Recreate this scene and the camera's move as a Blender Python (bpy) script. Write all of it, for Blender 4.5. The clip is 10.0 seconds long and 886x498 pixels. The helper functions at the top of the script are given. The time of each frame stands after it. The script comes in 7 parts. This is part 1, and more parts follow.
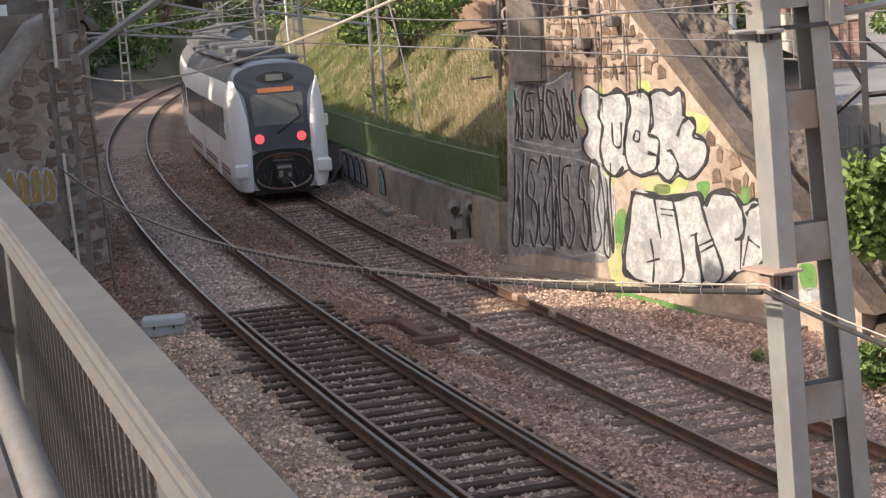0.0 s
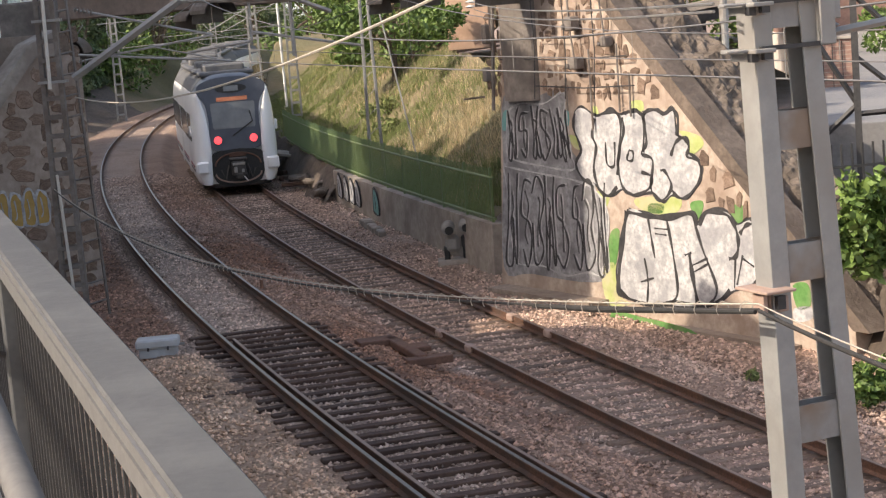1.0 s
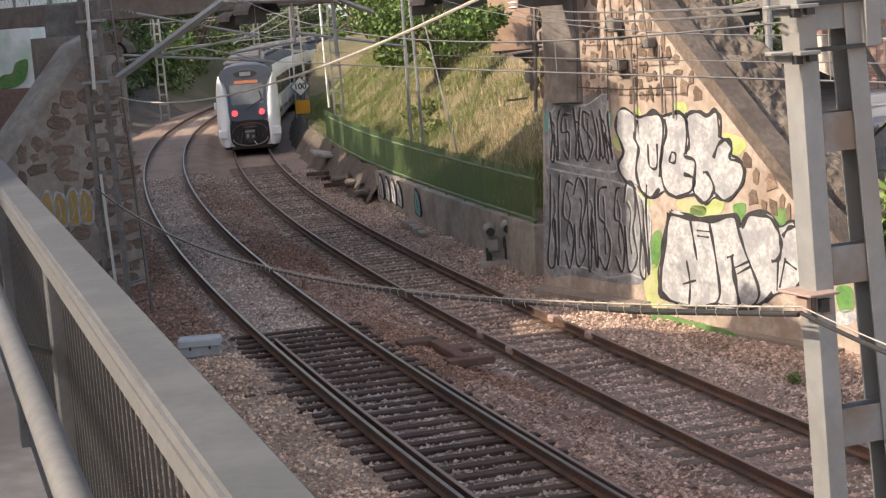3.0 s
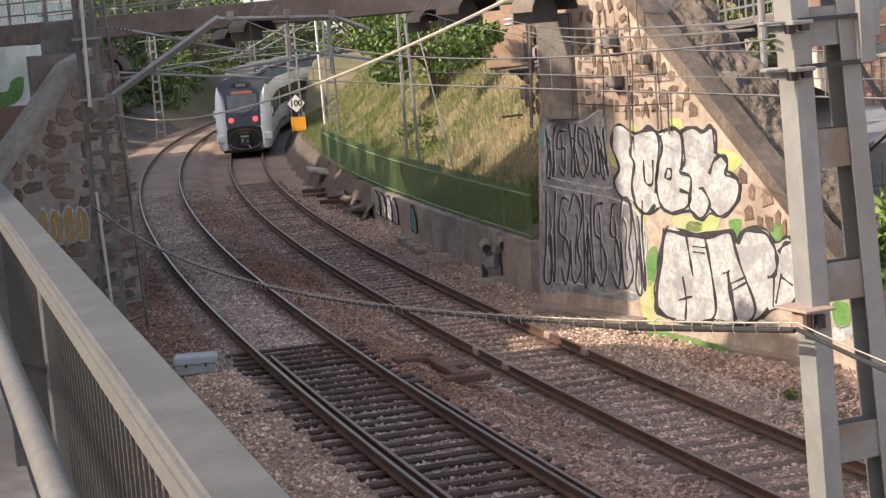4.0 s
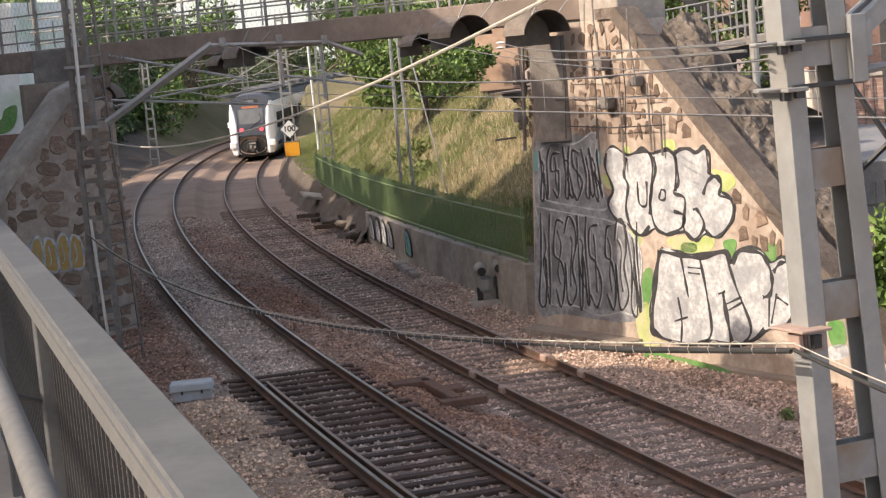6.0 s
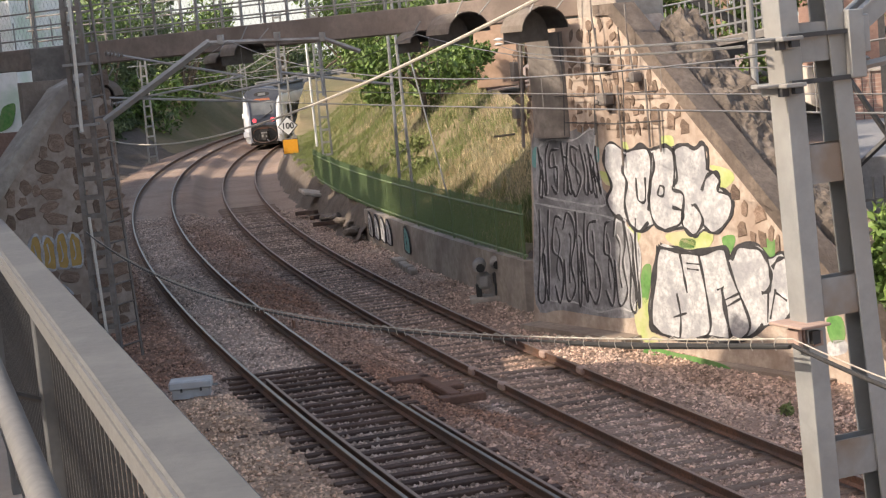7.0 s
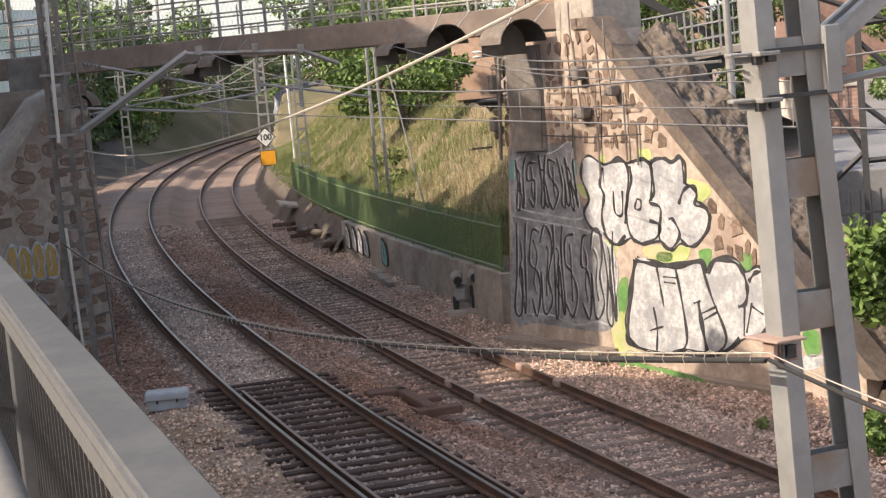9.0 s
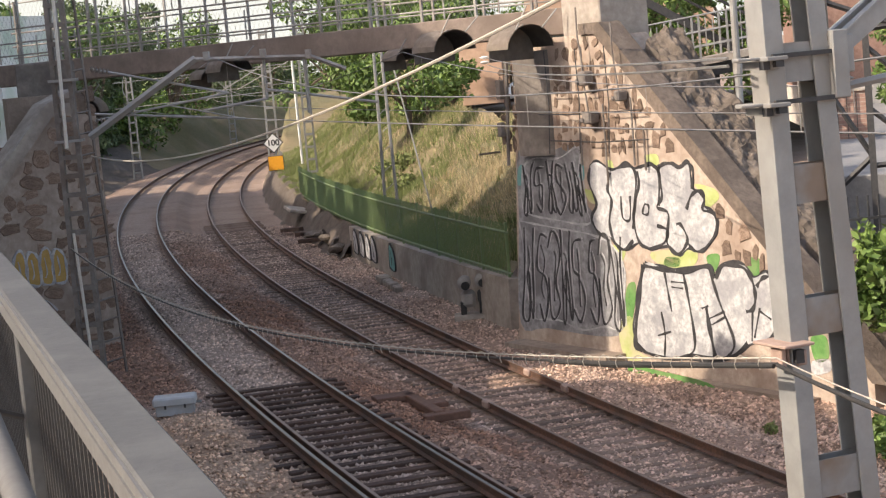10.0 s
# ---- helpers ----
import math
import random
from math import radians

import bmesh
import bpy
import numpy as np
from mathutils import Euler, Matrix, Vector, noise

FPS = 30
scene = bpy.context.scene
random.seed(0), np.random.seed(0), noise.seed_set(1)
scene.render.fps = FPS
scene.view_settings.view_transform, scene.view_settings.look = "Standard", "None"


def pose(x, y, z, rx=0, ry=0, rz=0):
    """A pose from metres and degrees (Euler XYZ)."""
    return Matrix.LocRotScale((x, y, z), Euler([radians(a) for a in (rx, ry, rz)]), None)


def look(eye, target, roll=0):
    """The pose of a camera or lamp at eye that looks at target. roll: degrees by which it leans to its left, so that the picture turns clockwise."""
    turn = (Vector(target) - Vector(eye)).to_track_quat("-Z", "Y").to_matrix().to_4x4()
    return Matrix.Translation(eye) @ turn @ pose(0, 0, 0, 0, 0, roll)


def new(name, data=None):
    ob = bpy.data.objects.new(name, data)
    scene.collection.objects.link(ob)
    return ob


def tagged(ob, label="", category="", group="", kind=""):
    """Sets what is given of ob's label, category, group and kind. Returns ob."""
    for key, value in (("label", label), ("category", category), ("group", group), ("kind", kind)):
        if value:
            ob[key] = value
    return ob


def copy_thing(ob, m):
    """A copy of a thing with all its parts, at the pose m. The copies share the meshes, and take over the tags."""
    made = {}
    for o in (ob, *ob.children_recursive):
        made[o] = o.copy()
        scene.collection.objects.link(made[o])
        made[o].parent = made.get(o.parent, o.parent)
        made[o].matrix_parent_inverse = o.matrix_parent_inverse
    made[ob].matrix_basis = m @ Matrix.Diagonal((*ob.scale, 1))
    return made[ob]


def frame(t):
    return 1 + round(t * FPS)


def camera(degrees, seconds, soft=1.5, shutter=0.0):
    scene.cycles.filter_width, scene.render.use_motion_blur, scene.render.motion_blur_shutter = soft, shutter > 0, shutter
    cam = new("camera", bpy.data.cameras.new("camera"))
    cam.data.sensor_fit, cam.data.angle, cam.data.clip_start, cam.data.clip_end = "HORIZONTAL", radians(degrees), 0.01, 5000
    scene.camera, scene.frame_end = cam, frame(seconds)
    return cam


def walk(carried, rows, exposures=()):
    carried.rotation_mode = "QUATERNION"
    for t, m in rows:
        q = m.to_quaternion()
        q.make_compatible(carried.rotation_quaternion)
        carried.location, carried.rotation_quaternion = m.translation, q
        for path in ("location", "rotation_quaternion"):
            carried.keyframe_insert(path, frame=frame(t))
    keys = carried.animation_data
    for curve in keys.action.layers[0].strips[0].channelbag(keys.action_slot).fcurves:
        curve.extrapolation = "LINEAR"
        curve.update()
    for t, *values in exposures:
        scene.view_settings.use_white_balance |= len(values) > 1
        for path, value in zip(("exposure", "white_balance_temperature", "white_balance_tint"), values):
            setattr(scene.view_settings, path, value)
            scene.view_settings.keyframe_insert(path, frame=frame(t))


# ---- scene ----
cam = camera(27.42, 10.0, soft=1.25)
walk(cam, [
    (0, pose(-0.005, -0.008, 6.461, 81.562, 4.381, -0.554)),
    (0.5, pose(-0.002, -0.012, 6.464, 81.884, 4.449, -0.680)),
    (1, pose(0.001, -0.006, 6.463, 82.182, 4.574, -0.761)),
    (1.5, pose(0.000, -0.004, 6.462, 82.427, 4.578, -0.731)),
    (2, pose(-0.002, -0.013, 6.464, 82.362, 4.677, 0.176)),
    (2.5, pose(-0.006, -0.014, 6.463, 82.264, 4.454, 0.574)),
    (4, pose(-0.003, -0.009, 6.465, 82.830, 4.575, 0.432)),
    (4.5, pose(-0.002, -0.006, 6.467, 83.204, 4.750, 0.191)),
    (5, pose(-0.003, -0.011, 6.469, 83.356, 4.827, 0.075)),
    (5.5, pose(-0.004, 0.001, 6.469, 83.587, 5.051, 0.182)),
    (7, pose(-0.003, 0.000, 6.469, 83.442, 5.391, 0.131)),
    (7.5, pose(-0.003, -0.006, 6.471, 83.584, 5.282, 0.401)),
    (8, pose(-0.003, 0.000, 6.469, 83.412, 5.228, 0.109)),
    (8.5, pose(-0.003, 0.002, 6.469, 83.461, 5.062, -0.333)),
    (9, pose(-0.000, 0.000, 6.471, 83.767, 5.048, -0.551)),
    (9.5, pose(0.000, 0.000, 6.472, 83.829, 5.088, -0.446)),
    (10, pose(-0.001, -0.004, 6.472, 83.952, 5.122, -0.316)),
], exposures=[(0, 1.28, 7900, 13), (10, 1.28, 7900, 13)])

# ---- world and sun ----
SUN_AZ, SUN_EL = -112.0, 36.0          # degrees: bearing from +y towards +x, and height
world = bpy.data.worlds.new("world")
scene.world = world
world.use_nodes = True
wn = world.node_tree.nodes
sky = wn.new("ShaderNodeTexSky")
sky.sky_type, sky.sun_disc = "NISHITA", False
sky.sun_elevation, sky.sun_rotation = radians(SUN_EL), radians(SUN_AZ)
sky.air_density, sky.dust_density, sky.ozone_density = 0.8, 2.0, 0.6
wn["Background"].inputs["Strength"].default_value = 0.15
world.node_tree.links.new(sky.outputs[0], wn["Background"].inputs["Color"])
sun_data = bpy.data.lights.new("sun", "SUN")
sun_data.energy, sun_data.angle, sun_data.color = 2.25, radians(0.6), (1.0, 0.965, 0.92)
sun = new("sun", sun_data)
sd = Vector((math.sin(radians(SUN_AZ)) * math.cos(radians(SUN_EL)), math.cos(radians(SUN_AZ)) * math.cos(radians(SUN_EL)), math.sin(radians(SUN_EL))))
sun.matrix_world = look(sd * 60, (0, 0, 0))


# ---- materials ----
def mat(name, c1, c2, rough=0.8, scale=6.0, bump=0.3, metal=0.0, c3=None, big=0.7, amount=0.6, emit=0.0, island=0.0, dist=0.02, sharp=0.15, dust=False):
    """Two colours mixed by fine grain, a third by large stains; bump from the grain."""
    m = bpy.data.materials.new(name)
    m.use_nodes = True
    n, l = m.node_tree.nodes, m.node_tree.links
    b = n["Principled BSDF"]
    tc = n.new("ShaderNodeTexCoord")
    fine = n.new("ShaderNodeTexNoise")
    fine.inputs["Scale"].default_value, fine.inputs["Detail"].default_value, fine.inputs["Roughness"].default_value = scale, 8, 0.65
    l.new(tc.outputs["Object"], fine.inputs["Vector"])
    ramp = n.new("ShaderNodeMapRange")
    ramp.inputs["From Min"].default_value, ramp.inputs["From Max"].default_value = 0.5 - sharp, 0.5 + sharp
    l.new(fine.outputs["Fac"], ramp.inputs["Value"])
    mix = n.new("ShaderNodeMix")
    mix.data_type = "RGBA"
    mix.inputs[6].default_value, mix.inputs[7].default_value = (*c1, 1), (*c2, 1)
    l.new(ramp.outputs[0], mix.inputs[0])
    out = mix.outputs[2]
    if c3:
        large = n.new("ShaderNodeTexNoise")
        large.inputs["Scale"].default_value, large.inputs["Detail"].default_value = big, 4
        l.new(tc.outputs["Object"], large.inputs["Vector"])
        r2 = n.new("ShaderNodeMapRange")
        r2.inputs["From Min"].default_value, r2.inputs["From Max"].default_value, r2.inputs["To Max"].default_value = 0.45, 0.62, amount
        l.new(large.outputs["Fac"], r2.inputs["Value"])
        m2 = n.new("ShaderNodeMix")
        m2.data_type = "RGBA"
        m2.inputs[7].default_value = (*c3, 1)
        l.new(r2.outputs[0], m2.inputs[0])
        l.new(out, m2.inputs[6])
        out = m2.outputs[2]
    if island:
        geo = n.new("ShaderNodeNewGeometry")
        info = n.new("ShaderNodeObjectInfo")
        add = n.new("ShaderNodeMath")
        l.new(geo.outputs["Random Per Island"], add.inputs[0])
        l.new(info.outputs["Random"], add.inputs[1])
        fr = n.new("ShaderNodeMath")
        fr.operation = "FRACT"
        l.new(add.outputs[0], fr.inputs[0])
        hsv = n.new("ShaderNodeHueSaturation")
        mr = n.new("ShaderNodeMapRange")
        mr.inputs["To Min"].default_value, mr.inputs["To Max"].default_value = 1 - island, 1 + island
        l.new(fr.outputs[0], mr.inputs["Value"])
        l.new(mr.outputs[0], hsv.inputs["Value"])
        l.new(out, hsv.inputs["Color"])
        out = hsv.outputs[0]
    if dust:
        att = n.new("ShaderNodeAttribute")
        att.attribute_name = "dust"
        m3 = n.new("ShaderNodeMix")
        m3.data_type = "RGBA"
        m3.blend_type = "MULTIPLY"
        m3.inputs[0].default_value = 1.0
        l.new(out, m3.inputs[6])
        l.new(att.outputs["Color"], m3.inputs[7])
        out = m3.outputs[2]
    l.new(out, b.inputs["Base Color"])
    b.inputs["Roughness"].default_value, b.inputs["Metallic"].default_value = rough, metal
    if bump:
        bp = n.new("ShaderNodeBump")
        bp.inputs["Strength"].default_value, bp.inputs["Distance"].default_value = bump, dist
        l.new(fine.outputs["Fac"], bp.inputs["Height"])
        l.new(bp.outputs[0], b.inputs["Normal"])
    if emit:
        b.inputs["Emission Strength"].default_value = emit
        l.new(out, b.inputs["Emission Color"])
    return m


M = {}
bd = bpy.data.materials.new("sky_backdrop")
bd.use_nodes = True
bd.node_tree.nodes["Principled BSDF"].inputs["Base Color"].default_value = (0, 0, 0, 1)
bd.node_tree.nodes["Principled BSDF"].inputs["Emission Color"].default_value = (0.6, 0.68, 0.72, 1)
bd.node_tree.nodes["Principled BSDF"].inputs["Emission Strength"].default_value = 0.62
M["sky_backdrop"] = bd
M["ballast"] = mat("ballast", (0.3, 0.212, 0.165), (0.52, 0.4, 0.33), 0.95, 16, 1.0, c3=(0.25, 0.165, 0.12), big=0.5, amount=0.4, dist=0.05, sharp=0.12, dust=True)
M["stone_chip"] = mat("stone_chip", (0.44, 0.325, 0.255), (0.76, 0.6, 0.5), 0.9, 5, 0.2, c3=(0.34, 0.23, 0.175), big=0.5, amount=0.4, island=0.6, dust=True)
M["sleeper_wood"] = mat("sleeper_wood", (0.042, 0.022, 0.016), (0.09, 0.05, 0.035), 0.9, 9, 0.6, c3=(0.1, 0.062, 0.044), big=2.0, island=0.3)
M["sleeper_concrete"] = mat("sleeper_concrete", (0.13, 0.088, 0.066), (0.22, 0.155, 0.12), 0.92, 9, 0.5, c3=(0.1, 0.06, 0.042), big=1.0, island=0.3)
M["rail_rust"] = mat("rail_rust", (0.085, 0.042, 0.028), (0.16, 0.08, 0.05), 0.85, 20, 0.3, c3=(0.045, 0.035, 0.03), big=1.0)
M["rail_head"] = mat("rail_head", (0.12, 0.112, 0.105), (0.24, 0.23, 0.22), 0.38, 30, 0.05, metal=1.0)
M["rail_dull"] = mat("rail_dull", (0.22, 0.145, 0.11), (0.32, 0.225, 0.175), 0.5, 30, 0.1, metal=0.6)
M["rust_plate"] = mat("rust_plate", (0.12, 0.06, 0.04), (0.19, 0.1, 0.068), 0.85, 12, 0.3, c3=(0.1, 0.05, 0.035), big=1.5)
M["rust_wrap"] = mat("rust_wrap", (0.32, 0.22, 0.175), (0.42, 0.3, 0.25), 0.8, 12, 0.2)
M["stone"] = mat("stone", (0.15, 0.1, 0.075), (0.27, 0.19, 0.142), 0.92, 5, 0.8, c3=(0.34, 0.25, 0.19), big=1.2, island=0.3, dist=0.04)
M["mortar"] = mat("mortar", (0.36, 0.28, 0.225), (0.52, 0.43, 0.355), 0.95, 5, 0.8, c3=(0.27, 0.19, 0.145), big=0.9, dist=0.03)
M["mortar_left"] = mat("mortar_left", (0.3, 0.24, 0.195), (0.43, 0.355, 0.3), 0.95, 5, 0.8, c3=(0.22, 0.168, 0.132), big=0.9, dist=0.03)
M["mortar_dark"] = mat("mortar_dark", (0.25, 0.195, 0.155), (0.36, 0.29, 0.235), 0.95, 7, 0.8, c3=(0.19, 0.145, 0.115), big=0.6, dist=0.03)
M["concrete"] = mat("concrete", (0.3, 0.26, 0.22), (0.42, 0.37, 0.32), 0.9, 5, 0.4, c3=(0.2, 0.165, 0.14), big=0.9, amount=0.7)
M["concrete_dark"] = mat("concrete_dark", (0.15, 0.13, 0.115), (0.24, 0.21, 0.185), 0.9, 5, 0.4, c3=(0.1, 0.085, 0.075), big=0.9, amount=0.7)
M["coping"] = mat("coping", (0.125, 0.096, 0.076), (0.21, 0.165, 0.135), 0.95, 8, 0.9, c3=(0.09, 0.07, 0.057), big=1.6, dist=0.04)
M["rock"] = mat("rock", (0.1, 0.08, 0.065), (0.2, 0.165, 0.138), 0.95, 6, 1.0, c3=(0.09, 0.072, 0.058), big=1.2, dist=0.05)
M["deck"] = mat("deck", (0.2, 0.155, 0.13), (0.29, 0.23, 0.195), 0.9, 4, 0.4, c3=(0.13, 0.098, 0.08), big=0.5, amount=0.7)
M["grass_ground"] = mat("grass_ground", (0.1, 0.096, 0.046), (0.175, 0.152, 0.08), 1.0, 6, 0.8, c3=(0.22, 0.17, 0.105), big=0.25, amount=0.8, dist=0.08)
M["straw"] = mat("straw", (0.4, 0.31, 0.185), (0.55, 0.45, 0.285), 0.9, 3, 0.0, island=0.3)
M["grass"] = mat("grass", (0.12, 0.16, 0.05), (0.21, 0.24, 0.09), 0.9, 3, 0.0, island=0.35)
M["earth"] = mat("earth", (0.085, 0.066, 0.053), (0.15, 0.122, 0.1), 1.0, 5, 0.8, c3=(0.065, 0.048, 0.036), big=0.4, dist=0.05)
M["leaf"] = mat("leaf", (0.07, 0.13, 0.028), (0.14, 0.215, 0.05), 0.6, 2, 0.0, island=0.4)
# dark green lifted and greyed, so distance haze sits in the leaf colour
M["leaf_dark"] = mat("leaf_dark", (0.075, 0.115, 0.05), (0.125, 0.17, 0.078), 0.7, 2, 0.0, island=0.3)
M["bark"] = mat("bark", (0.09, 0.065, 0.045), (0.17, 0.13, 0.095), 0.95, 10, 0.6)
M["fence_green"] = mat("fence_green", (0.135, 0.205, 0.09), (0.18, 0.255, 0.115), 0.5, 8, 0.1, c3=(0.18, 0.21, 0.11), big=1.2)
M["galv"] = mat("galv", (0.27, 0.272, 0.265), (0.335, 0.335, 0.325), 0.55, 7, 0.08, metal=0.25, c3=(0.27, 0.25, 0.225), big=1.5)
# rust stains over a base darker than galv, for the mast's shaded face
M["galv_rust_dark"] = mat("galv_rust_dark", (0.25, 0.245, 0.235), (0.31, 0.302, 0.288), 0.6, 7, 0.1, metal=0.2, c3=(0.21, 0.13, 0.075), big=2.2, amount=0.7)
M["mast_grey"] = mat("mast_grey", (0.29, 0.275, 0.255), (0.38, 0.365, 0.34), 0.7, 8, 0.15, metal=0.2, c3=(0.16, 0.12, 0.1), big=1.5)
M["mast_brown"] = mat("mast_brown", (0.16, 0.14, 0.125), (0.23, 0.205, 0.185), 0.8, 9, 0.2, c3=(0.11, 0.08, 0.065), big=1.5)
M["paint_grey"] = mat("paint_grey", (0.062, 0.065, 0.068), (0.078, 0.08, 0.082), 0.8, 40, 0.1, c3=(0.105, 0.107, 0.108), big=5)
M["bar_grey"] = mat("bar_grey", (0.022, 0.022, 0.023), (0.04, 0.039, 0.038), 0.6, 20, 0.05)
# paler than paint_grey; on the rail's side it stands for sunlight
M["paint_pale"] = mat("paint_pale", (0.1, 0.1, 0.1), (0.13, 0.13, 0.129), 0.6, 25, 0.05)
M["dark_metal"] = mat("dark_metal", (0.03, 0.03, 0.032), (0.055, 0.053, 0.052), 0.6, 12, 0.1)
M["rubber"] = mat("rubber", (0.02, 0.02, 0.02), (0.035, 0.033, 0.03), 0.7, 12, 0.1)
M["wire"] = mat("wire", (0.2, 0.19, 0.18), (0.27, 0.26, 0.25), 0.5, 12, 0.0, metal=0.5)
M["wire_light"] = mat("wire_light", (0.55, 0.52, 0.47), (0.65, 0.62, 0.56), 0.6, 12, 0.0)
M["cable_tan"] = mat("cable_tan", (0.42, 0.38, 0.32), (0.52, 0.47, 0.4), 0.6, 12, 0.0)
M["cable_dark"] = mat("cable_dark", (0.02, 0.019, 0.018), (0.045, 0.04, 0.036), 0.7, 12, 0.1)
M["train_white"] = mat("train_white", (0.88, 0.885, 0.88), (0.92, 0.925, 0.92), 0.28, 1.2, 0.0, c3=(0.7, 0.7, 0.69), big=0.6, amount=0.3)
M["train_grey"] = mat("train_grey", (0.055, 0.062, 0.08), (0.072, 0.08, 0.1), 0.4, 2, 0.0)
M["train_roof"] = mat("train_roof", (0.085, 0.09, 0.095), (0.14, 0.14, 0.14), 0.75, 3, 0.1, c3=(0.14, 0.13, 0.12), big=0.8)
M["train_under"] = mat("train_under", (0.05, 0.046, 0.042), (0.09, 0.08, 0.072), 0.8, 4, 0.2)
M["train_window"] = mat("train_window", (0.035, 0.045, 0.045), (0.05, 0.06, 0.06), 0.15, 1, 0.0)
# grey base colour stands in for sky reflected in the glass
M["windscreen"] = mat("windscreen", (0.15, 0.155, 0.155), (0.2, 0.205, 0.2), 0.15, 1.5, 0.0)
M["train_red"] = mat("train_red", (0.36, 0.06, 0.06), (0.4, 0.08, 0.07), 0.4, 3, 0.0)
M["lamp_red"] = mat("lamp_red", (0.9, 0.05, 0.07), (1.0, 0.08, 0.1), 0.3, 8, 0.0, emit=0.75)
M["display"] = mat("display", (0.3, 0.1, 0.05), (0.42, 0.16, 0.08), 0.4, 14, 0.0, emit=0.2)
M["white_paint"] = mat("white_paint", (0.34, 0.34, 0.345), (0.6, 0.6, 0.595), 0.8, 10, 0.6, c3=(0.28, 0.28, 0.295), big=2.2, amount=0.75, dist=0.03)
M["silver_paint"] = mat("silver_paint", (0.19, 0.192, 0.2), (0.36, 0.362, 0.372), 0.7, 8, 0.5, c3=(0.13, 0.128, 0.132), big=1.8, amount=0.8, dist=0.03)
M["black_paint"] = mat("black_paint", (0.022, 0.022, 0.025), (0.05, 0.048, 0.05), 0.7, 6, 0.2)
M["green_paint"] = mat("green_paint", (0.07, 0.2, 0.05), (0.13, 0.3, 0.085), 0.75, 6, 0.3, c3=(0.2, 0.28, 0.12), big=2.5)
M["lime_paint"] = mat("lime_paint", (0.36, 0.42, 0.14), (0.47, 0.52, 0.24), 0.75, 4, 0.2, c3=(0.5, 0.42, 0.3), big=2.0)
M["teal_paint"] = mat("teal_paint", (0.1, 0.28, 0.27), (0.16, 0.36, 0.34), 0.75, 6, 0.2)
M["ochre_paint"] = mat("ochre_paint", (0.38, 0.24, 0.07), (0.48, 0.31, 0.1), 0.75, 6, 0.2)
M["sign_white"] = mat("sign_white", (0.72, 0.72, 0.7), (0.78, 0.78, 0.76), 0.5, 9, 0.0)
M["sign_orange"] = mat("sign_orange", (0.78, 0.33, 0.02), (0.84, 0.38, 0.04), 0.5, 9, 0.0)
M["sign_yellow"] = mat("sign_yellow", (0.62, 0.45, 0.14), (0.7, 0.52, 0.18), 0.6, 9, 0.0)
M["cabinet"] = mat("cabinet", (0.4, 0.41, 0.42), (0.5, 0.51, 0.52), 0.5, 6, 0.1, c3=(0.36, 0.33, 0.3), big=3)
M["brick"] = mat("brick", (0.25, 0.145, 0.112), (0.34, 0.21, 0.168), 0.9, 6, 0.3, island=0.25)
M["plaster_orange"] = mat("plaster_orange", (0.38, 0.245, 0.17), (0.5, 0.34, 0.245), 0.9, 3, 0.3, c3=(0.3, 0.2, 0.145), big=0.5)
M["plaster_white"] = mat("plaster_white", (0.72, 0.73, 0.7), (0.82, 0.82, 0.8), 0.9, 3, 0.2, c3=(0.4, 0.55, 0.4), big=0.6)
# kept pale so the added shade blocks bounce light back
M["plaster_pale"] = mat("plaster_pale", (0.58, 0.53, 0.47), (0.66, 0.6, 0.54), 0.9, 3, 0.3, c3=(0.5, 0.45, 0.4), big=0.4)
M["asphalt"] = mat("asphalt", (0.16, 0.16, 0.165), (0.22, 0.22, 0.225), 0.95, 9, 0.3, c3=(0.26, 0.25, 0.24), big=0.3)
# hood metal twice: sunlit outside and shaded inside put into the colours
M["hood_lit"] = mat("hood_lit", (0.3, 0.25, 0.21), (0.4, 0.335, 0.285), 0.7, 6, 0.1)
M["hood_shaded"] = mat("hood_shaded", (0.09, 0.08, 0.07), (0.13, 0.12, 0.11), 0.7, 6, 0.1)


# ---- small mesh helpers ----
def part(name, bm, material, parent=None, label="", smooth=False):
    me = bpy.data.meshes.new(name)
    bm.to_mesh(me)
    bm.free()
    me.materials.append(M[material])
    if smooth:
        me.shade_smooth()
    ob = new(name, me)
    ob.parent = parent
    if label:
        ob["label"] = label
    return ob


def raw(name, verts, faces, material, parent=None, label="", smooth=False):
    me = bpy.data.meshes.new(name)
    me.from_pydata(verts, [], faces)
    me.materials.append(M[material])
    if smooth:
        me.shade_smooth()
    ob = new(name, me)
    ob.parent = parent
    if label:
        ob["label"] = label
    return ob


def box(bm, c, size, m=None, bevel=0.0):
    r = bmesh.ops.create_cube(bm, size=1.0, matrix=(m or Matrix()) @ Matrix.Translation(c) @ Matrix.Diagonal((*size, 1)))
    if bevel:
        bmesh.ops.bevel(bm, geom=list({e for v in r["verts"] for e in v.link_edges}), offset=bevel, segments=1, affect="EDGES")
    return bm


def boxes(*items, m=None, bevel=0.0):
    bm = bmesh.new()
    for c, size in items:
        box(bm, c, size, m, bevel)
    return bm


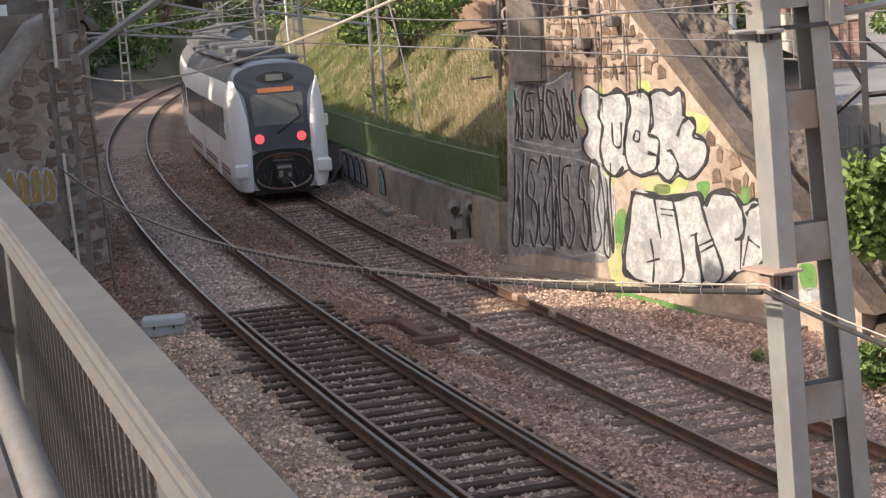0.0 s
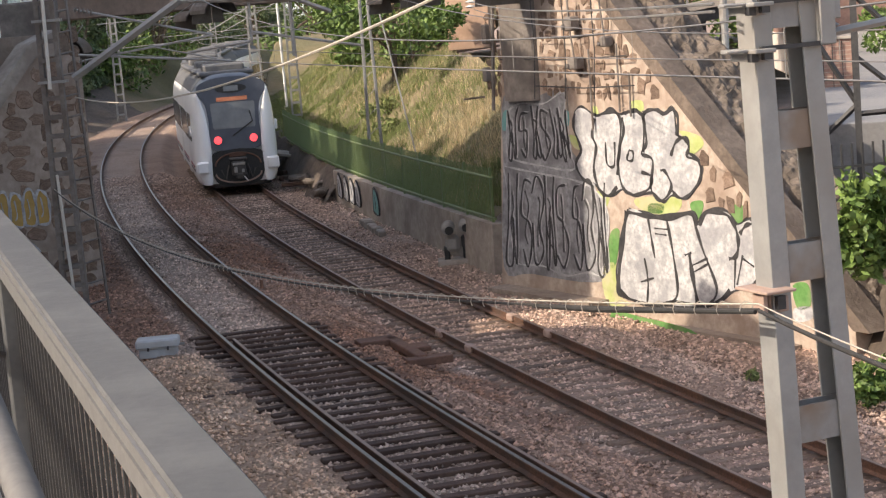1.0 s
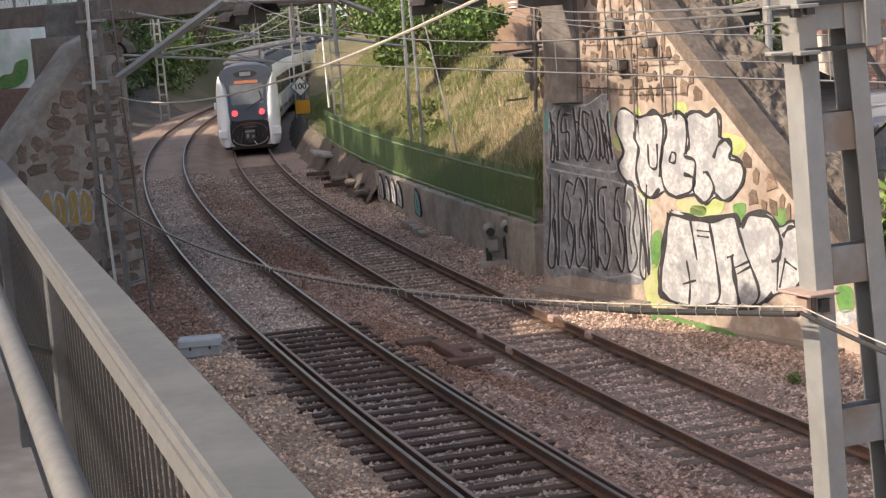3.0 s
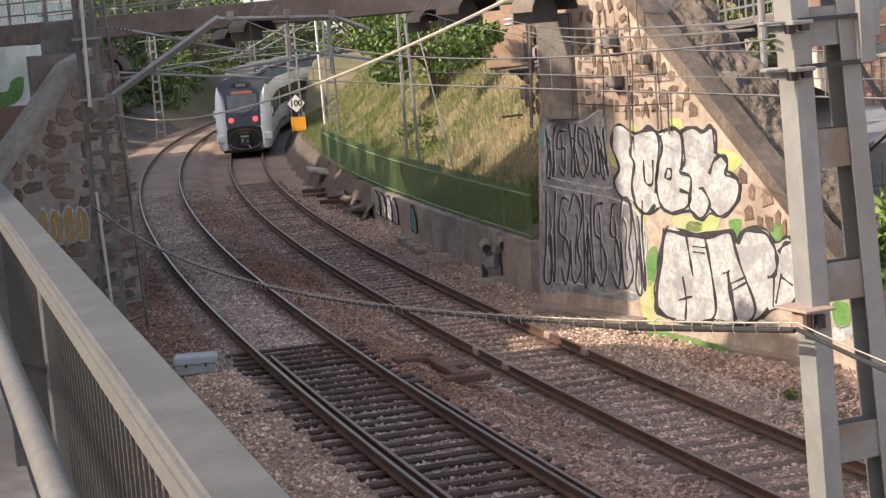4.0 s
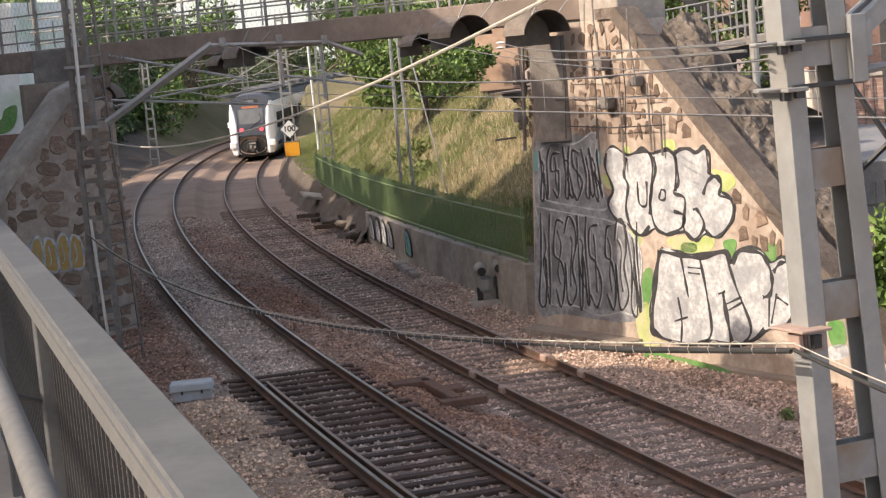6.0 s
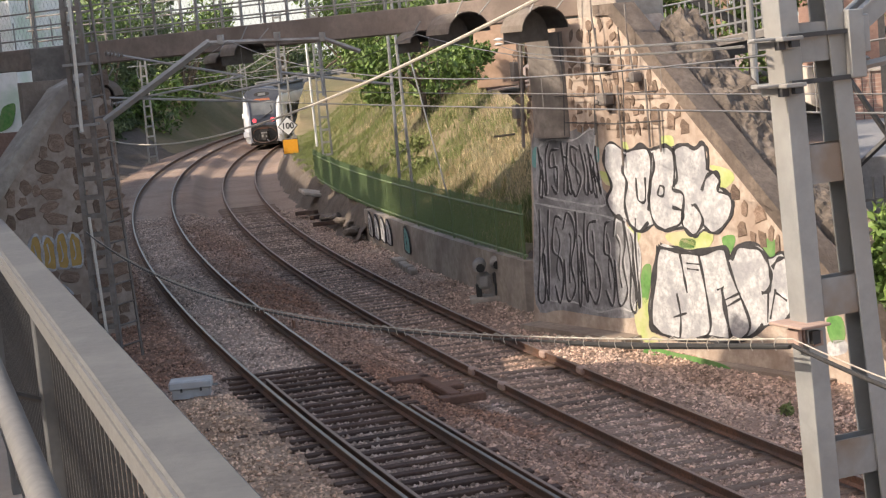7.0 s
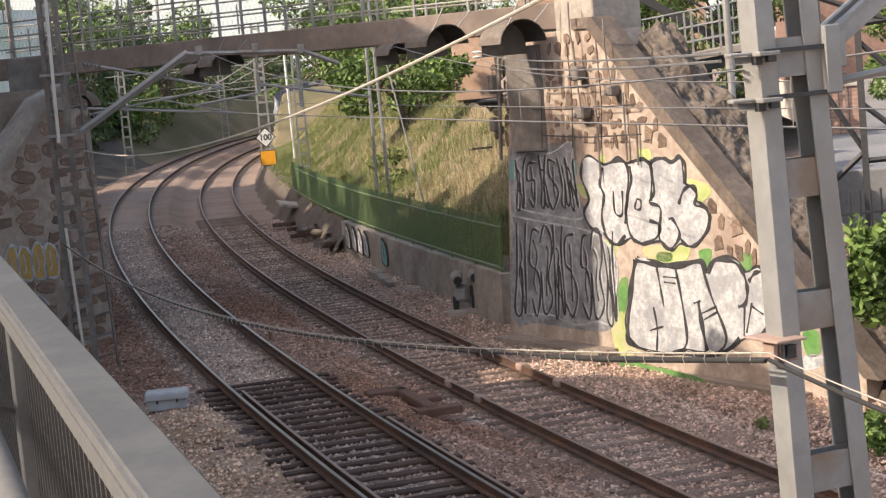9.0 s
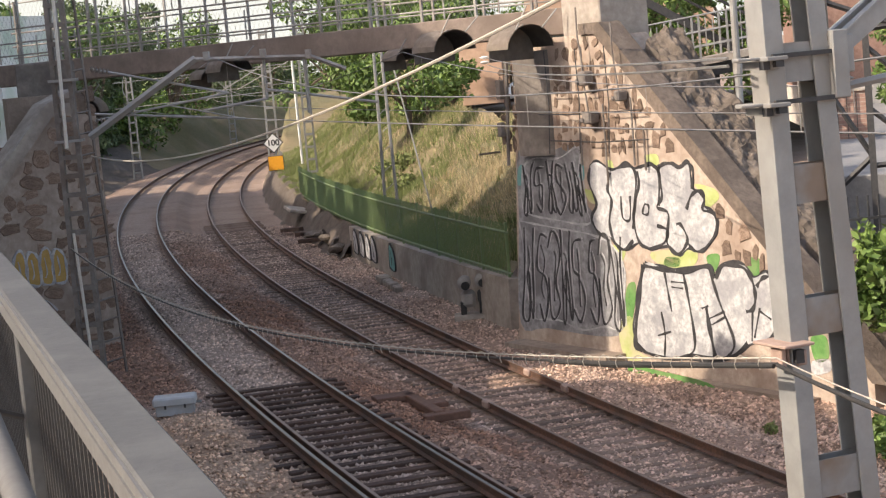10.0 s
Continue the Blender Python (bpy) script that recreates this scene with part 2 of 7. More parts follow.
def tube(bm, pts, r, seg=6, caps=True):
    pts = [Vector(p) for p in pts]
    rings = []
    for i, p in enumerate(pts):
        d = (pts[min(i + 1, len(pts) - 1)] - pts[max(i - 1, 0)]).normalized()
        a = d.cross(Vector((0, 0, 1)))
        if a.length < 0.05:
            a = d.cross(Vector((0, 1, 0)))
        a.normalize()
        b = d.cross(a)
        rr = r[i] if isinstance(r, (list, tuple)) else r
        rings.append([bm.verts.new(p + a * math.cos(k * math.tau / seg) * rr + b * math.sin(k * math.tau / seg) * rr) for k in range(seg)])
    for q, w in zip(rings, rings[1:]):
        for k in range(seg):
            bm.faces.new((q[k], q[(k + 1) % seg], w[(k + 1) % seg], w[k]))
    if caps:
        bm.faces.new(rings[0][::-1])
        bm.faces.new(rings[-1])
    return bm


def tubes(lines, r, seg=6):
    bm = bmesh.new()
    for l in lines:
        tube(bm, l, r, seg)
    return bm


def prism(bm, pts, m, depth):
    """A flat outline in m's x-y plane, raised to depth along m's z."""
    lo = [bm.verts.new(m @ Vector((x, y, 0))) for x, y in pts]
    hi = [bm.verts.new(m @ Vector((x, y, depth))) for x, y in pts]
    n = len(pts)
    try:
        bm.faces.new(hi)
        bm.faces.new(lo[::-1])
    except ValueError:
        pass
    for i in range(n):
        bm.faces.new((lo[i], lo[(i + 1) % n], hi[(i + 1) % n], hi[i]))
    return bm


def sag(a, b, drop, n=24):
    a, b = Vector(a), Vector(b)
    return [a.lerp(b, i / n) - Vector((0, 0, 4 * drop * (i / n) * (1 - i / n))) for i in range(n + 1)]


def empty(name, label="", category="", group="", kind=""):
    return tagged(new(name), label, category, group, kind)


# ---- the line of the tracks ----
S_LO, S_STEP = -60.0, 0.25
_s = np.arange(S_LO, 330.0, S_STEP)
_u = _s / 100
_th = -0.29764 + 0.23976 * _u + 0.03018 * _u ** 2 + 0.01226 * _u ** 3
_th = np.where(_s > 230, np.interp(230, _s, _th), _th)
_cx, _cy = np.cumsum(np.sin(_th)) * S_STEP, np.cumsum(np.cos(_th)) * S_STEP
_i0 = int(np.argmin(np.abs(_s)))
_cx, _cy = _cx - _cx[_i0] + 2.43, _cy - _cy[_i0] + 30.0
LEFT, RISE, GAUGE = -4.2, 0.28, 1.735   # left track: offset and height over the right one; rail spacing


def on(s, lat=0.0, z=0.0):
    th, x, y = np.interp(s, _s, _th), np.interp(s, _s, _cx), np.interp(s, _s, _cy)
    return Vector((x + lat * math.cos(th), y - lat * math.sin(th), z))


def heading(s):
    return float(np.interp(s, _s, _th))


def at(s, lat=0.0, z=0.0):
    return Matrix.Translation(on(s, lat, z)) @ Matrix.Rotation(-heading(s), 4, "Z")


def stations(x, y):
    """Arrays of (s, lat) for arrays x, y."""
    k = np.arange(0, len(_s), 6)
    d = (x[..., None] - _cx[k]) ** 2 + (y[..., None] - _cy[k]) ** 2
    i = k[d.argmin(-1)]
    return _s[i] + (x - _cx[i]) * np.sin(_th[i]) + (y - _cy[i]) * np.cos(_th[i]), (x - _cx[i]) * np.cos(_th[i]) - (y - _cy[i]) * np.sin(_th[i])


def sm(a, b, x):
    t = np.clip((x - a) / (b - a), 0, 1)
    return t * t * (3 - 2 * t)


def bed(s, lat):
    """Height of the ballast and ground across the line."""
    z = -0.24 + RISE * sm(-1.7, -2.5, lat)
    z = z + 0.24 * np.exp(-((lat + 6.15) / 0.55) ** 2 - ((s - 3.9) / 1.5) ** 2)      # gravel heap beside the cabinet
    z = z - 0.25 * sm(-6.0, -8.0, lat)
    z = z + 0.10 * sm(1.6, 2.6, lat) * sm(12, 20, s)
    z = z - 0.25 * sm(2.0, 3.0, lat) * sm(9, 4, s)
    return z


def bed_dust_tint(s, lat, x, y):
    """Colour of iron dust and oil lying on the ballast, by place along the line; darker far off."""
    w = 0.35 * np.sin(s * 0.83 + lat) + 0.3 * np.sin(s * 2.1 + lat * 3.3) + 0.25 * np.sin(x * 5.1 + y * 3.7)
    rust = sm(-3.6, -2.9, lat + 0.3 * w) * sm(-0.9, -1.5, lat + 0.4 * w) * (0.7 + 0.3 * sm(-0.4, 0.5, w + np.sin(s * 0.37)))
    rust = np.maximum(rust, 0.9 * sm(-5.3, -5.7, lat) * sm(7.5, 9.5, s + w) * sm(-9.0, -7.0, lat))
    rust = np.maximum(rust, 0.4 * sm(1.0, 1.4, lat) * sm(2.6, 2.0, lat + 0.4 * w))
    rust = np.maximum(rust, sm(1.2, 0.9, abs(lat)) * (0.4 + 0.15 * w))
    rust = np.maximum(rust, 0.45 * sm(1.9, 2.6, lat + 0.3 * w) * sm(12, 9, s))
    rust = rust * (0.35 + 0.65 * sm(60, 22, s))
    oil = sm(8.8, 7.6, s + 0.5 * w) * sm(1.35, 1.05, abs(lat - LEFT) + 0.2 * w) * 0.55
    for c in (0.0, LEFT):
        for g in (-GAUGE / 2, GAUGE / 2):
            oil = np.maximum(oil, 0.55 * sm(0.42, 0.12, abs(lat - c - g)) * sm(60, 20, s))
    # darker with growing distance along the line
    far_dark = 0.45 * sm(14, 45, s)
    tan = sm(-5.2, -5.6, lat) * sm(7.5, 6.0, s + 0.4 * w)
    col = np.ones(s.shape + (4,))
    col[..., :3] = 1 - rust[..., None] * (1 - np.array([0.6, 0.435, 0.36]))
    col[..., :3] *= 1 - oil[..., None] * (1 - np.array([0.3, 0.24, 0.21]))
    col[..., :3] *= 1 - far_dark[..., None] * (1 - np.array([0.42, 0.42, 0.42]))
    col[..., :3] *= 1 + tan[..., None] * (np.array([1.12, 1.0, 0.86]) - 1)
    return col


def lay_dust(ob, col):
    a = ob.data.color_attributes.new("dust", "FLOAT_COLOR", "POINT")
    a.data.foreach_set("color", col.reshape(-1).astype(np.float32))


# ---- ground ----
def build_ground():
    near_x = np.concatenate([np.linspace(-1600, -70, 12), np.linspace(-60, -22, 20), np.arange(-21, 14, 0.35), np.linspace(15, 60, 24), np.linspace(70, 1600, 12)])
    near_y = np.concatenate([np.linspace(-800, -30, 8), np.linspace(-25, 18, 20), np.arange(19, 70, 0.4), np.arange(70, 170, 0.5), np.arange(170, 260, 1.6), np.linspace(265, 2600, 16)])
    gx, gy = np.meshgrid(near_x, near_y)
    s, lat = stations(gx, gy)
    z = bed(s, lat) - 0.22 * sm(4.5, 3.5, abs(lat + 2.9) - 2.0)
    rng = np.random.default_rng(3)
    close = (abs(lat + 2) < 8) & (s < 45)
    z = z + close * rng.normal(0, 0.012, z.shape)
    z = np.where((gx > 5.2) & (gy < 31) & (lat > 3.2), z - 0.15, z)
    far = np.hypot(gx, gy - 60)
    z = z - 0.4 * sm(60, 140, far) * sm(14, 24, abs(lat))
    h, w = gx.shape
    verts = np.stack([gx, gy, z], -1).reshape(-1, 3)
    idx = np.arange(h * w).reshape(h, w)
    faces = np.stack([idx[:-1, :-1], idx[:-1, 1:], idx[1:, 1:], idx[1:, :-1]], -1).reshape(-1, 4)
    ob = raw("ground", verts.tolist(), faces.tolist(), "ballast", smooth=True)
    lay_dust(ob, bed_dust_tint(s, lat, gx, gy))
    tagged(ob, "brown and grey crushed-stone ballast ground under the tracks", "ground", kind="structure")


def build_bed():
    """The raised bed of both tracks, laid along the line."""
    lat = np.concatenate([np.arange(-9.2, -2.8, 0.3), np.arange(-2.8, -1.4, 0.1), np.arange(-1.4, 2.95, 0.25)])
    lat, s = np.meshgrid(lat, np.arange(-40, 300, 0.4))
    z = bed(s, lat) + np.random.default_rng(9).normal(0, 0.012, s.shape) * np.clip((40 - s) / 15, 0.12, 1)
    z = z - 0.35 * (lat < -9.0) - 0.3 * (lat > 2.8)
    th = np.interp(s, _s, _th)
    x, y = np.interp(s, _s, _cx) + lat * np.cos(th), np.interp(s, _s, _cy) - lat * np.sin(th)
    h, w = x.shape
    idx = np.arange(h * w).reshape(h, w)
    f = np.stack([idx[:-1, :-1], idx[:-1, 1:], idx[1:, 1:], idx[1:, :-1]], -1).reshape(-1, 4)
    ob = raw("ground_track_bed", np.stack([x, y, z], -1).reshape(-1, 3).tolist(), f.tolist(), "ballast", smooth=True)
    lay_dust(ob, bed_dust_tint(s, lat, x, y))
    tagged(ob, "reddish brown ballast bed below both tracks", "track bed", kind="structure")


def build_ballast():
    """Loose stones on the bed, thick near the camera."""
    rng = np.random.default_rng(5)
    n = 150000
    s = -12 + 62 * rng.random(n) ** 1.5
    lat = -9.0 + 15.0 * rng.random(n)
    r = 0.018 + 0.028 * rng.random(n) ** 1.5
    keep = np.ones(n, bool)
    for c in (0.0, LEFT):
        for g in (-GAUGE / 2, GAUGE / 2):
            keep &= abs(lat - c - g) > 0.11
    dark = (s < 8.2) & (abs(lat - LEFT) < 1.4)
    keep &= ~(dark & (abs((s + 11.78) % 0.56 - 0.28) < 0.1))
    keep &= ~((lat > 2.9) & (s > 10))
    s, lat, r, dark = s[keep], lat[keep], r[keep], dark[keep]
    z = bed(s, lat) + r * 0.25
    th = np.interp(s, _s, _th)
    x = np.interp(s, _s, _cx) + lat * np.cos(th)
    y = np.interp(s, _s, _cy) - lat * np.sin(th)
    base = np.array([(1, 0, 0), (-1, 0, 0), (0, 1, 0), (0, -1, 0), (0, 0, 1), (0, 0, -1)], float)
    tri = np.array([(0, 2, 4), (2, 1, 4), (1, 3, 4), (3, 0, 4), (2, 0, 5), (1, 2, 5), (3, 1, 5), (0, 3, 5)])
    m = len(s)
    jit = base[None] * (0.65 + 0.7 * rng.random((m, 6, 1))) + rng.normal(0, 0.22, (m, 6, 3))
    v = jit * r[:, None, None] * np.array([1, 1, 0.8]) + np.stack([x, y, z], -1)[:, None]
    f = tri[None] + (np.arange(m) * 6)[:, None, None]
    col = np.repeat((0.55 * bed_dust_tint(s, lat, x, y) + 0.45 * bed_dust_tint(s + 40 * dark, lat, x, y))[:, None], 6, 1)
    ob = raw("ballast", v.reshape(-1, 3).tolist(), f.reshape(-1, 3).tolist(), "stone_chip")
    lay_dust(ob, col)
    tagged(ob, "loose brown and grey crushed stones of the track bed", "ballast", kind="stuff")


# ---- tracks ----
RAIL = [(-0.07, -0.16), (0.07, -0.16), (0.07, -0.145), (0.012, -0.12), (0.012, -0.045), (0.036, -0.03), (0.036, -0.004), (0.028, 0), (-0.028, 0), (-0.036, -0.004), (-0.036, -0.03), (-0.012, -0.045), (-0.012, -0.12), (-0.07, -0.145)]


def rail(name, parent, lat, z, s0, s1, mat_body, mat_top, top=0.0):
    n = max(2, int((s1 - s0) / 0.8))
    verts, faces = [], []
    k = len(RAIL)
    for i in range(n + 1):
        s = s0 + (s1 - s0) * i / n
        m = at(s, lat, z)
        verts += [tuple(m @ Vector((x, 0, y + top))) for x, y in RAIL]
    for i in range(n):
        for j in range(k):
            a, b = i * k + j, i * k + (j + 1) % k
            faces.append((a, b, b + k, a + k))
    faces += [tuple(range(k))[::-1], tuple(range(n * k, n * k + k))]
    ob = raw(name, verts, faces, mat_body, parent)
    ob.data.materials.append(M[mat_top])
    for p in ob.data.polygons:
        if len(p.vertices) == 4 and p.index % k == 7:
            p.material_index = 1
    return ob


def build_tracks():
    right = empty("railway_track", "curved railway track with dull rusty rails on concrete sleepers", "railway track", "tracks")
    left = empty("railway_track", "curved railway track with shiny rail heads on dark wooden sleepers", "railway track", "tracks")
    for g in (-GAUGE / 2, GAUGE / 2):
        rail("rail", right, g, 0, -45, 300, "rail_rust", "rail_dull")
        rail("rail", left, LEFT + g, RISE, -45, 300, "rail_rust", "rail_head")
    # guard rails beside the running rails of the near part
    rail("guard_rail", left, LEFT - GAUGE / 2 + 0.17, RISE, -45, 6.5, "rail_rust", "rail_dull", -0.01)
    rail("guard_rail", left, LEFT + GAUGE / 2 + 0.14, RISE, -45, 2.0, "rail_rust", "rail_dull", 0.0)
    # concrete sleepers
    bm = boxes(((0, 0, 0), (2.6, 0.24, 0.16)), bevel=0.03)
    for v in bm.verts:
        if v.co.z > 0:
            v.co.z -= 0.03 * max(0, 1 - abs(abs(v.co.x) - 0.87))
    src = part("sleeper", bm, "sleeper_concrete", right)
    rnd = random.Random(4)
    src.matrix_local = at(-11.4, 0.0, -0.25)
    for i in range(1, 110):
        o = new("sleeper", src.data)
        o.parent = right
        o.matrix_local = at(-11.4 + 0.6 * i + rnd.uniform(-0.02, 0.02), rnd.uniform(-0.05, 0.05), -0.268 + rnd.uniform(-0.014, 0.01))
    # dark timbers under the switch
    bm = boxes(((0, 0, 0), (2.7, 0.2, 0.16)), bevel=0.012)
    src = part("timber_sleeper", bm, "sleeper_wood", left)
    src.matrix_local = at(-11.5, LEFT, RISE - 0.28)
    for i in range(1, 36):
        o = new("timber_sleeper", src.data)
        o.parent = left
        s = -11.5 + 0.56 * i
        o.matrix_local = at(s, LEFT + rnd.uniform(-0.08, 0.08), RISE - 0.265 + rnd.uniform(-0.012, 0.012)) @ Matrix.Rotation(rnd.uniform(-0.02, 0.02), 4, "Z")
    for i in range(70):
        o = new("timber_sleeper", src.data)
        o.parent = left
        o.matrix_local = at(8.9 + 0.6 * i, LEFT + rnd.uniform(-0.05, 0.05), RISE - 0.345 + rnd.uniform(-0.01, 0.01))


# ---- bridge with its stone abutments ----
WALL_O, WALL_D = Vector((1.41, 41.5, 0)), Vector((0.53, -0.848, 0))
WALL_M = Matrix(((0.53, 0, -0.848, 1.41), (-0.848, 0, -0.53, 41.5), (0, 1, 0, 0), (0, 0, 0, 1)))   # x along the wall, y up, z out of it
LW_M = Matrix(((0.75, 0, 0.66, -10.95), (0.66, 0, -0.75, 43.6), (0, 1, 0, 0), (0, 0, 0, 1)))        # left wing wall, x towards the track


def stones(parent, m, inside, x0, x1, y0, y1, n, seed, size=(0.34, 0.26), free=lambda x, y: True):
    """Rubble stones, each its own piece, set proud in the mortar."""
    rnd = random.Random(seed)
    shapes = []
    for k in range(9):
        c = 9
        pts = []
        for i in range(c):
            a = i * math.tau / c + rnd.uniform(-0.25, 0.25)
            rr = rnd.uniform(0.7, 1.15) / max(abs(math.cos(a)), abs(math.sin(a))) ** 0.75
            pts.append((math.cos(a) * rr, math.sin(a) * rr))
        bm = bmesh.new()
        lo = [bm.verts.new((x, y, -0.1)) for x, y in pts]
        hi = [bm.verts.new((x * 0.9, y * 0.9, 1)) for x, y in pts]
        bm.faces.new(hi)
        for i in range(c):
            bm.faces.new((lo[i], lo[(i + 1) % c], hi[(i + 1) % c], hi[i]))
        me = bpy.data.meshes.new("stone")
        bm.to_mesh(me)
        bm.free()
        me.materials.append(M["stone"])
        shapes.append(me)
    placed = []
    tries = 0
    while len(placed) < n and tries < n * 40:
        tries += 1
        x, y = rnd.uniform(x0, x1), rnd.uniform(y0, y1)
        if not inside(x, y) or not free(x, y):
            continue
        sx, sy = size[0] * rnd.uniform(0.4, 1.3) / 2, size[1] * rnd.uniform(0.5, 1.25) / 2
        if any(abs(x - a) < (sx + c) * 0.95 and abs(y - b) < (sy + d) * 0.95 for a, b, c, d in placed):
            continue
        placed.append((x, y, sx, sy))
        o = new("stone", rnd.choice(shapes))
        o.parent = parent
        o.matrix_local = m @ Matrix.Translation((x, y, 0)) @ Matrix.Rotation(rnd.uniform(-0.25, 0.25), 4, "Z") @ Matrix.Diagonal((sx, sy, rnd.uniform(0.008, 0.03), 1))


def wing_top(x):
    return min(6.7, 6.67 - 0.915 * (x - 3.81)) if x > 3.81 else 6.7


def build_right_abutment():
    ab = empty("wall_abutment_right", "tall rubble-stone bridge abutment with sloping wing wall covered in graffiti", "abutment", kind="structure")
    # wall body: flat outline raised backwards
    bm = bmesh.new()
    prism(bm, [(-0.1, -0.9), (11.2, -0.9), (11.2, 0.0), (3.81, 6.67), (0.78, 6.67)], WALL_M @ Matrix.Translation((0, 0, -1.3)), 1.3)
    part("masonry", bm, "mortar", ab)
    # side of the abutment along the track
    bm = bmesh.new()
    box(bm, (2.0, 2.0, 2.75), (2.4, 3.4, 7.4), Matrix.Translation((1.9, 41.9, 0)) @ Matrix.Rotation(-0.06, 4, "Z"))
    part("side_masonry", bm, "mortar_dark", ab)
    # sloping coping
    bm = bmesh.new()
    prism(bm, [(3.3, 6.67), (3.81, 6.67), (11.2, 0.0), (11.6, 0.0), (4.0, 6.9), (3.3, 6.9)], WALL_M @ Matrix.Translation((0, 0, -0.5)), 0.56)
    part("coping", bm, "coping", ab, "sloping weathered concrete coping")
    # broken rock behind the coping
    verts, faces = [], []
    nu, nv = 170, 44
    for i in range(nu + 1):
        x = 4.4 + 8.4 * i / nu
        for j in range(nv + 1):
            v = j / nv
            q = noise.fractal(Vector((x * 1.1, v * 2.2, 3.0)), 0.8, 2.2, 5)
            w = noise.cell(Vector((x * 1.6, v * 4, 1))) 
            y = 7.0 - 0.905 * (x - 3.81) + (0.4 * min(1, v * 1.8)) + 0.16 * q + 0.12 * w * (v > 0) + 0.07 * noise.noise(Vector((x * 6, v * 16, 2)))
            verts.append(tuple(WALL_M @ Vector((x + 0.2 * q, y - 0.3 - 4.0 * max(0.0, v - 0.72), -0.44 - 1.8 * v))))
    for i in range(nu):
        for j in range(nv):
            a = i * (nv + 1) + j
            faces.append((a, a + 1, a + nv + 2, a + nv + 1))
    raw("rock_face", verts, faces, "rock", ab, "broken grey rock behind the coping")
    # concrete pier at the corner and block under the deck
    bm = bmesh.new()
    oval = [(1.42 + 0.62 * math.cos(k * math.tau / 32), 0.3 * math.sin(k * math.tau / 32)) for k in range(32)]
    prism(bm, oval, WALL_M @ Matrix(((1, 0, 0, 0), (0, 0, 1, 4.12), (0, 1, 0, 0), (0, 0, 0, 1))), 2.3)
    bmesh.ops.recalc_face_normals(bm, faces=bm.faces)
    # dark colour holds the shade of hood and deck on the pier
    part("pier", bm, "concrete_dark", ab, "rendered round pier below the deck, shade put into its colour")
    bm = bmesh.new()
    box(bm, (3.2, 6.9, -0.75), (1.35, 1.3, 1.3), WALL_M, 0.03)
    part("parapet_block", bm, "concrete", ab)
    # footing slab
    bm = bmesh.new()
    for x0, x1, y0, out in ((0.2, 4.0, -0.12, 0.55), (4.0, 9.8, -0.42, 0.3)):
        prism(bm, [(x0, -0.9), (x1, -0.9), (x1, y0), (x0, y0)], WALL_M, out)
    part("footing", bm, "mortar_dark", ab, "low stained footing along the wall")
    painted = lambda x, y: (y > 4.25 or (x > 7.3 and y > 2.0)) and not (0.7 < x < 2.2 and y > 4.1)
    stones(ab, WALL_M, lambda x, y: x < 10.6 and y < wing_top(x) - 0.2, 0.1, 10.6, 0.1, 6.5, 520, 11, (0.29, 0.36), painted)


def build_left_abutment():
    ab = empty("wall_abutment_left", "dark rubble-stone bridge abutment with sloping coping", "abutment", kind="structure")
    bm = bmesh.new()
    prism(bm, [(-4, -0.9), (3.2, -0.9), (3.2, 5.85), (1.9, 5.85), (-3.2, 0.55)], LW_M @ Matrix.Translation((0, 0, -0.6)), 0.6)
    part("masonry", bm, "mortar_left", ab)
    bm = bmesh.new()
    box(bm, (-1.0, 2.4, 2.8), (2.0, 5.0, 7.2), Matrix.Translation((-8.75, 45.9, 0)) @ Matrix.Rotation(0.25, 4, "Z"))
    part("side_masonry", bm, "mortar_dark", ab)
    bm = bmesh.new()
    prism(bm, [(2.6, 5.85), (1.9, 5.85), (-3.4, 0.35), (-3.65, 0.62), (1.8, 6.2), (2.6, 6.5)], LW_M @ Matrix.Translation((0, 0, -0.6)), 0.7)
    part("coping", bm, "concrete", ab, "pale sloping concrete coping")
    stones(ab, LW_M, lambda x, y: y < 3.55 + 1.03 * x and x < 3.1, -4.8, 3.1, 0.1, 6.5, 290, 12, (0.56, 0.44), lambda x, y: not (-0.9 < x < 1.2 and 1.6 < y < 3.0))


DECK_A, DECK_B = Vector((2.6, 41.6, 0)), Vector((-9.9, 50.4, 0))


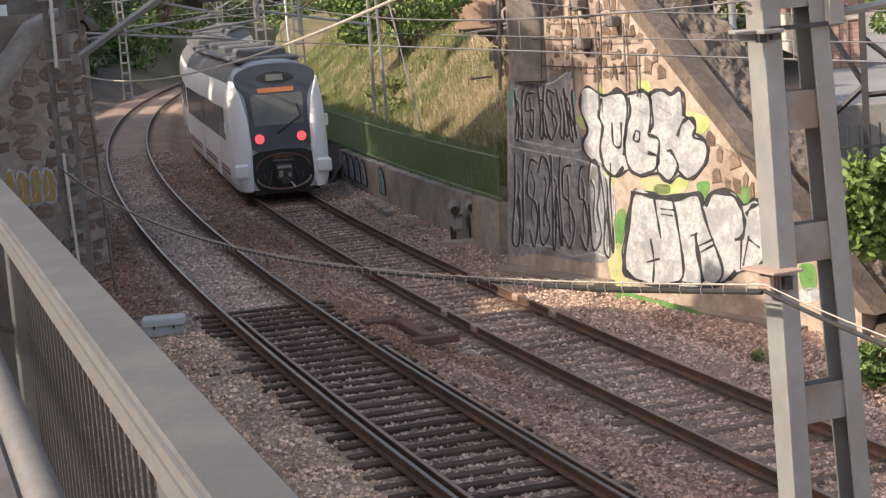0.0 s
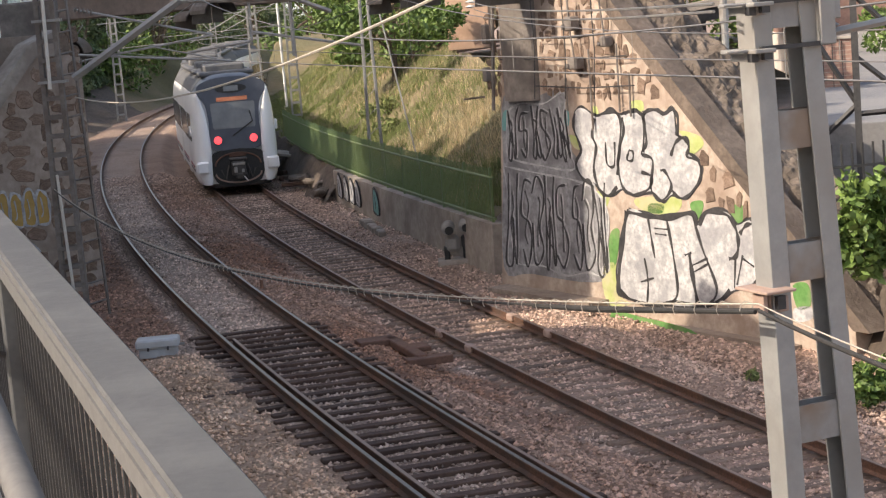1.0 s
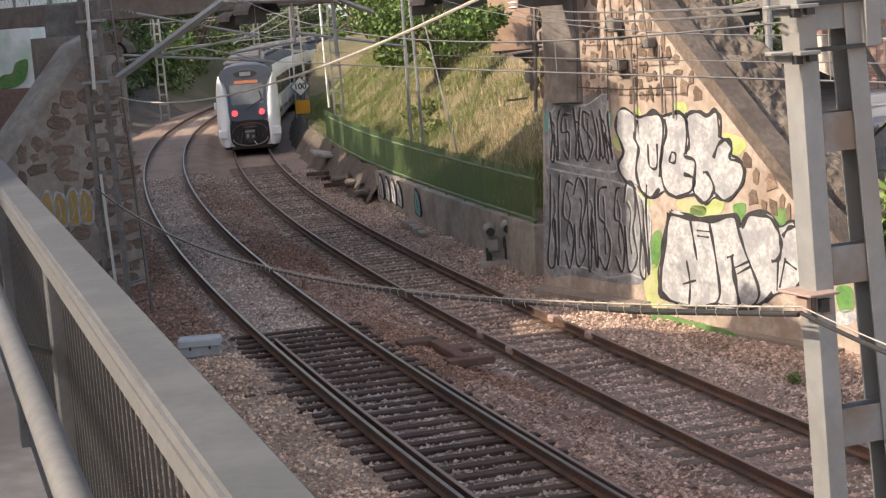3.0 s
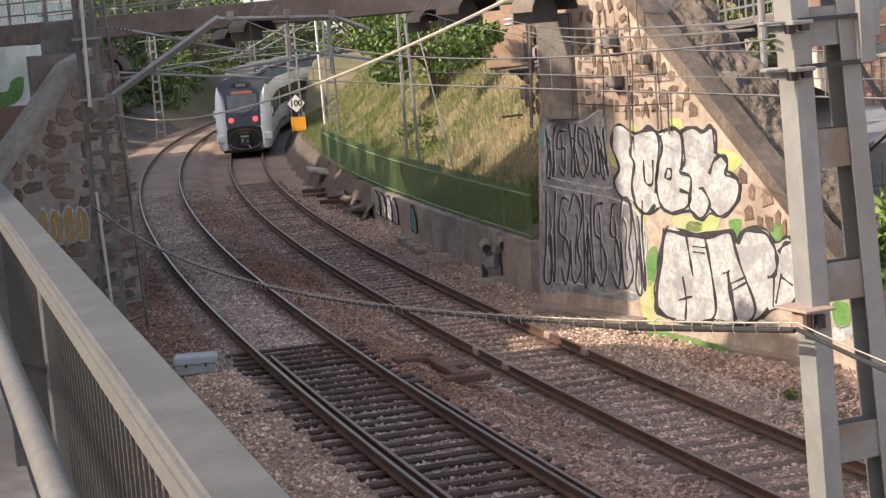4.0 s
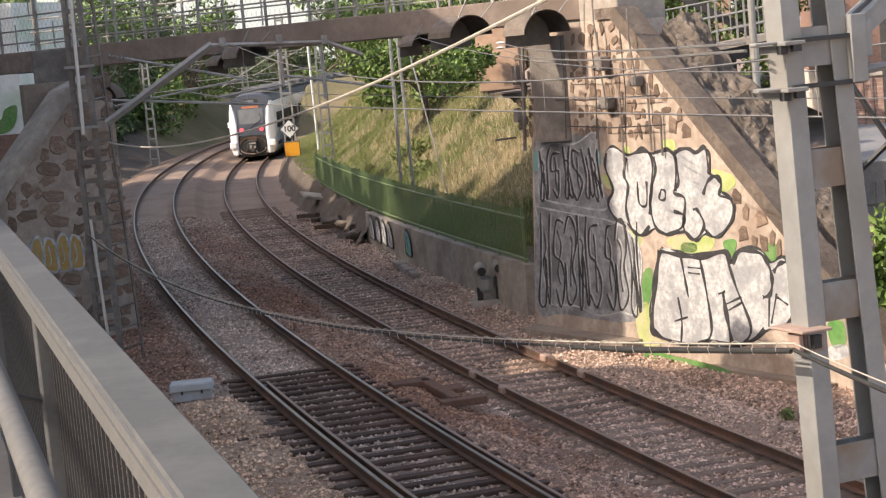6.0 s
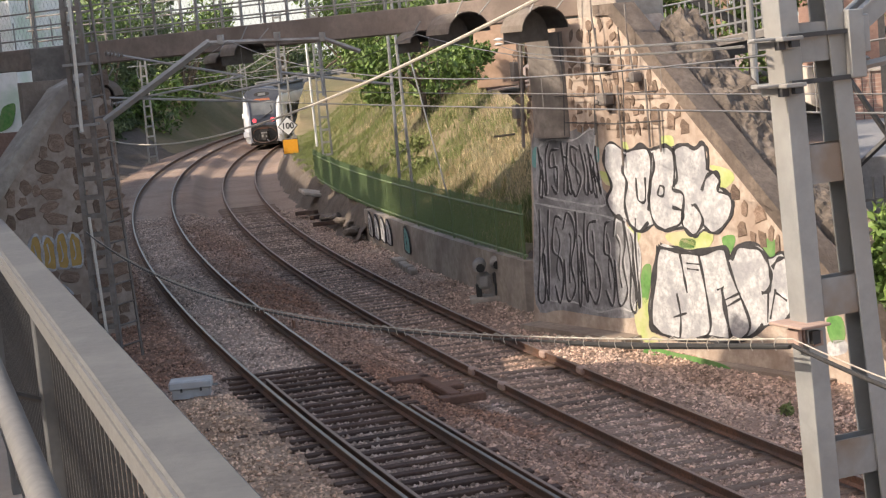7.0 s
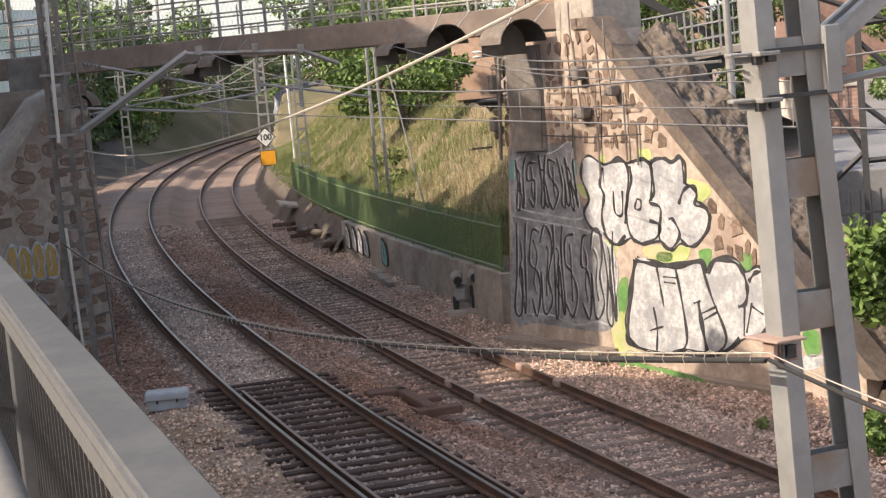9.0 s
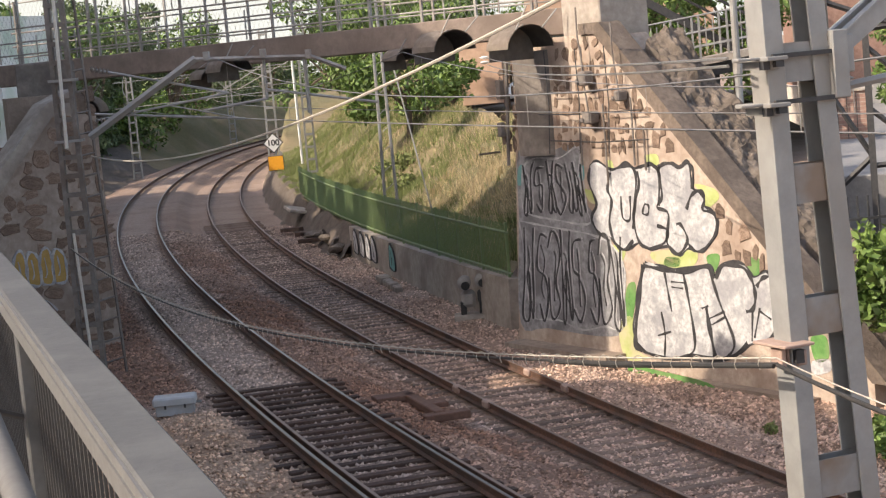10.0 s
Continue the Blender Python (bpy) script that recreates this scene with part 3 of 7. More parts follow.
def build_bridge():
    d = (DECK_B - DECK_A).normalized()
    n = Vector((-d.y, d.x, 0))
    if n.y < 0:
        n = -n
    m = Matrix(((d.x, n.x, 0, DECK_A.x), (d.y, n.y, 0, DECK_A.y), (0, 0, 1, 0), (0, 0, 0, 1)))   # x along the deck, y away
    br = empty("bridge_deck", "concrete road bridge deck with edge beam and steel railings", "bridge", kind="structure")
    L = (DECK_B - DECK_A).length
    bm = bmesh.new()
    box(bm, (L / 2 + 2.5, 0.2, 7.03), (L + 7.0, 0.4, 0.6), m, 0.02)
    part("edge_beam", bm, "deck", br, "stained concrete edge beam")
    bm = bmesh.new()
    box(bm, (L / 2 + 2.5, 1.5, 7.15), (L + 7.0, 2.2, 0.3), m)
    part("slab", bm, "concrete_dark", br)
    bm = bmesh.new()
    box(bm, (L / 2 + 2.5, 2.8, 7.03), (L + 7.0, 0.4, 0.6), m, 0.02)
    part("edge_beam", bm, "deck", br)
    for y, hgt in ((0.15, 1.15), (2.85, 1.15)):
        x = 0.4
        while x < L + 5.5:
            bm = bmesh.new()
            box(bm, (x, y, 7.33 + hgt * 0.85), (0.06, 0.06, hgt * 1.7), m)
            part("post", bm, "mast_grey", br)
            x += 1.55
        for z in (0.25, 0.6, 1.0, 1.9):
            bm = bmesh.new()
            tube(bm, [m @ Vector((0, y, 7.33 + z)), m @ Vector((L + 5.5, y, 7.33 + z))], 0.026)
            part("handrail", bm, "mast_grey", br)
        if y < 1:
            x = 0.4
            while x < L + 5.5:
                bm = bmesh.new()
                box(bm, (x + 0.28, y, 7.33 + 1.4), (0.025, 0.025, 0.8), m)
                box(bm, (x + 0.9, y, 7.33 + 0.4), (0.03, 0.03, 0.75), m)
                part("baluster", bm, "mast_grey", br)
                x += 1.55
    # wire mesh above the railing
    bm = bmesh.new()
    step = 0.16
    k = 0
    while k * step < L + 5:
        x = k * step
        for sgn in (-1, 1):
            a, b = m @ Vector((x, 0.19, 7.35)), m @ Vector((x + sgn * 0.9, 0.19, 9.2))
            tube(bm, [a, b], 0.0035, 3, False)
        k += 1
    part("wire_mesh", bm, "galv", br, "fine diagonal wire mesh")
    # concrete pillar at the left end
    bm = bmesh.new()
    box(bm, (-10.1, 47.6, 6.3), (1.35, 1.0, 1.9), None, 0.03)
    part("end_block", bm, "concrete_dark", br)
    return m, L


def shade_lamp(m, x, y, z, r, length, turn):
    """A hooded arch shade hung below the deck edge."""
    ob = empty("arched_hood", "curved sheet-metal hood hung below the bridge edge", "hood", "hoods under the bridge")
    mm = m @ Matrix.Translation((x, y, z)) @ Matrix.Rotation(turn, 4, "Z")
    # outer sheet in the lit colour, inner sheet in the shaded one
    for name, rr, mt in (("shell", r, "hood_lit"), ("lining", r - 0.025, "hood_shaded")):
        bm = bmesh.new()
        prev = None
        for i in range(13):
            a = radians(5 + 170 * i / 12)
            ring = [bm.verts.new(mm @ Vector((math.cos(a) * rr * 1.1, yy, math.sin(a) * rr))) for yy in (-length / 2, length / 2)]
            if prev:
                bm.faces.new((prev[0], prev[1], ring[1], ring[0]))
            prev = ring
        bmesh.ops.solidify(bm, geom=bm.faces[:], thickness=0.012)
        part(name, bm, mt, ob)
    # dark sheet added across the opening in place of the shade inside
    half = [(math.cos(radians(5 + 170 * i / 12)) * (r - 0.03) * 1.1, math.sin(radians(5 + 170 * i / 12)) * (r - 0.03)) for i in range(13)]
    half = [(r * 1.06, -0.2)] + half + [(-r * 1.06, -0.2)]
    part("shade_plate", prism(bmesh.new(), half, mm @ Matrix.Translation((0, length / 2 - 0.05, 0)) @ Matrix.Rotation(math.pi / 2, 4, "X"), 0.02), "hood_shaded", ob, "dark sheet standing for the hood's shaded inside")
    for e0, e1, h in ((-0.6, -1.2, 1.5), (0.6, 0.2, 1.7)):
        part("hanger", tubes([[mm @ Vector((e0 * r, -length / 2 + 0.05, r * 0.8)), mm @ Vector((e1 * r, -length / 2 - 0.1, r * h))]], 0.018), "galv", ob)


# ---- low wall, fence and hillside beyond the right track ----
def build_low_wall():
    verts, faces = [], []
    n = 60
    for i in range(n + 1):
        s = 13.2 + 20.3 * i / n
        top = 1.02 - 0.1 * (i / n)
        for lat, z in ((2.62, -0.6), (2.66, top), (2.98, top), (2.98, -0.6)):
            verts.append(tuple(on(s, lat + 0.25 * sm(30, 60, s), z)))
    for i in range(n):
        for j in range(4):
            a, b = i * 4 + j, i * 4 + (j + 1) % 4
            faces.append((a, a + 4, b + 4, b))
    faces += [(0, 1, 2, 3), (n * 4 + 3, n * 4 + 2, n * 4 + 1, n * 4)]
    tagged(raw("wall_low", verts, faces, "concrete"), "low stained concrete retaining wall beside the track", "wall", kind="structure")


def build_fence():
    fe = empty("green_fence", "green painted steel bar fence on the low wall", "fence")
    bar = None
    post = None
    for i in range(300):
        s = 13.6 + 0.125 * i
        lat = 2.82 + 0.25 * float(sm(30, 60, s))
        z = 1.0 - 0.12 * (s - 13.2) / 62
        m = at(s, lat, z)
        if i % 18 == 0:
            if post is None:
                post = part("post", boxes(((0, 0, 0.68), (0.06, 0.06, 1.36))), "fence_green", fe)
            else:
                post2 = new("post", post.data)
                post2.parent = fe
                post2.matrix_local = m
                continue
            post.matrix_local = m
        elif bar is None:
            bar = part("bar", boxes(((0, 0, 0.68), (0.018, 0.018, 1.3))), "fence_green", fe)
            bar.matrix_local = m
        else:
            o = new("bar", bar.data)
            o.parent = fe
            o.matrix_local = m
    for z in (0.12, 1.12):
        bm = bmesh.new()
        tube(bm, [on(13.4 + 37.6 * i / 40, 2.82 + 0.25 * float(sm(30, 60, 13.4 + 37.6 * i / 40)), 1.0 - 0.07 * i / 40 + z) for i in range(41)], 0.03)
        part("rail", bm, "fence_green", fe)


def hill_z(s, lat):
    z = 0.95 + 4.2 * sm(3.0, 10.5, lat) + 0.06 * np.maximum(lat - 9, 0)
    z = z + 0.25 * np.sin(s * 0.31) * sm(4, 8, lat) + 0.16 * np.sin(s * 0.83 + lat)*sm(3.5, 6, lat)
    return z


def build_hill():
    s, lat = np.meshgrid(np.arange(15, 200, 0.7), np.concatenate([np.linspace(2.9, 70, 44)]))
    lat = 2.9 + (lat - 2.9) * (0.085 + 0.915 * sm(38, 95, s))
    th = np.interp(s, _s, _th)
    x, y = np.interp(s, _s, _cx) + lat * np.cos(th), np.interp(s, _s, _cy) - lat * np.sin(th)
    z = hill_z(s, lat) + np.random.default_rng(6).normal(0, 0.05, s.shape) * (lat > 3.2)
    h, w = x.shape
    idx = np.arange(h * w).reshape(h, w)
    f = np.stack([idx[:-1, :-1], idx[:-1, 1:], idx[1:, 1:], idx[1:, :-1]], -1).reshape(-1, 4)
    ob = raw("hillside", np.stack([x, y, z], -1).reshape(-1, 3).tolist(), f.tolist(), "grass_ground", smooth=True)
    tagged(ob, "grassy embankment with dry golden and green patches", "hillside", kind="structure")
    # grass blades, in clumps
    rng = np.random.default_rng(7)
    for name, mt, n, lo, hi in (("dry_grass", "straw", 210000, 0.14, 0.42), ("green_grass", "grass", 210000, 0.12, 0.4)):
        k = n // 45
        cs, cl = 16.2 + 76 * rng.random(k) ** 1.25, 3.0 + 9 * rng.random(k)
        tone = 1.6 - 2.4 * sm(24, 42, cs) + 0.5 * np.sin(cl * 1.1 + cs * 0.3) - 2.4 * sm(6.0, 3.8, cl) + rng.normal(0, 0.7, k)
        pick = rng.integers(0, k, n)
        size = 0.15 + 0.4 * rng.random(k) ** 2
        s, lat = cs[pick] + rng.normal(0, 1, n) * size[pick], cl[pick] + rng.normal(0, 1, n) * size[pick]
        patch = tone[pick] + rng.normal(0, 0.25, n)
        keep = ((patch > 0.1) if name == "dry_grass" else (patch < 0.8)) & (lat > 3.0) & (s > 16.2) & (lat < 8.4 + 40 * sm(38, 95, s))
        s, lat, clump = s[keep], lat[keep], (2.5 * rng.random(k) - 1)[pick][keep]
        th = np.interp(s, _s, _th)
        x, y = np.interp(s, _s, _cx) + lat * np.cos(th), np.interp(s, _s, _cy) - lat * np.sin(th)
        z = hill_z(s, lat) - 0.05
        m = len(s)
        p = np.stack([x, y, z], -1)
        a = rng.random(m) * math.tau
        d = np.stack([np.cos(a), np.sin(a), 0 * a], -1) * 0.011
        hgt = ((lo + (hi - lo) * rng.random(m)) * (0.8 + 0.25 * clump))[:, None]
        lean = rng.normal(0, 0.32, (m, 3)) * hgt
        lean[:, 2] = hgt[:, 0]
        v = np.stack([p - d, p + d, p + lean], 1)
        f = (np.arange(m) * 3)[:, None] + np.arange(3)
        tagged(raw(name, v.reshape(-1, 3).tolist(), f.tolist(), mt), "tufts of %s on the embankment" % name.replace("_", " "), "grass", kind="stuff")


def build_bank():
    """Rough earth bank that follows on from the low wall."""
    s, lat = np.meshgrid(np.arange(33.0, 190, 0.5), np.concatenate([np.linspace(1.75, 3.3, 12), [5, 8, 12]]))
    th = np.interp(s, _s, _th)
    x, y = np.interp(s, _s, _cx) + lat * np.cos(th), np.interp(s, _s, _cy) - lat * np.sin(th)
    rng = np.random.default_rng(15)
    lat = np.where(s < 91, np.minimum(lat, 3.3), lat)
    z = -0.32 + (1.3 + 3.3 * sm(92, 109, s)) * sm(1.9, 3.1, lat) + 0.14 * np.sin(s * 1.3 + lat * 2) * sm(1.9, 2.5, lat) + rng.normal(0, 0.05, s.shape) * (lat > 1.9)
    h, w = x.shape
    idx = np.arange(h * w).reshape(h, w)
    f = np.stack([idx[:-1, :-1], idx[:-1, 1:], idx[1:, 1:], idx[1:, :-1]], -1).reshape(-1, 4)
    ob = raw("ground_bank_far", np.stack([x, y, z], -1).reshape(-1, 3).tolist(), f.tolist(), "earth", smooth=True)
    ob.data.materials.append(M["grass_ground"])
    ob.data.polygons.foreach_set("material_index", (s[:-1, :-1] > 84).astype(np.int32).reshape(-1))
    tagged(ob, "rough grey-brown earth bank beside the curve", "bank", kind="structure")


def build_left_bank():
    """Dirt slope, then a grass slope, on the outer side of the curve."""
    s, lat = np.meshgrid(np.arange(56, 230, 0.8), np.linspace(-6.4, -17, 26))
    rise = sm(-6.6, -12.5, lat) * (1.3 + 2.4 * sm(100, 135, s)) * sm(56, 66, s)
    z = -0.3 + RISE - 0.25 + rise + 0.1 * np.sin(s * 0.9 + lat * 1.7) * sm(-6.8, -8, lat) + np.random.default_rng(19).normal(0, 0.04, s.shape)
    th = np.interp(s, _s, _th)
    x, y = np.interp(s, _s, _cx) + lat * np.cos(th), np.interp(s, _s, _cy) - lat * np.sin(th)
    h, w = x.shape
    idx = np.arange(h * w).reshape(h, w)
    f = np.stack([idx[:-1, :-1], idx[1:, :-1], idx[1:, 1:], idx[:-1, 1:]], -1).reshape(-1, 4)
    ob = raw("ground_bank_left", np.stack([x, y, z], -1).reshape(-1, 3).tolist(), f.tolist(), "earth", smooth=True)
    ob.data.materials.append(M["grass_ground"])
    ob.data.polygons.foreach_set("material_index", ((s + lat * 1.5)[:-1, :-1] > 98).astype(np.int32).reshape(-1))
    tagged(ob, "dirt and grass slope on the outer side of the curve", "bank", kind="structure")


def build_rubble():
    rnd = random.Random(31)
    for i in range(11):
        bm = boxes(((0, 0, 0), (rnd.uniform(0.22, 0.36), 0.2, rnd.uniform(0.16, 0.26))), bevel=0.03)
        o = tagged(part("rubble_block", bm, "concrete"), "broken concrete block lying along the low wall", "rubble", "rubble by the low wall")
        o.matrix_world = at(22.6 + 0.34 * i, 2.05 + 0.02 * i, -0.1) @ Matrix.Rotation(rnd.uniform(-0.3, 0.3), 4, "Z") @ Matrix.Rotation(rnd.uniform(-0.2, 0.2), 4, "X")
    for i in range(9):
        bm = bmesh.new()
        q = bmesh.ops.create_icosphere(bm, subdivisions=2, radius=0.4)
        for v in bm.verts:
            v.co *= 0.7 + 0.5 * noise.noise(v.co * 3 + Vector((i * 7, 0, 0))) + 0.25 * noise.noise(v.co * 9)
            v.co.z *= 0.6
        o = tagged(part("broken_rock", bm, "rock"), "dark heap of broken stone on the bank", "rubble", "rubble heaps")
        o.matrix_world = at(34.2 + 0.9 * i + rnd.uniform(-0.2, 0.2), 2.2 + rnd.uniform(-0.15, 0.45), 0.05 + rnd.uniform(0, 0.25)) @ Matrix.Rotation(rnd.uniform(0, 6), 4, "Z")
    for s, lat, z, L, t in ((38.5, 2.05, 0.1, 1.8, 0.5), (41.5, 2.0, 0.1, 2.2, -0.3), (44.5, 1.9, 0.05, 2.6, 0.2)):
        o = tagged(part("timber", boxes(((0, 0, 0), (L, 0.2, 0.16)), bevel=0.02), "sleeper_wood"), "old dark timber lying on the bank", "timber", "loose timbers")
        o.matrix_world = at(s, lat, z) @ Matrix.Rotation(math.pi / 2 + t, 4, "Z") @ Matrix.Rotation(0.08, 4, "Y")
    o = tagged(part("concrete_slab", boxes(((0, 0, 0), (1.5, 2.6, 0.14)), bevel=0.03), "concrete"), "flat concrete slab on the bank", "slab")
    o.matrix_world = at(46.5, 2.7, 0.62) @ Matrix.Rotation(0.2, 4, "Y")


def build_wall_fittings():
    """Pole, boxes and rods on the abutment's face."""
    po = empty("corner_pole", "dark pole with insulator boxes at the abutment's corner", "pole")
    part("pole", tubes([[WALL_M @ Vector((0.38, 3.9, 0.14)), WALL_M @ Vector((0.62, 6.2, 0.14))]], 0.045), "mast_brown", po)
    for y, h in ((5.62, 0.62), (4.72, 0.45)):
        part("box", boxes(((0.36 + 0.08 * (y - 4.7), y, 0.24), (0.17, h * 0.7, 0.14)), m=WALL_M, bevel=0.02), "mast_brown", po)
    part("insulator", insulator(bmesh.new(), WALL_M @ Vector((0.3, 6.42, 0.5)), WALL_M @ Vector((0.3, 6.2, 0.5)), 0.12, 2), "sign_white", po, "white insulator")
    part("rod", tubes([[WALL_M @ Vector((0.0, 4.2, 0.1)), WALL_M @ Vector((0.05, 4.2, 0.7))]], 0.025), "mast_brown", po)
    for x, y, w, h in ((3.55, 5.75, 0.26, 0.3), (3.62, 4.92, 0.3, 0.26), (4.7, 5.35, 0.16, 0.22)):
        fx = empty("wall_fitting", "rusty wire anchor fitting on the stone wall", "fitting", "fittings on the wall")
        part("body", boxes(((x, y, 0.16), (w, h, 0.26)), ((x - w * 0.4, y - h * 0.2, 0.2), (w * 0.4, h * 0.4, 0.3)), m=WALL_M, bevel=0.03), "mast_brown", fx)
        part("wire", tubes([[WALL_M @ Vector((x, y + h / 2, 0.2)), WALL_M @ Vector((x - 0.05, y + 0.9, 0.25)), WALL_M @ Vector((x - 0.1, y + 1.5, 0.2))]], 0.02), "mast_brown", fx)
    for x, y0, y1 in ((3.95, 3.5, 5.2), (4.9, 3.9, 5.3), (5.25, 3.8, 4.7), (3.1, 3.9, 4.6)):
        o = tagged(part("wall_pipe", tubes([[WALL_M @ Vector((x, y0, 0.08)), WALL_M @ Vector((x + 0.02, y1, 0.08))]], 0.022), "mast_brown"), "dark upright pipe on the stone wall", "pipe", "pipes on the wall")
    for y, x0, x1 in ((5.05, 0.9, 5.4), (4.45, 2.2, 5.6), (5.5, 2.2, 4.6)):
        line("wall_wire", "thin dark wire strung across the stone wall", [WALL_M @ Vector((x0, y, 0.22)), WALL_M @ Vector(((x0 + x1) / 2, y - 0.05, 0.2)), WALL_M @ Vector((x1, y, 0.22))], 0.014, "dark_metal", 4, "wire")


# ---- plants ----
def tree(x, y, z, h, r, n, seed, mt="leaf", leaf=0.22, label="broad green leafy tree", group="trees", low=0.3):
    rnd = random.Random(seed)
    rng = np.random.default_rng(seed)
    tr = empty("tree", label, "tree", group)
    bm = bmesh.new()
    top = Vector((x + rnd.uniform(-0.4, 0.4), y, z + h * 0.75))
    tube(bm, [(x, y, z - 0.3), (x + rnd.uniform(-0.15, 0.15), y, z + h * 0.3), top], [h * 0.028, h * 0.02, h * 0.006], 7)
    centres = []
    for i in range(11):
        a, e = rnd.uniform(0, math.tau), rnd.uniform(low, 1.0)
        start = Vector((x, y, z + h * (0.22 + 0.4 * rnd.random())))
        end = Vector((x + math.cos(a) * r * rnd.uniform(0.45, 0.9), y + math.sin(a) * r * rnd.uniform(0.45, 0.9), z + h * e))
        tube(bm, [start, start.lerp(end, 0.5) + Vector((0, 0, 0.2)), end], [h * 0.012, h * 0.008, h * 0.003], 5)
        centres.append((end, r * rnd.uniform(0.28, 0.5)))
    centres.append((top + Vector((0, 0, h * 0.1)), r * 0.45))
    part("trunk", bm, "bark", tr)
    k = rng.integers(0, len(centres), n)
    c = np.array([tuple(p) for p, q in centres])[k]
    q = np.array([q for p, q in centres])[k]
    d = rng.normal(0, 1, (n, 3))
    d /= np.linalg.norm(d, axis=1)[:, None]
    p = c + d * (q * (0.45 + 0.6 * rng.random(n) ** 0.6))[:, None] * np.array([1, 1, 0.75])
    a, b = rng.normal(0, 1, (n, 3)), rng.normal(0, 1, (n, 3))
    a /= np.linalg.norm(a, axis=1)[:, None]
    b -= (a * b).sum(1)[:, None] * a
    b /= np.linalg.norm(b, axis=1)[:, None]
    sz = leaf * (0.6 + 0.8 * rng.random(n))[:, None]
    v = np.stack([p - a * sz, p - b * sz * 0.4, p + a * sz, p + b * sz * 0.4], 1)
    f = (np.arange(n) * 4)[:, None] + np.arange(4)
    raw("crown", v.reshape(-1, 3).tolist(), f.tolist(), mt, tr)
    return tr


def shrub(x, y, z, rx, ry, rz, n, seed, mt="leaf", leaf=0.1, label="bright green bushy shrub beside the fence", name="shrub"):
    rng = np.random.default_rng(seed)
    ob = empty(name, label, name, "shrubs")
    bm = bmesh.new()
    rnd = random.Random(seed)
    for i in range(9):
        tube(bm, [(x, y, z), (x + rnd.uniform(-0.7, 0.7) * rx, y + rnd.uniform(-0.7, 0.7) * ry, z + rnd.uniform(0.5, 1.3) * rz)], [0.025, 0.008], 5)
    part("stem", bm, "bark", ob)
    d = rng.normal(0, 1, (n, 3))
    d /= np.linalg.norm(d, axis=1)[:, None]
    lump = 0.75 + 0.3 * np.sin(d[:, 0] * 5 + seed) * np.sin(d[:, 1] * 6) + 0.2 * np.sin(d[:, 2] * 9)
    p = np.array([x, y, z + rz * 0.8]) + d * np.array([rx, ry, rz]) * (lump * (0.5 + 0.5 * rng.random(n) ** 0.5))[:, None]
    a, b = rng.normal(0, 1, (n, 3)), rng.normal(0, 1, (n, 3))
    a /= np.linalg.norm(a, axis=1)[:, None]
    b -= (a * b).sum(1)[:, None] * a
    b /= np.linalg.norm(b, axis=1)[:, None]
    sz = leaf * (0.6 + 0.8 * rng.random(n))[:, None]
    v = np.stack([p - a * sz, p - b * sz * 0.5, p + a * sz, p + b * sz * 0.5], 1)
    f = (np.arange(n) * 4)[:, None] + np.arange(4)
    raw("foliage", v.reshape(-1, 3).tolist(), f.tolist(), mt, ob)
    return ob


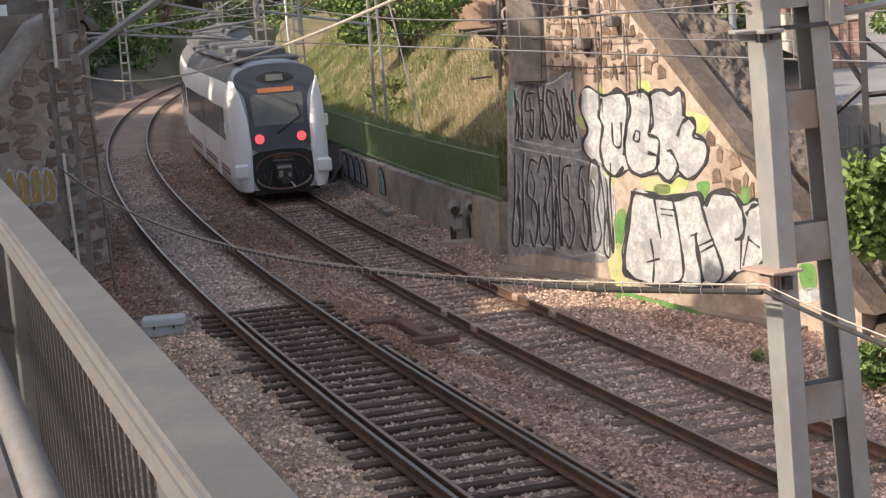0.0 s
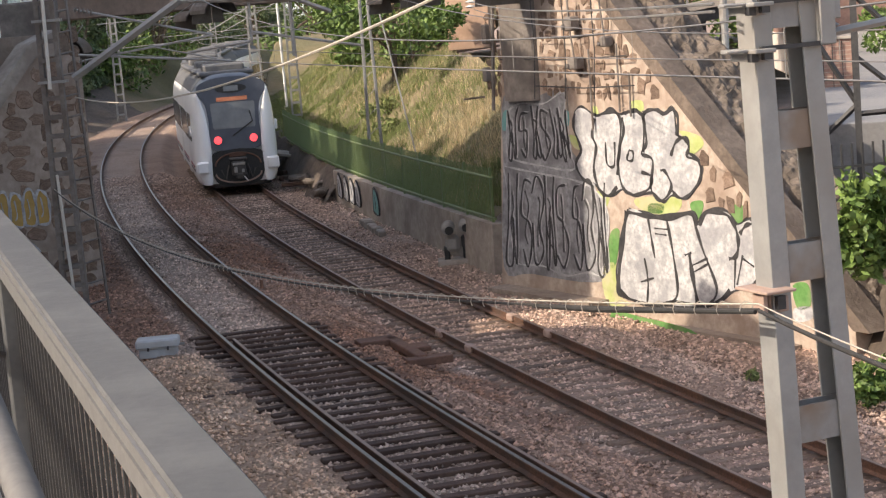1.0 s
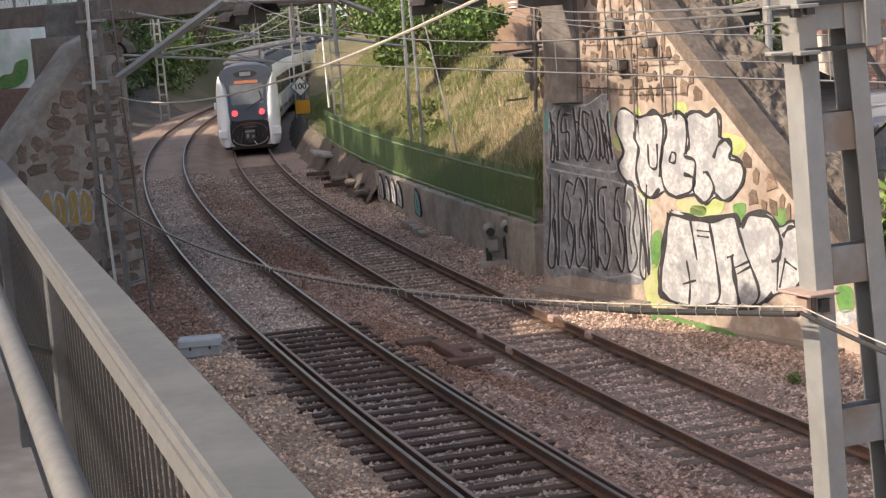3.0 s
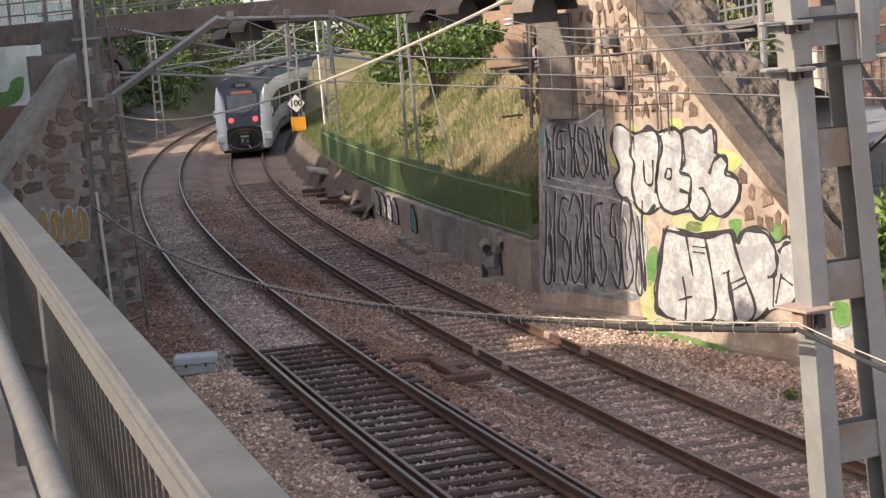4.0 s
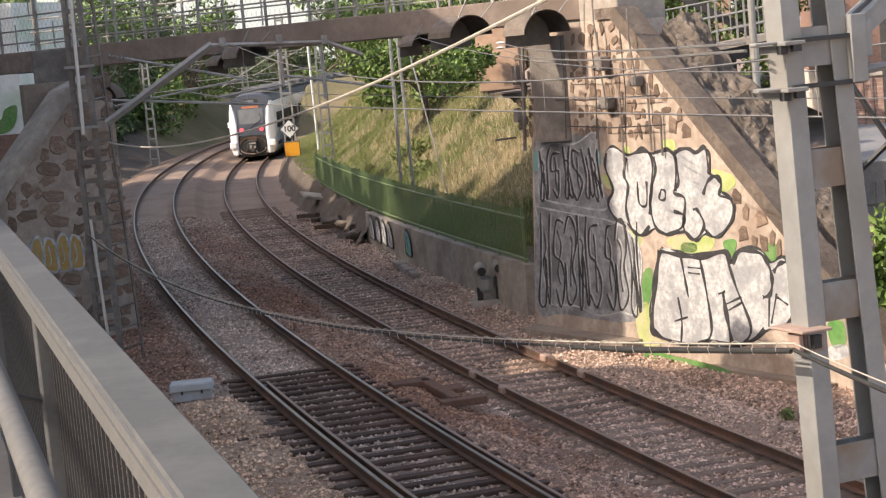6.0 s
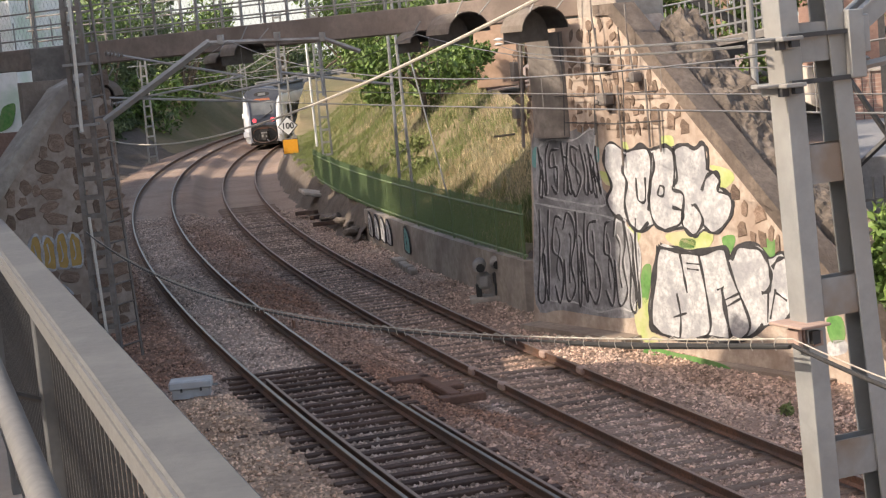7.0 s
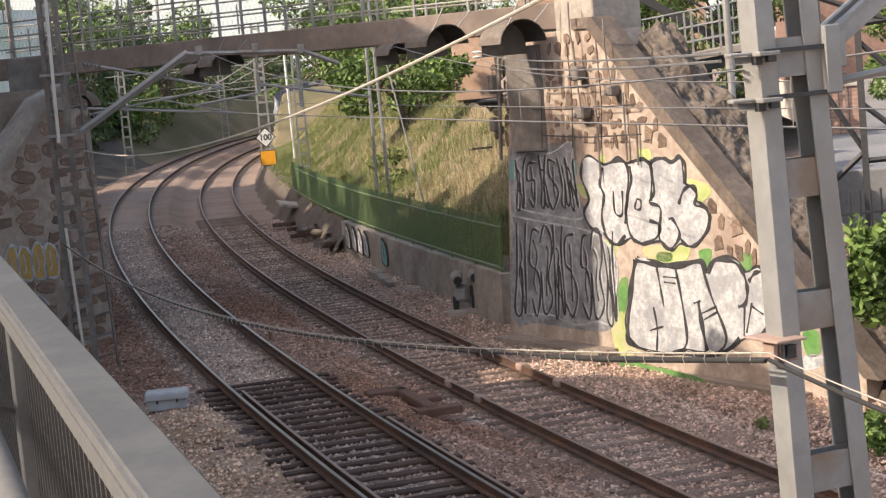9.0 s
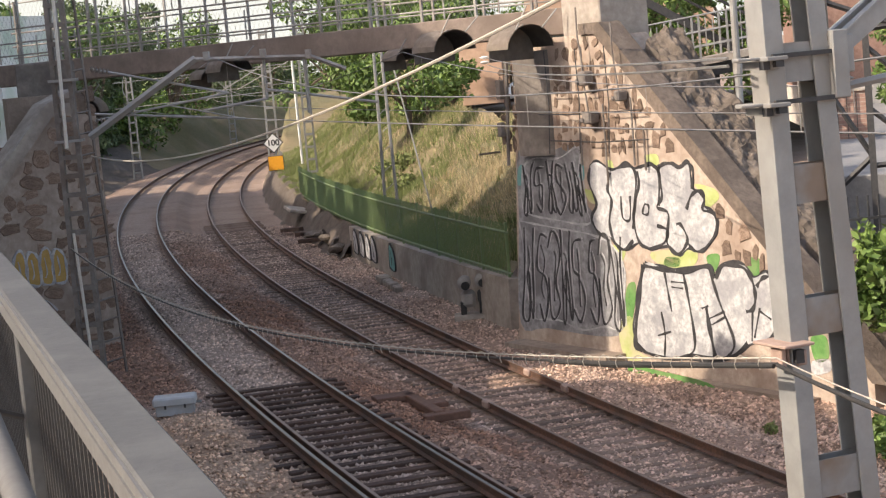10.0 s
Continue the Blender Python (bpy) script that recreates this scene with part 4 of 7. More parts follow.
def build_woods():
    rnd = random.Random(21)
    # dark wood behind the curve
    for i in range(17):
        s = 87 + 8.5 * i
        tree(*on(s, -13.5 - rnd.uniform(0, 3), 0.6), rnd.uniform(8.5, 11.5) if s < 150 else rnd.uniform(6.5, 8.0), rnd.uniform(3.2, 4.4), 5200, 100 + i, "leaf_dark", 0.2, "dense dark green tree at the wood's edge", "trees of the wood", 0.08)
    for i in range(9):
        s = 100 + 16 * i
        tree(*on(s, -20 - rnd.uniform(0, 5), 0.4), (rnd.uniform(12, 15) if s < 150 else rnd.uniform(7.0, 8.5)), 5.0, 4600, 140 + i, "leaf_dark", 0.26, "tall dark green tree deep in the wood", "trees of the wood", 0.15)
    for i in range(13):
        p = on(78 + 4.0 * i, -12.6 - rnd.uniform(0, 1.5))
        shrub(p.x, p.y, 0.5, 2.6, 2.6, 1.9, 3200, 300 + i, "leaf_dark", 0.17, "dense dark undergrowth below the trees", "undergrowth")
    for i in range(4):
        s, lat = rnd.uniform(17, 42), rnd.uniform(3.8, 8.0)
        p = on(s, lat)
        shrub(p.x, p.y, float(hill_z(s, lat)) - 0.1, rnd.uniform(0.3, 0.7), rnd.uniform(0.3, 0.7), rnd.uniform(0.2, 0.45), 420, 330 + i, "grass", 0.07, "small wild shrub among the grass", "wild_shrub")
    for x, y, z, r in ((0.6, 68.5, 5.3, 0.9), (-0.4, 67.0, 5.0, 1.1), (1.3, 69.5, 6.0, 0.5)):
        shrub(x, y, z - 0.6, r, 0.6, r, 520, int(400 + 10 * r), "leaf", 0.11, "leafy shrub before the orange plaster wall", "wild shrubs")
    # lit trees on the hillside
    for i, (s, lat, h, r) in enumerate(((44, 7.0, 4.8, 2.6), (53, 8.0, 6.0, 3.2), (62, 9.0, 7.0, 3.6), (76, 10.5, 8.0, 4.0), (92, 12.0, 9.0, 4.2), (110, 13.5, 9.0, 4.4), (128, 14.0, 10, 4.6), (146, 12.0, 10, 4.6))):
        p = on(s, lat)
        tree(p.x, p.y, float(hill_z(s, lat)), h, r, 6500, 170 + i, "leaf", 0.13 + 0.015 * i, "leafy green tree on the sunlit embankment", "trees on the embankment", 0.25)
    for i, (x, y, h) in enumerate(((-31, 138, 12.5), (-27, 146, 12.0), (-36, 142, 13.5), (-23.5, 160, 11.5))):
        tree(x, y, -0.5, h, 4.8, 5200, 240 + i, "leaf", 0.25, "sunlit green tree beyond the bridge", "trees beyond the bridge", 0.2)
    for i in range(10):
        if i in (2, 3):
            continue
        tree(-34 + 6.5 * i + rnd.uniform(-2, 2), 150 + rnd.uniform(-10, 50) + 4 * i, -0.5, rnd.uniform(10, 13.5), 5.0, 5200, 190 + i, "leaf", 0.27, "sunlit green tree beyond the bridge", "trees beyond the bridge", 0.2)



# ---- masts and overhead line ----
def lattice_mast(x, y, z0, h, w0, w1, turn, label, pitch=0.6, flange=0.07, mt="mast_grey", depth=0.16, batten=0.16):
    """Two channel legs joined by batten plates."""
    ob = empty("line_mast", label, "mast", "overhead line masts")
    m = Matrix.Translation((x, y, z0)) @ Matrix.Rotation(turn, 4, "Z")
    for sg in (-1, 1):
        bm = bmesh.new()
        a, b = w0 / 2, w1 / 2
        pts = [(-a, 0), (-a + flange, 0), (-b + flange, h), (-b, h)]
        if sg > 0:
            pts = [(-p, q) for p, q in pts][::-1]
        prism(bm, pts, m @ Matrix.Translation((0, depth / 2, 0)) @ Matrix.Rotation(math.pi / 2, 4, "X"), depth)
        part("leg", bm, mt, ob)
    zz = 0.25
    while zz < h - 0.1:
        wd = w0 + (w1 - w0) * zz / h - flange * 0.6
        for yy in (-depth / 2 - 0.006, depth / 2 + 0.006):
            part("batten", boxes(((0, yy, zz), (wd, 0.012, batten)), m=m), mt, ob)
        zz += pitch
    part("footing", boxes(((0, 0, 0.0), (w0 + 0.35, depth + 0.4, 0.3)), m=m, bevel=0.03), "concrete", ob)
    return ob, m


def insulator(bm, a, b, r=0.06, n=5):
    a, b = Vector(a), Vector(b)
    for i in range(n):
        p, q = a.lerp(b, (i + 0.15) / n), a.lerp(b, (i + 0.75) / n)
        tube(bm, [p, p.lerp(q, 0.5), q], [r * 0.4, r, r * 0.4], 8)
    return bm


def cantilever(ob, base, tip_low, tip_high, mt="galv"):
    base = Vector(base)
    up = base + Vector((0, 0, 1.15))
    part("insulator", insulator(bmesh.new(), base, base.lerp(Vector(tip_low), 0.14), 0.075), "concrete_dark", ob)
    part("insulator", insulator(bmesh.new(), up, up.lerp(Vector(tip_high), 0.14), 0.075), "concrete_dark", ob)
    part("bracket_tube", tubes([[base, tip_high], [up, tip_high], [base + Vector((0, 0, 0.15)), tip_low]], 0.03), mt, ob)
    part("registration_arm", tubes([[Vector(base).lerp(Vector(tip_high), 0.55), tip_low]], 0.018), mt, ob)


def build_left_mast():
    ob, m = lattice_mast(-8.24, 40.5, -0.3, 9.6, 0.58, 0.42, 0.0, "weathered steel lattice mast with battens beside the stone abutment", 0.42, 0.1, "mast_brown", 0.2, 0.1)
    # second face of the mast: a slimmer ladder
    rear = lambda z: Vector((-7.6 - 0.034 * z, 40.95, z))
    part("leg", tubes([[rear(-0.3), rear(8.5)]], 0.035, 4), "mast_brown", ob)
    for k in range(17):
        z = 0.3 + 0.47 * k
        part("lacing", tubes([[Vector((-7.97 - 0.012 * z, 40.55, z)), rear(z + 0.04)]], 0.022, 4), "mast_brown", ob)
    # raking strut and beam over the tracks
    bm = bmesh.new()
    for dy in (-0.09, 0.09):
        tube(bm, [(-7.75, 40.5 + dy, 5.4), (-5.25, 40.5 + dy, 6.92)], 0.08, 4)
    part("strut", bm, "galv", ob, "pale raking steel strut")
    bm = bmesh.new()
    for dy in (-0.09, 0.09):
        tube(bm, [(-5.3, 40.5 + dy, 6.9), (-2.7, 40.5 + dy, 6.74), (-1.95, 40.5 + dy, 6.4)], 0.05, 4)
    part("beam", bm, "mast_grey", ob)
    for x, z in ((-5.0, 6.95), (-3.75, 6.9), (-2.75, 6.8)):
        part("clamp", boxes(((x, 40.5, z), (0.12, 0.3, 0.2))), "mast_grey", ob)
    for z in (5.35, 6.7):
        part("clamp", boxes(((-8.22, 40.36, z), (0.62, 0.05, 0.06)), ((-8.22, 40.64, z), (0.62, 0.05, 0.06))), "galv", ob)
    part("cable_pipe", tubes([[(-8.2, 40.33, -0.2), (-8.33, 40.33, 3.3)]], 0.035), "wire_light", ob, "pale upright cable pipe")
    part("cable_pipe", tubes([[(-8.27, 40.34, 5.2), (-8.2, 40.34, 9.2)]], 0.04), "wire_light", ob, "pale upright cable pipe")
    cantilever(ob, (-7.6, 40.5, 5.75), (-4.3, 40.6, 5.5), (-4.6, 40.6, 6.1))
    # hanging bracket below the beam
    bm = tubes([[(-3.75, 40.5, 6.85), (-3.75, 40.5, 5.9)], [(-2.85, 40.5, 6.75), (-2.85, 40.5, 5.5)], [(-3.75, 40.5, 6.1), (-1.3, 40.6, 5.6)], [(-3.75, 40.5, 5.9), (-5.2, 40.6, 5.75)]], 0.035)
    part("drop_bracket", bm, "galv", ob)


def build_right_mast():
    """Big battened mast close to the walkway, on the camera's side of the line."""
    ob = empty("line_mast", "large galvanised steel mast of two channels with rusty batten plates", "mast", "overhead line masts")
    m = Matrix.Translation((1.932, 9.615, 0)) @ Matrix.Rotation(radians(24), 4, "Z")
    # near channel: web faces the walkway, flanges point inwards
    W, D = 0.485, 0.155
    z0, z1 = -0.4, 8.6
    left_x, right_x = (lambda z: -W / 2 - 0.0204 * (z - 4.79)), (lambda z: W / 2 - 0.056 * (z - 4.38))     # the legs lean and draw together
    for sg, leg in ((-1, left_x), (1, right_x)):
        prof = [(0, -D / 2), (-0.116, -D / 2), (-0.116, -D / 2 + 0.014), (-0.012, -D / 2 + 0.014), (-0.012, D / 2 - 0.014), (-0.116, D / 2 - 0.014), (-0.116, D / 2), (0, D / 2)]
        bm = bmesh.new()
        lo = [bm.verts.new(m @ Vector((leg(z0) + sg * u, v, z0))) for u, v in prof]
        hi = [bm.verts.new(m @ Vector((leg(z1) + sg * u, v, z1))) for u, v in prof]
        bm.faces.new(hi)
        bm.faces.new(lo[::-1])
        for i in range(8):
            bm.faces.new((lo[i], lo[(i + 1) % 8], hi[(i + 1) % 8], hi[i]))
        bmesh.ops.recalc_face_normals(bm, faces=bm.faces)
        bmesh.ops.bevel(bm, geom=[e for e in bm.edges if abs(e.verts[0].co.z - e.verts[1].co.z) > 1 and e.calc_face_angle(0) > 1.0], offset=0.004, segments=1, affect="EDGES")
        part("channel", bm, "galv", ob, "pale galvanised steel channel")
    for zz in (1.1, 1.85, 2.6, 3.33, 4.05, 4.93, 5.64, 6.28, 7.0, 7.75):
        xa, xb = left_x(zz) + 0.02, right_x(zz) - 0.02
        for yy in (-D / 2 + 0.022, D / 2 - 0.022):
            part("batten", boxes((((xa + xb) / 2, yy, zz), (xb - xa, 0.012, 0.205)), m=m), "galv_rust_dark", ob, "rust-stained batten plate, darkened for the shaded face")
    # clamps with short arms
    for z in (6.07, 6.31):
        bm = boxes(((-0.26, 0, z), (0.13, 0.33, 0.022)), ((-0.24, 0.02, z - 0.03), (0.06, 0.26, 0.05)), ((-0.36, -0.08, z + 0.005), (0.2, 0.04, 0.014)), m=m, bevel=0.004)
        part("clamp", bm, "galv", ob, "galvanised clamp")
        part("bolt", boxes(((-0.3, -0.1, z - 0.03), (0.04, 0.04, 0.05)), ((-0.24, -0.14, z - 0.02), (0.05, 0.03, 0.05)), m=m), "dark_metal", ob)
    bm = boxes(((-0.25, -0.02, 4.81), (0.19, 0.3, 0.016)), ((-0.22, -0.02, 4.75), (0.07, 0.07, 0.1)), ((-0.3, -0.04, 4.74), (0.03, 0.1, 0.1)), ((-0.19, -0.08, 4.73), (0.06, 0.04, 0.08)), m=m, bevel=0.004)
    part("cable_bracket", bm, "rust_wrap", ob, "rusty cable bracket")
    part("clamp", boxes(((-0.21, -0.06, 4.74), (0.05, 0.1, 0.07)), m=m), "dark_metal", ob)
    # dark straps between the channels
    for z in (6.08, 6.32):
        part("strap", boxes(((-0.03, -0.1, z), (0.44, 0.02, 0.024)), m=m), "dark_metal", ob)
    # box socket and raking strut
    part("socket", boxes(((0.17, -0.03, 6.25), (0.1, 0.18, 0.36)), ((0.24, -0.03, 6.3), (0.06, 0.14, 0.2)), m=m, bevel=0.006), "galv", ob)
    for dy in (-0.06, 0.06):
        bm = bmesh.new()
        a, b = m @ Vector((0.16, dy, 6.27)), m @ Vector((2.3, dy, 7.62))
        d = (b - a)
        mm = Matrix.Translation(a) @ d.to_track_quat("X", "Z").to_matrix().to_4x4()
        box(bm, (d.length / 2, 0, 0.03), (d.length, 0.02, 0.1), mm)
        box(bm, (d.length / 2, 0, 0.085), (d.length, 0.05, 0.012), mm)
        part("strut", bm, "galv", ob, "raking galvanised strut")
    part("cross_arm", tubes([[m @ Vector((0.2, -0.02, 6.12)), m @ Vector((1.6, 0.0, 6.25))]], 0.025), "galv", ob)
    part("insulator", insulator(bmesh.new(), m @ Vector((0.26, -0.02, 6.14)), m @ Vector((0.26, -0.02, 6.42)), 0.05), "galv", ob)
    part("footing", boxes(((0, 0, -0.4), (0.9, 0.8, 0.5)), m=m), "concrete", ob)


def build_far_masts():
    lattice_mast(-6.25, 87.4, 0.1, 8.6, 0.55, 0.4, 0.1, "slim grey lattice mast on the far side of the curve", 0.6, 0.09, "galv", 0.2, 0.1)
    bm = tubes([[(-6.68, 87.0, 2.0), (-6.72, 87.0, 7.6)]], 0.06, 8)
    tagged(part("cable_pipe", bm, "sign_white"), "thick pale upright cable conduit on the mast", "pipe")
    lattice_mast(-21.2, 126.6, -0.6, 7.6, 0.7, 0.45, 0.0, "grey lattice mast before the dark wood", 0.7, 0.1, "galv", 0.25, 0.12)
    lattice_mast(-9.6, 104.6, 0.0, 9.0, 0.75, 0.5, 0.0, "grey lattice mast behind the speed sign", 0.7, 0.1, "galv", 0.25, 0.12)
    lattice_mast(*on(150, 4.0, 0.0), 8.6, 0.7, 0.45, 0.0, "distant grey lattice mast", 0.7, 0.1, "galv", 0.25, 0.12)
    lattice_mast(*on(140, -7.6, -0.3), 8.6, 0.7, 0.45, 0.0, "distant grey lattice mast", 0.7, 0.1, "galv", 0.25, 0.12)
    # slender two-legged pole by the low wall
    ob = empty("slender_mast", "slender two-legged galvanised mast rising behind the low wall", "mast", "overhead line masts")
    for x0, x1 in ((-1.95, -1.62), (-1.5, -1.45)):
        part("leg", tubes([[(x0, 57.5, 0.0), (x1 - 0.2, 57.5, 8.8)]], 0.05), "galv", ob)
    for i in range(14):
        z = 0.6 + 0.6 * i
        part("lacing", tubes([[(-1.9, 57.5, z), (-1.52, 57.5, z + 0.3)]], 0.014), "galv", ob)
    part("stay", tubes([[(-0.3, 56.0, 0.9), (-1.3, 57.0, 6.5)]], 0.025), "galv", ob)


def line(name, label, pts, r, mt, seg=5, category="cable"):
    return tagged(part(name, tube(bmesh.new(), pts, r, seg), mt), label, category)


def build_wires():
    # thick pale cable swinging up from the left mast to the near mast's top
    line("suspension_cable", "thick pale sagging cable between two masts", sag((-7.75, 40.4, 4.98), (2.0, 8.0, 7.3), 0.6, 40), 0.014, "cable_tan", 6)
    # bundled cable with lashing loops
    a, b, c = Vector((-8.4, 40.2, 3.0)), Vector((1.62, 9.2, 4.785)), Vector((1.74, 4.5, 5.2))
    main = sag(a, b, 0.65, 60)
    ob = empty("bundled_cable", "dark bundled cable lashed with pale loops to a carrier wire", "cable")
    part("cable", tube(bmesh.new(), [p + Vector((0, 0, -0.03)) for p in main], [0.012 - 0.003 * (i / 60) ** 2 for i in range(61)], 6), "cable_dark", ob)
    part("carrier_wire", tube(bmesh.new(), main, 0.0055, 5), "cable_tan", ob)
    loop = None
    for i in range(35, 240, 2):
        t = i / 240
        p = a.lerp(b, t) - Vector((0, 0, 4 * 0.65 * t * (1 - t)))
        if loop is None:
            loop = part("lashing", tube(bmesh.new(), [Vector((0.035 * math.cos(k * math.tau / 8), 0.01, -0.03 + 0.045 * math.sin(k * math.tau / 8))) for k in range(6)], 0.0035, 3, False), "cable_tan", ob, "pale wire loop")
            loop.matrix_local = Matrix.Translation(p)
        else:
            o = new("lashing", loop.data)
            o.parent, o.matrix_local = ob, Matrix.Translation(p)
    for p0, p1, d in ((b, c, 0.03),):
        pts = sag(p0, p1, d, 20)
        part("cable", tube(bmesh.new(), [p + Vector((0, 0, -0.035)) for p in pts], 0.011, 6), "cable_dark", ob)
        part("carrier_wire", tube(bmesh.new(), pts, 0.004, 5), "cable_tan", ob)
    part("splice", tube(bmesh.new(), [main[54] + Vector((0, 0, -0.04)), main[56] + Vector((0, 0, -0.045)), main[60] + Vector((-0.02, 0, -0.04))], [0.011, 0.02, 0.012], 8), "rubber", ob)
    line("drop_tag", "small tag hanging from the bundled cable", [main[38] + Vector((0, 0, -0.06)), main[38] + Vector((0, 0, -0.16))], 0.02, "rust_plate", 4, "tag")
    # feeders from the near mast's clamps back along the line
    for z, far, d in ((6.33, (1.2, 41.0, 6.35), 0.1), (6.29, (1.2, 41.0, 6.2), 0.12)):
        line("feeder_wire", "thin grey feeder wire along the line", sag((1.52, 9.45, z), far, d, 40), 0.009, "wire", 5, "wire")
    # contact and catenary wires over both tracks
    for lat, z in ((0.0, 5.35), (LEFT, 5.6)):
        for k, (s0, s1) in enumerate(((-25, 11), (11, 58), (58, 105), (105, 150), (150, 200))):
            n = 24
            con = [on(s0 + (s1 - s0) * i / n, lat, z) for i in range(n + 1)]
            cat = [on(s0 + (s1 - s0) * i / n, lat, z + 1.3 - 0.95 * 4 * (i / n) * (1 - i / n)) for i in range(n + 1)]
            line("contact_wire", "thin contact wire above the rails", con, 0.009, "wire", 4, "wire")
            line("catenary_wire", "thin sagging catenary wire", cat, 0.009, "wire", 4, "wire")
            for i in range(3, n, 4):
                line("dropper_wire", "short dropper between catenary and contact wire", [con[i], cat[i]], 0.005, "wire", 3, "wire")
    # cross-span tubes on the far masts
    for s, lat in ((57, 3.4), (104, 4.0), (150, 4.0)):
        for z in (5.4, 6.6):
            line("bracket_arm", "steel bracket arm carrying the overhead line", [on(s, lat, z + 0.2), on(s, LEFT - 0.5, z)], 0.024, "galv", 6, "bracket arm")
        line("bracket_arm", "steel bracket arm carrying the overhead line", [on(s, lat, 7.4), on(s, -0.5, 5.4)], 0.03, "galv", 6, "bracket arm")
    # thin wires draped before the abutment
    for x in (2.6, 3.7, 4.7):
        p = WALL_M @ Vector((x, 6.4, 0.5))
        line("hanging_wire", "thin wire hanging before the wall", [p, p + Vector((0.02, 0, -1.2)), p + Vector((-0.05, 0, -2.2))], 0.012, "dark_metal", 4, "wire")


# ---- trackside things ----
def build_sign():
    ob = empty("speed_sign", "white diamond speed sign reading 100 above an orange square plate", "sign")
    x, y = -9.13, 99.5
    part("post", boxes(((x + 0.1, y + 0.06, 1.4), (0.09, 0.06, 3.0)), ((x + 0.38, y + 0.08, 1.0), (0.12, 0.06, 2.2))), "galv", ob)
    m = Matrix.Translation((x, y, 2.62)) @ Matrix.Rotation(math.pi / 2, 4, "X")
    for name, r, mt, d in (("border", 0.56, "black_paint", 0.02), ("plate", 0.49, "sign_white", 0.026)):
        part(name, prism(bmesh.new(), [(0, -r), (r, 0), (0, r), (-r, 0)], m, d), mt, ob)
    cu = bpy.data.curves.new("digits", "FONT")
    cu.body, cu.size, cu.align_x, cu.align_y, cu.extrude = "100", 0.46, "CENTER", "CENTER", 0.004
    cu.offset = 0.012
    tx = new("digits", cu)
    tx.data.materials.append(M["black_paint"])
    tx.parent, tx.matrix_local = ob, m @ Matrix.Translation((0, 0, 0.032))
    part("orange_plate", boxes(((x + 0.05, y, 1.5), (0.8, 0.03, 0.76))), "sign_orange", ob, "orange square plate")
    part("plate_frame", boxes(((x + 0.05, y + 0.02, 1.5), (0.86, 0.03, 0.82))), "dark_metal", ob)


def build_cabinet():
    ob = empty("trackside_cabinet", "small grey-blue steel switch cabinet beside the track", "cabinet")
    m = Matrix.Translation((-5.62, 35.0, -0.12)) @ Matrix.Rotation(0.08, 4, "Z")
    part("body", boxes(((0, 0, 0.24), (0.74, 0.42, 0.2)), m=m, bevel=0.015), "cabinet", ob)
    part("lid", boxes(((0, -0.02, 0.42), (0.84, 0.52, 0.17)), m=m, bevel=0.03), "cabinet", ob, "blue-grey hinged lid")
    for x in (-0.18, 0.2):
        part("latch", boxes(((x, -0.28, 0.33), (0.04, 0.03, 0.07)), m=m), "dark_metal", ob)
    for x in (-0.28, 0.28):
        part("foot", boxes(((x, 0, 0.07), (0.08, 0.36, 0.15)), m=m), "rust_plate", ob)
    part("handle", boxes(((0.47, -0.1, 0.36), (0.1, 0.04, 0.04)), m=m), "galv", ob)


def build_relay():
    ob = empty("track_motor", "dark weathered trackside device on a concrete foot", "device")
    x, y = 0.5, 45.9
    for dx, zz, r in ((-0.16, 0.44, 0.125), (0.14, 0.47, 0.12)):
        part("hood", tube(bmesh.new(), [(x + dx, y - 0.2, zz), (x + dx, y - 0.08, zz + 0.01), (x + dx + 0.02, y + 0.1, zz + 0.02), (x + dx + 0.02, y + 0.16, zz)], [r * 0.9, r, r * 0.85, r * 0.4], 12), "mast_grey", ob, "pale worn round lamp hood", True)
        part("lens", tube(bmesh.new(), [(x + dx + 0.02, y - 0.205, zz - 0.03), (x + dx + 0.02, y - 0.215, zz - 0.03)], r * 0.62, 10), "rubber", ob)
    part("body", boxes(((x - 0.1, y, 0.16), (0.26, 0.26, 0.3)), bevel=0.06), "mast_grey", ob)
    part("body", boxes(((x + 0.17, y + 0.02, 0.18), (0.22, 0.26, 0.32)), bevel=0.08), "train_under", ob)
    for dx, w in ((-0.2, 0.1), (0.16, 0.16)):
        part("foot", boxes(((x + dx, y, -0.03), (w, 0.2, 0.3)), bevel=0.02), "rubber", ob)
    part("base", boxes(((x, y, -0.17), (0.75, 0.5, 0.12)), bevel=0.02), "concrete", ob)
    foot = Matrix.Translation((x, y, -0.17))
    ob.matrix_world = foot @ Matrix.Scale(1.45, 4) @ foot.inverted()


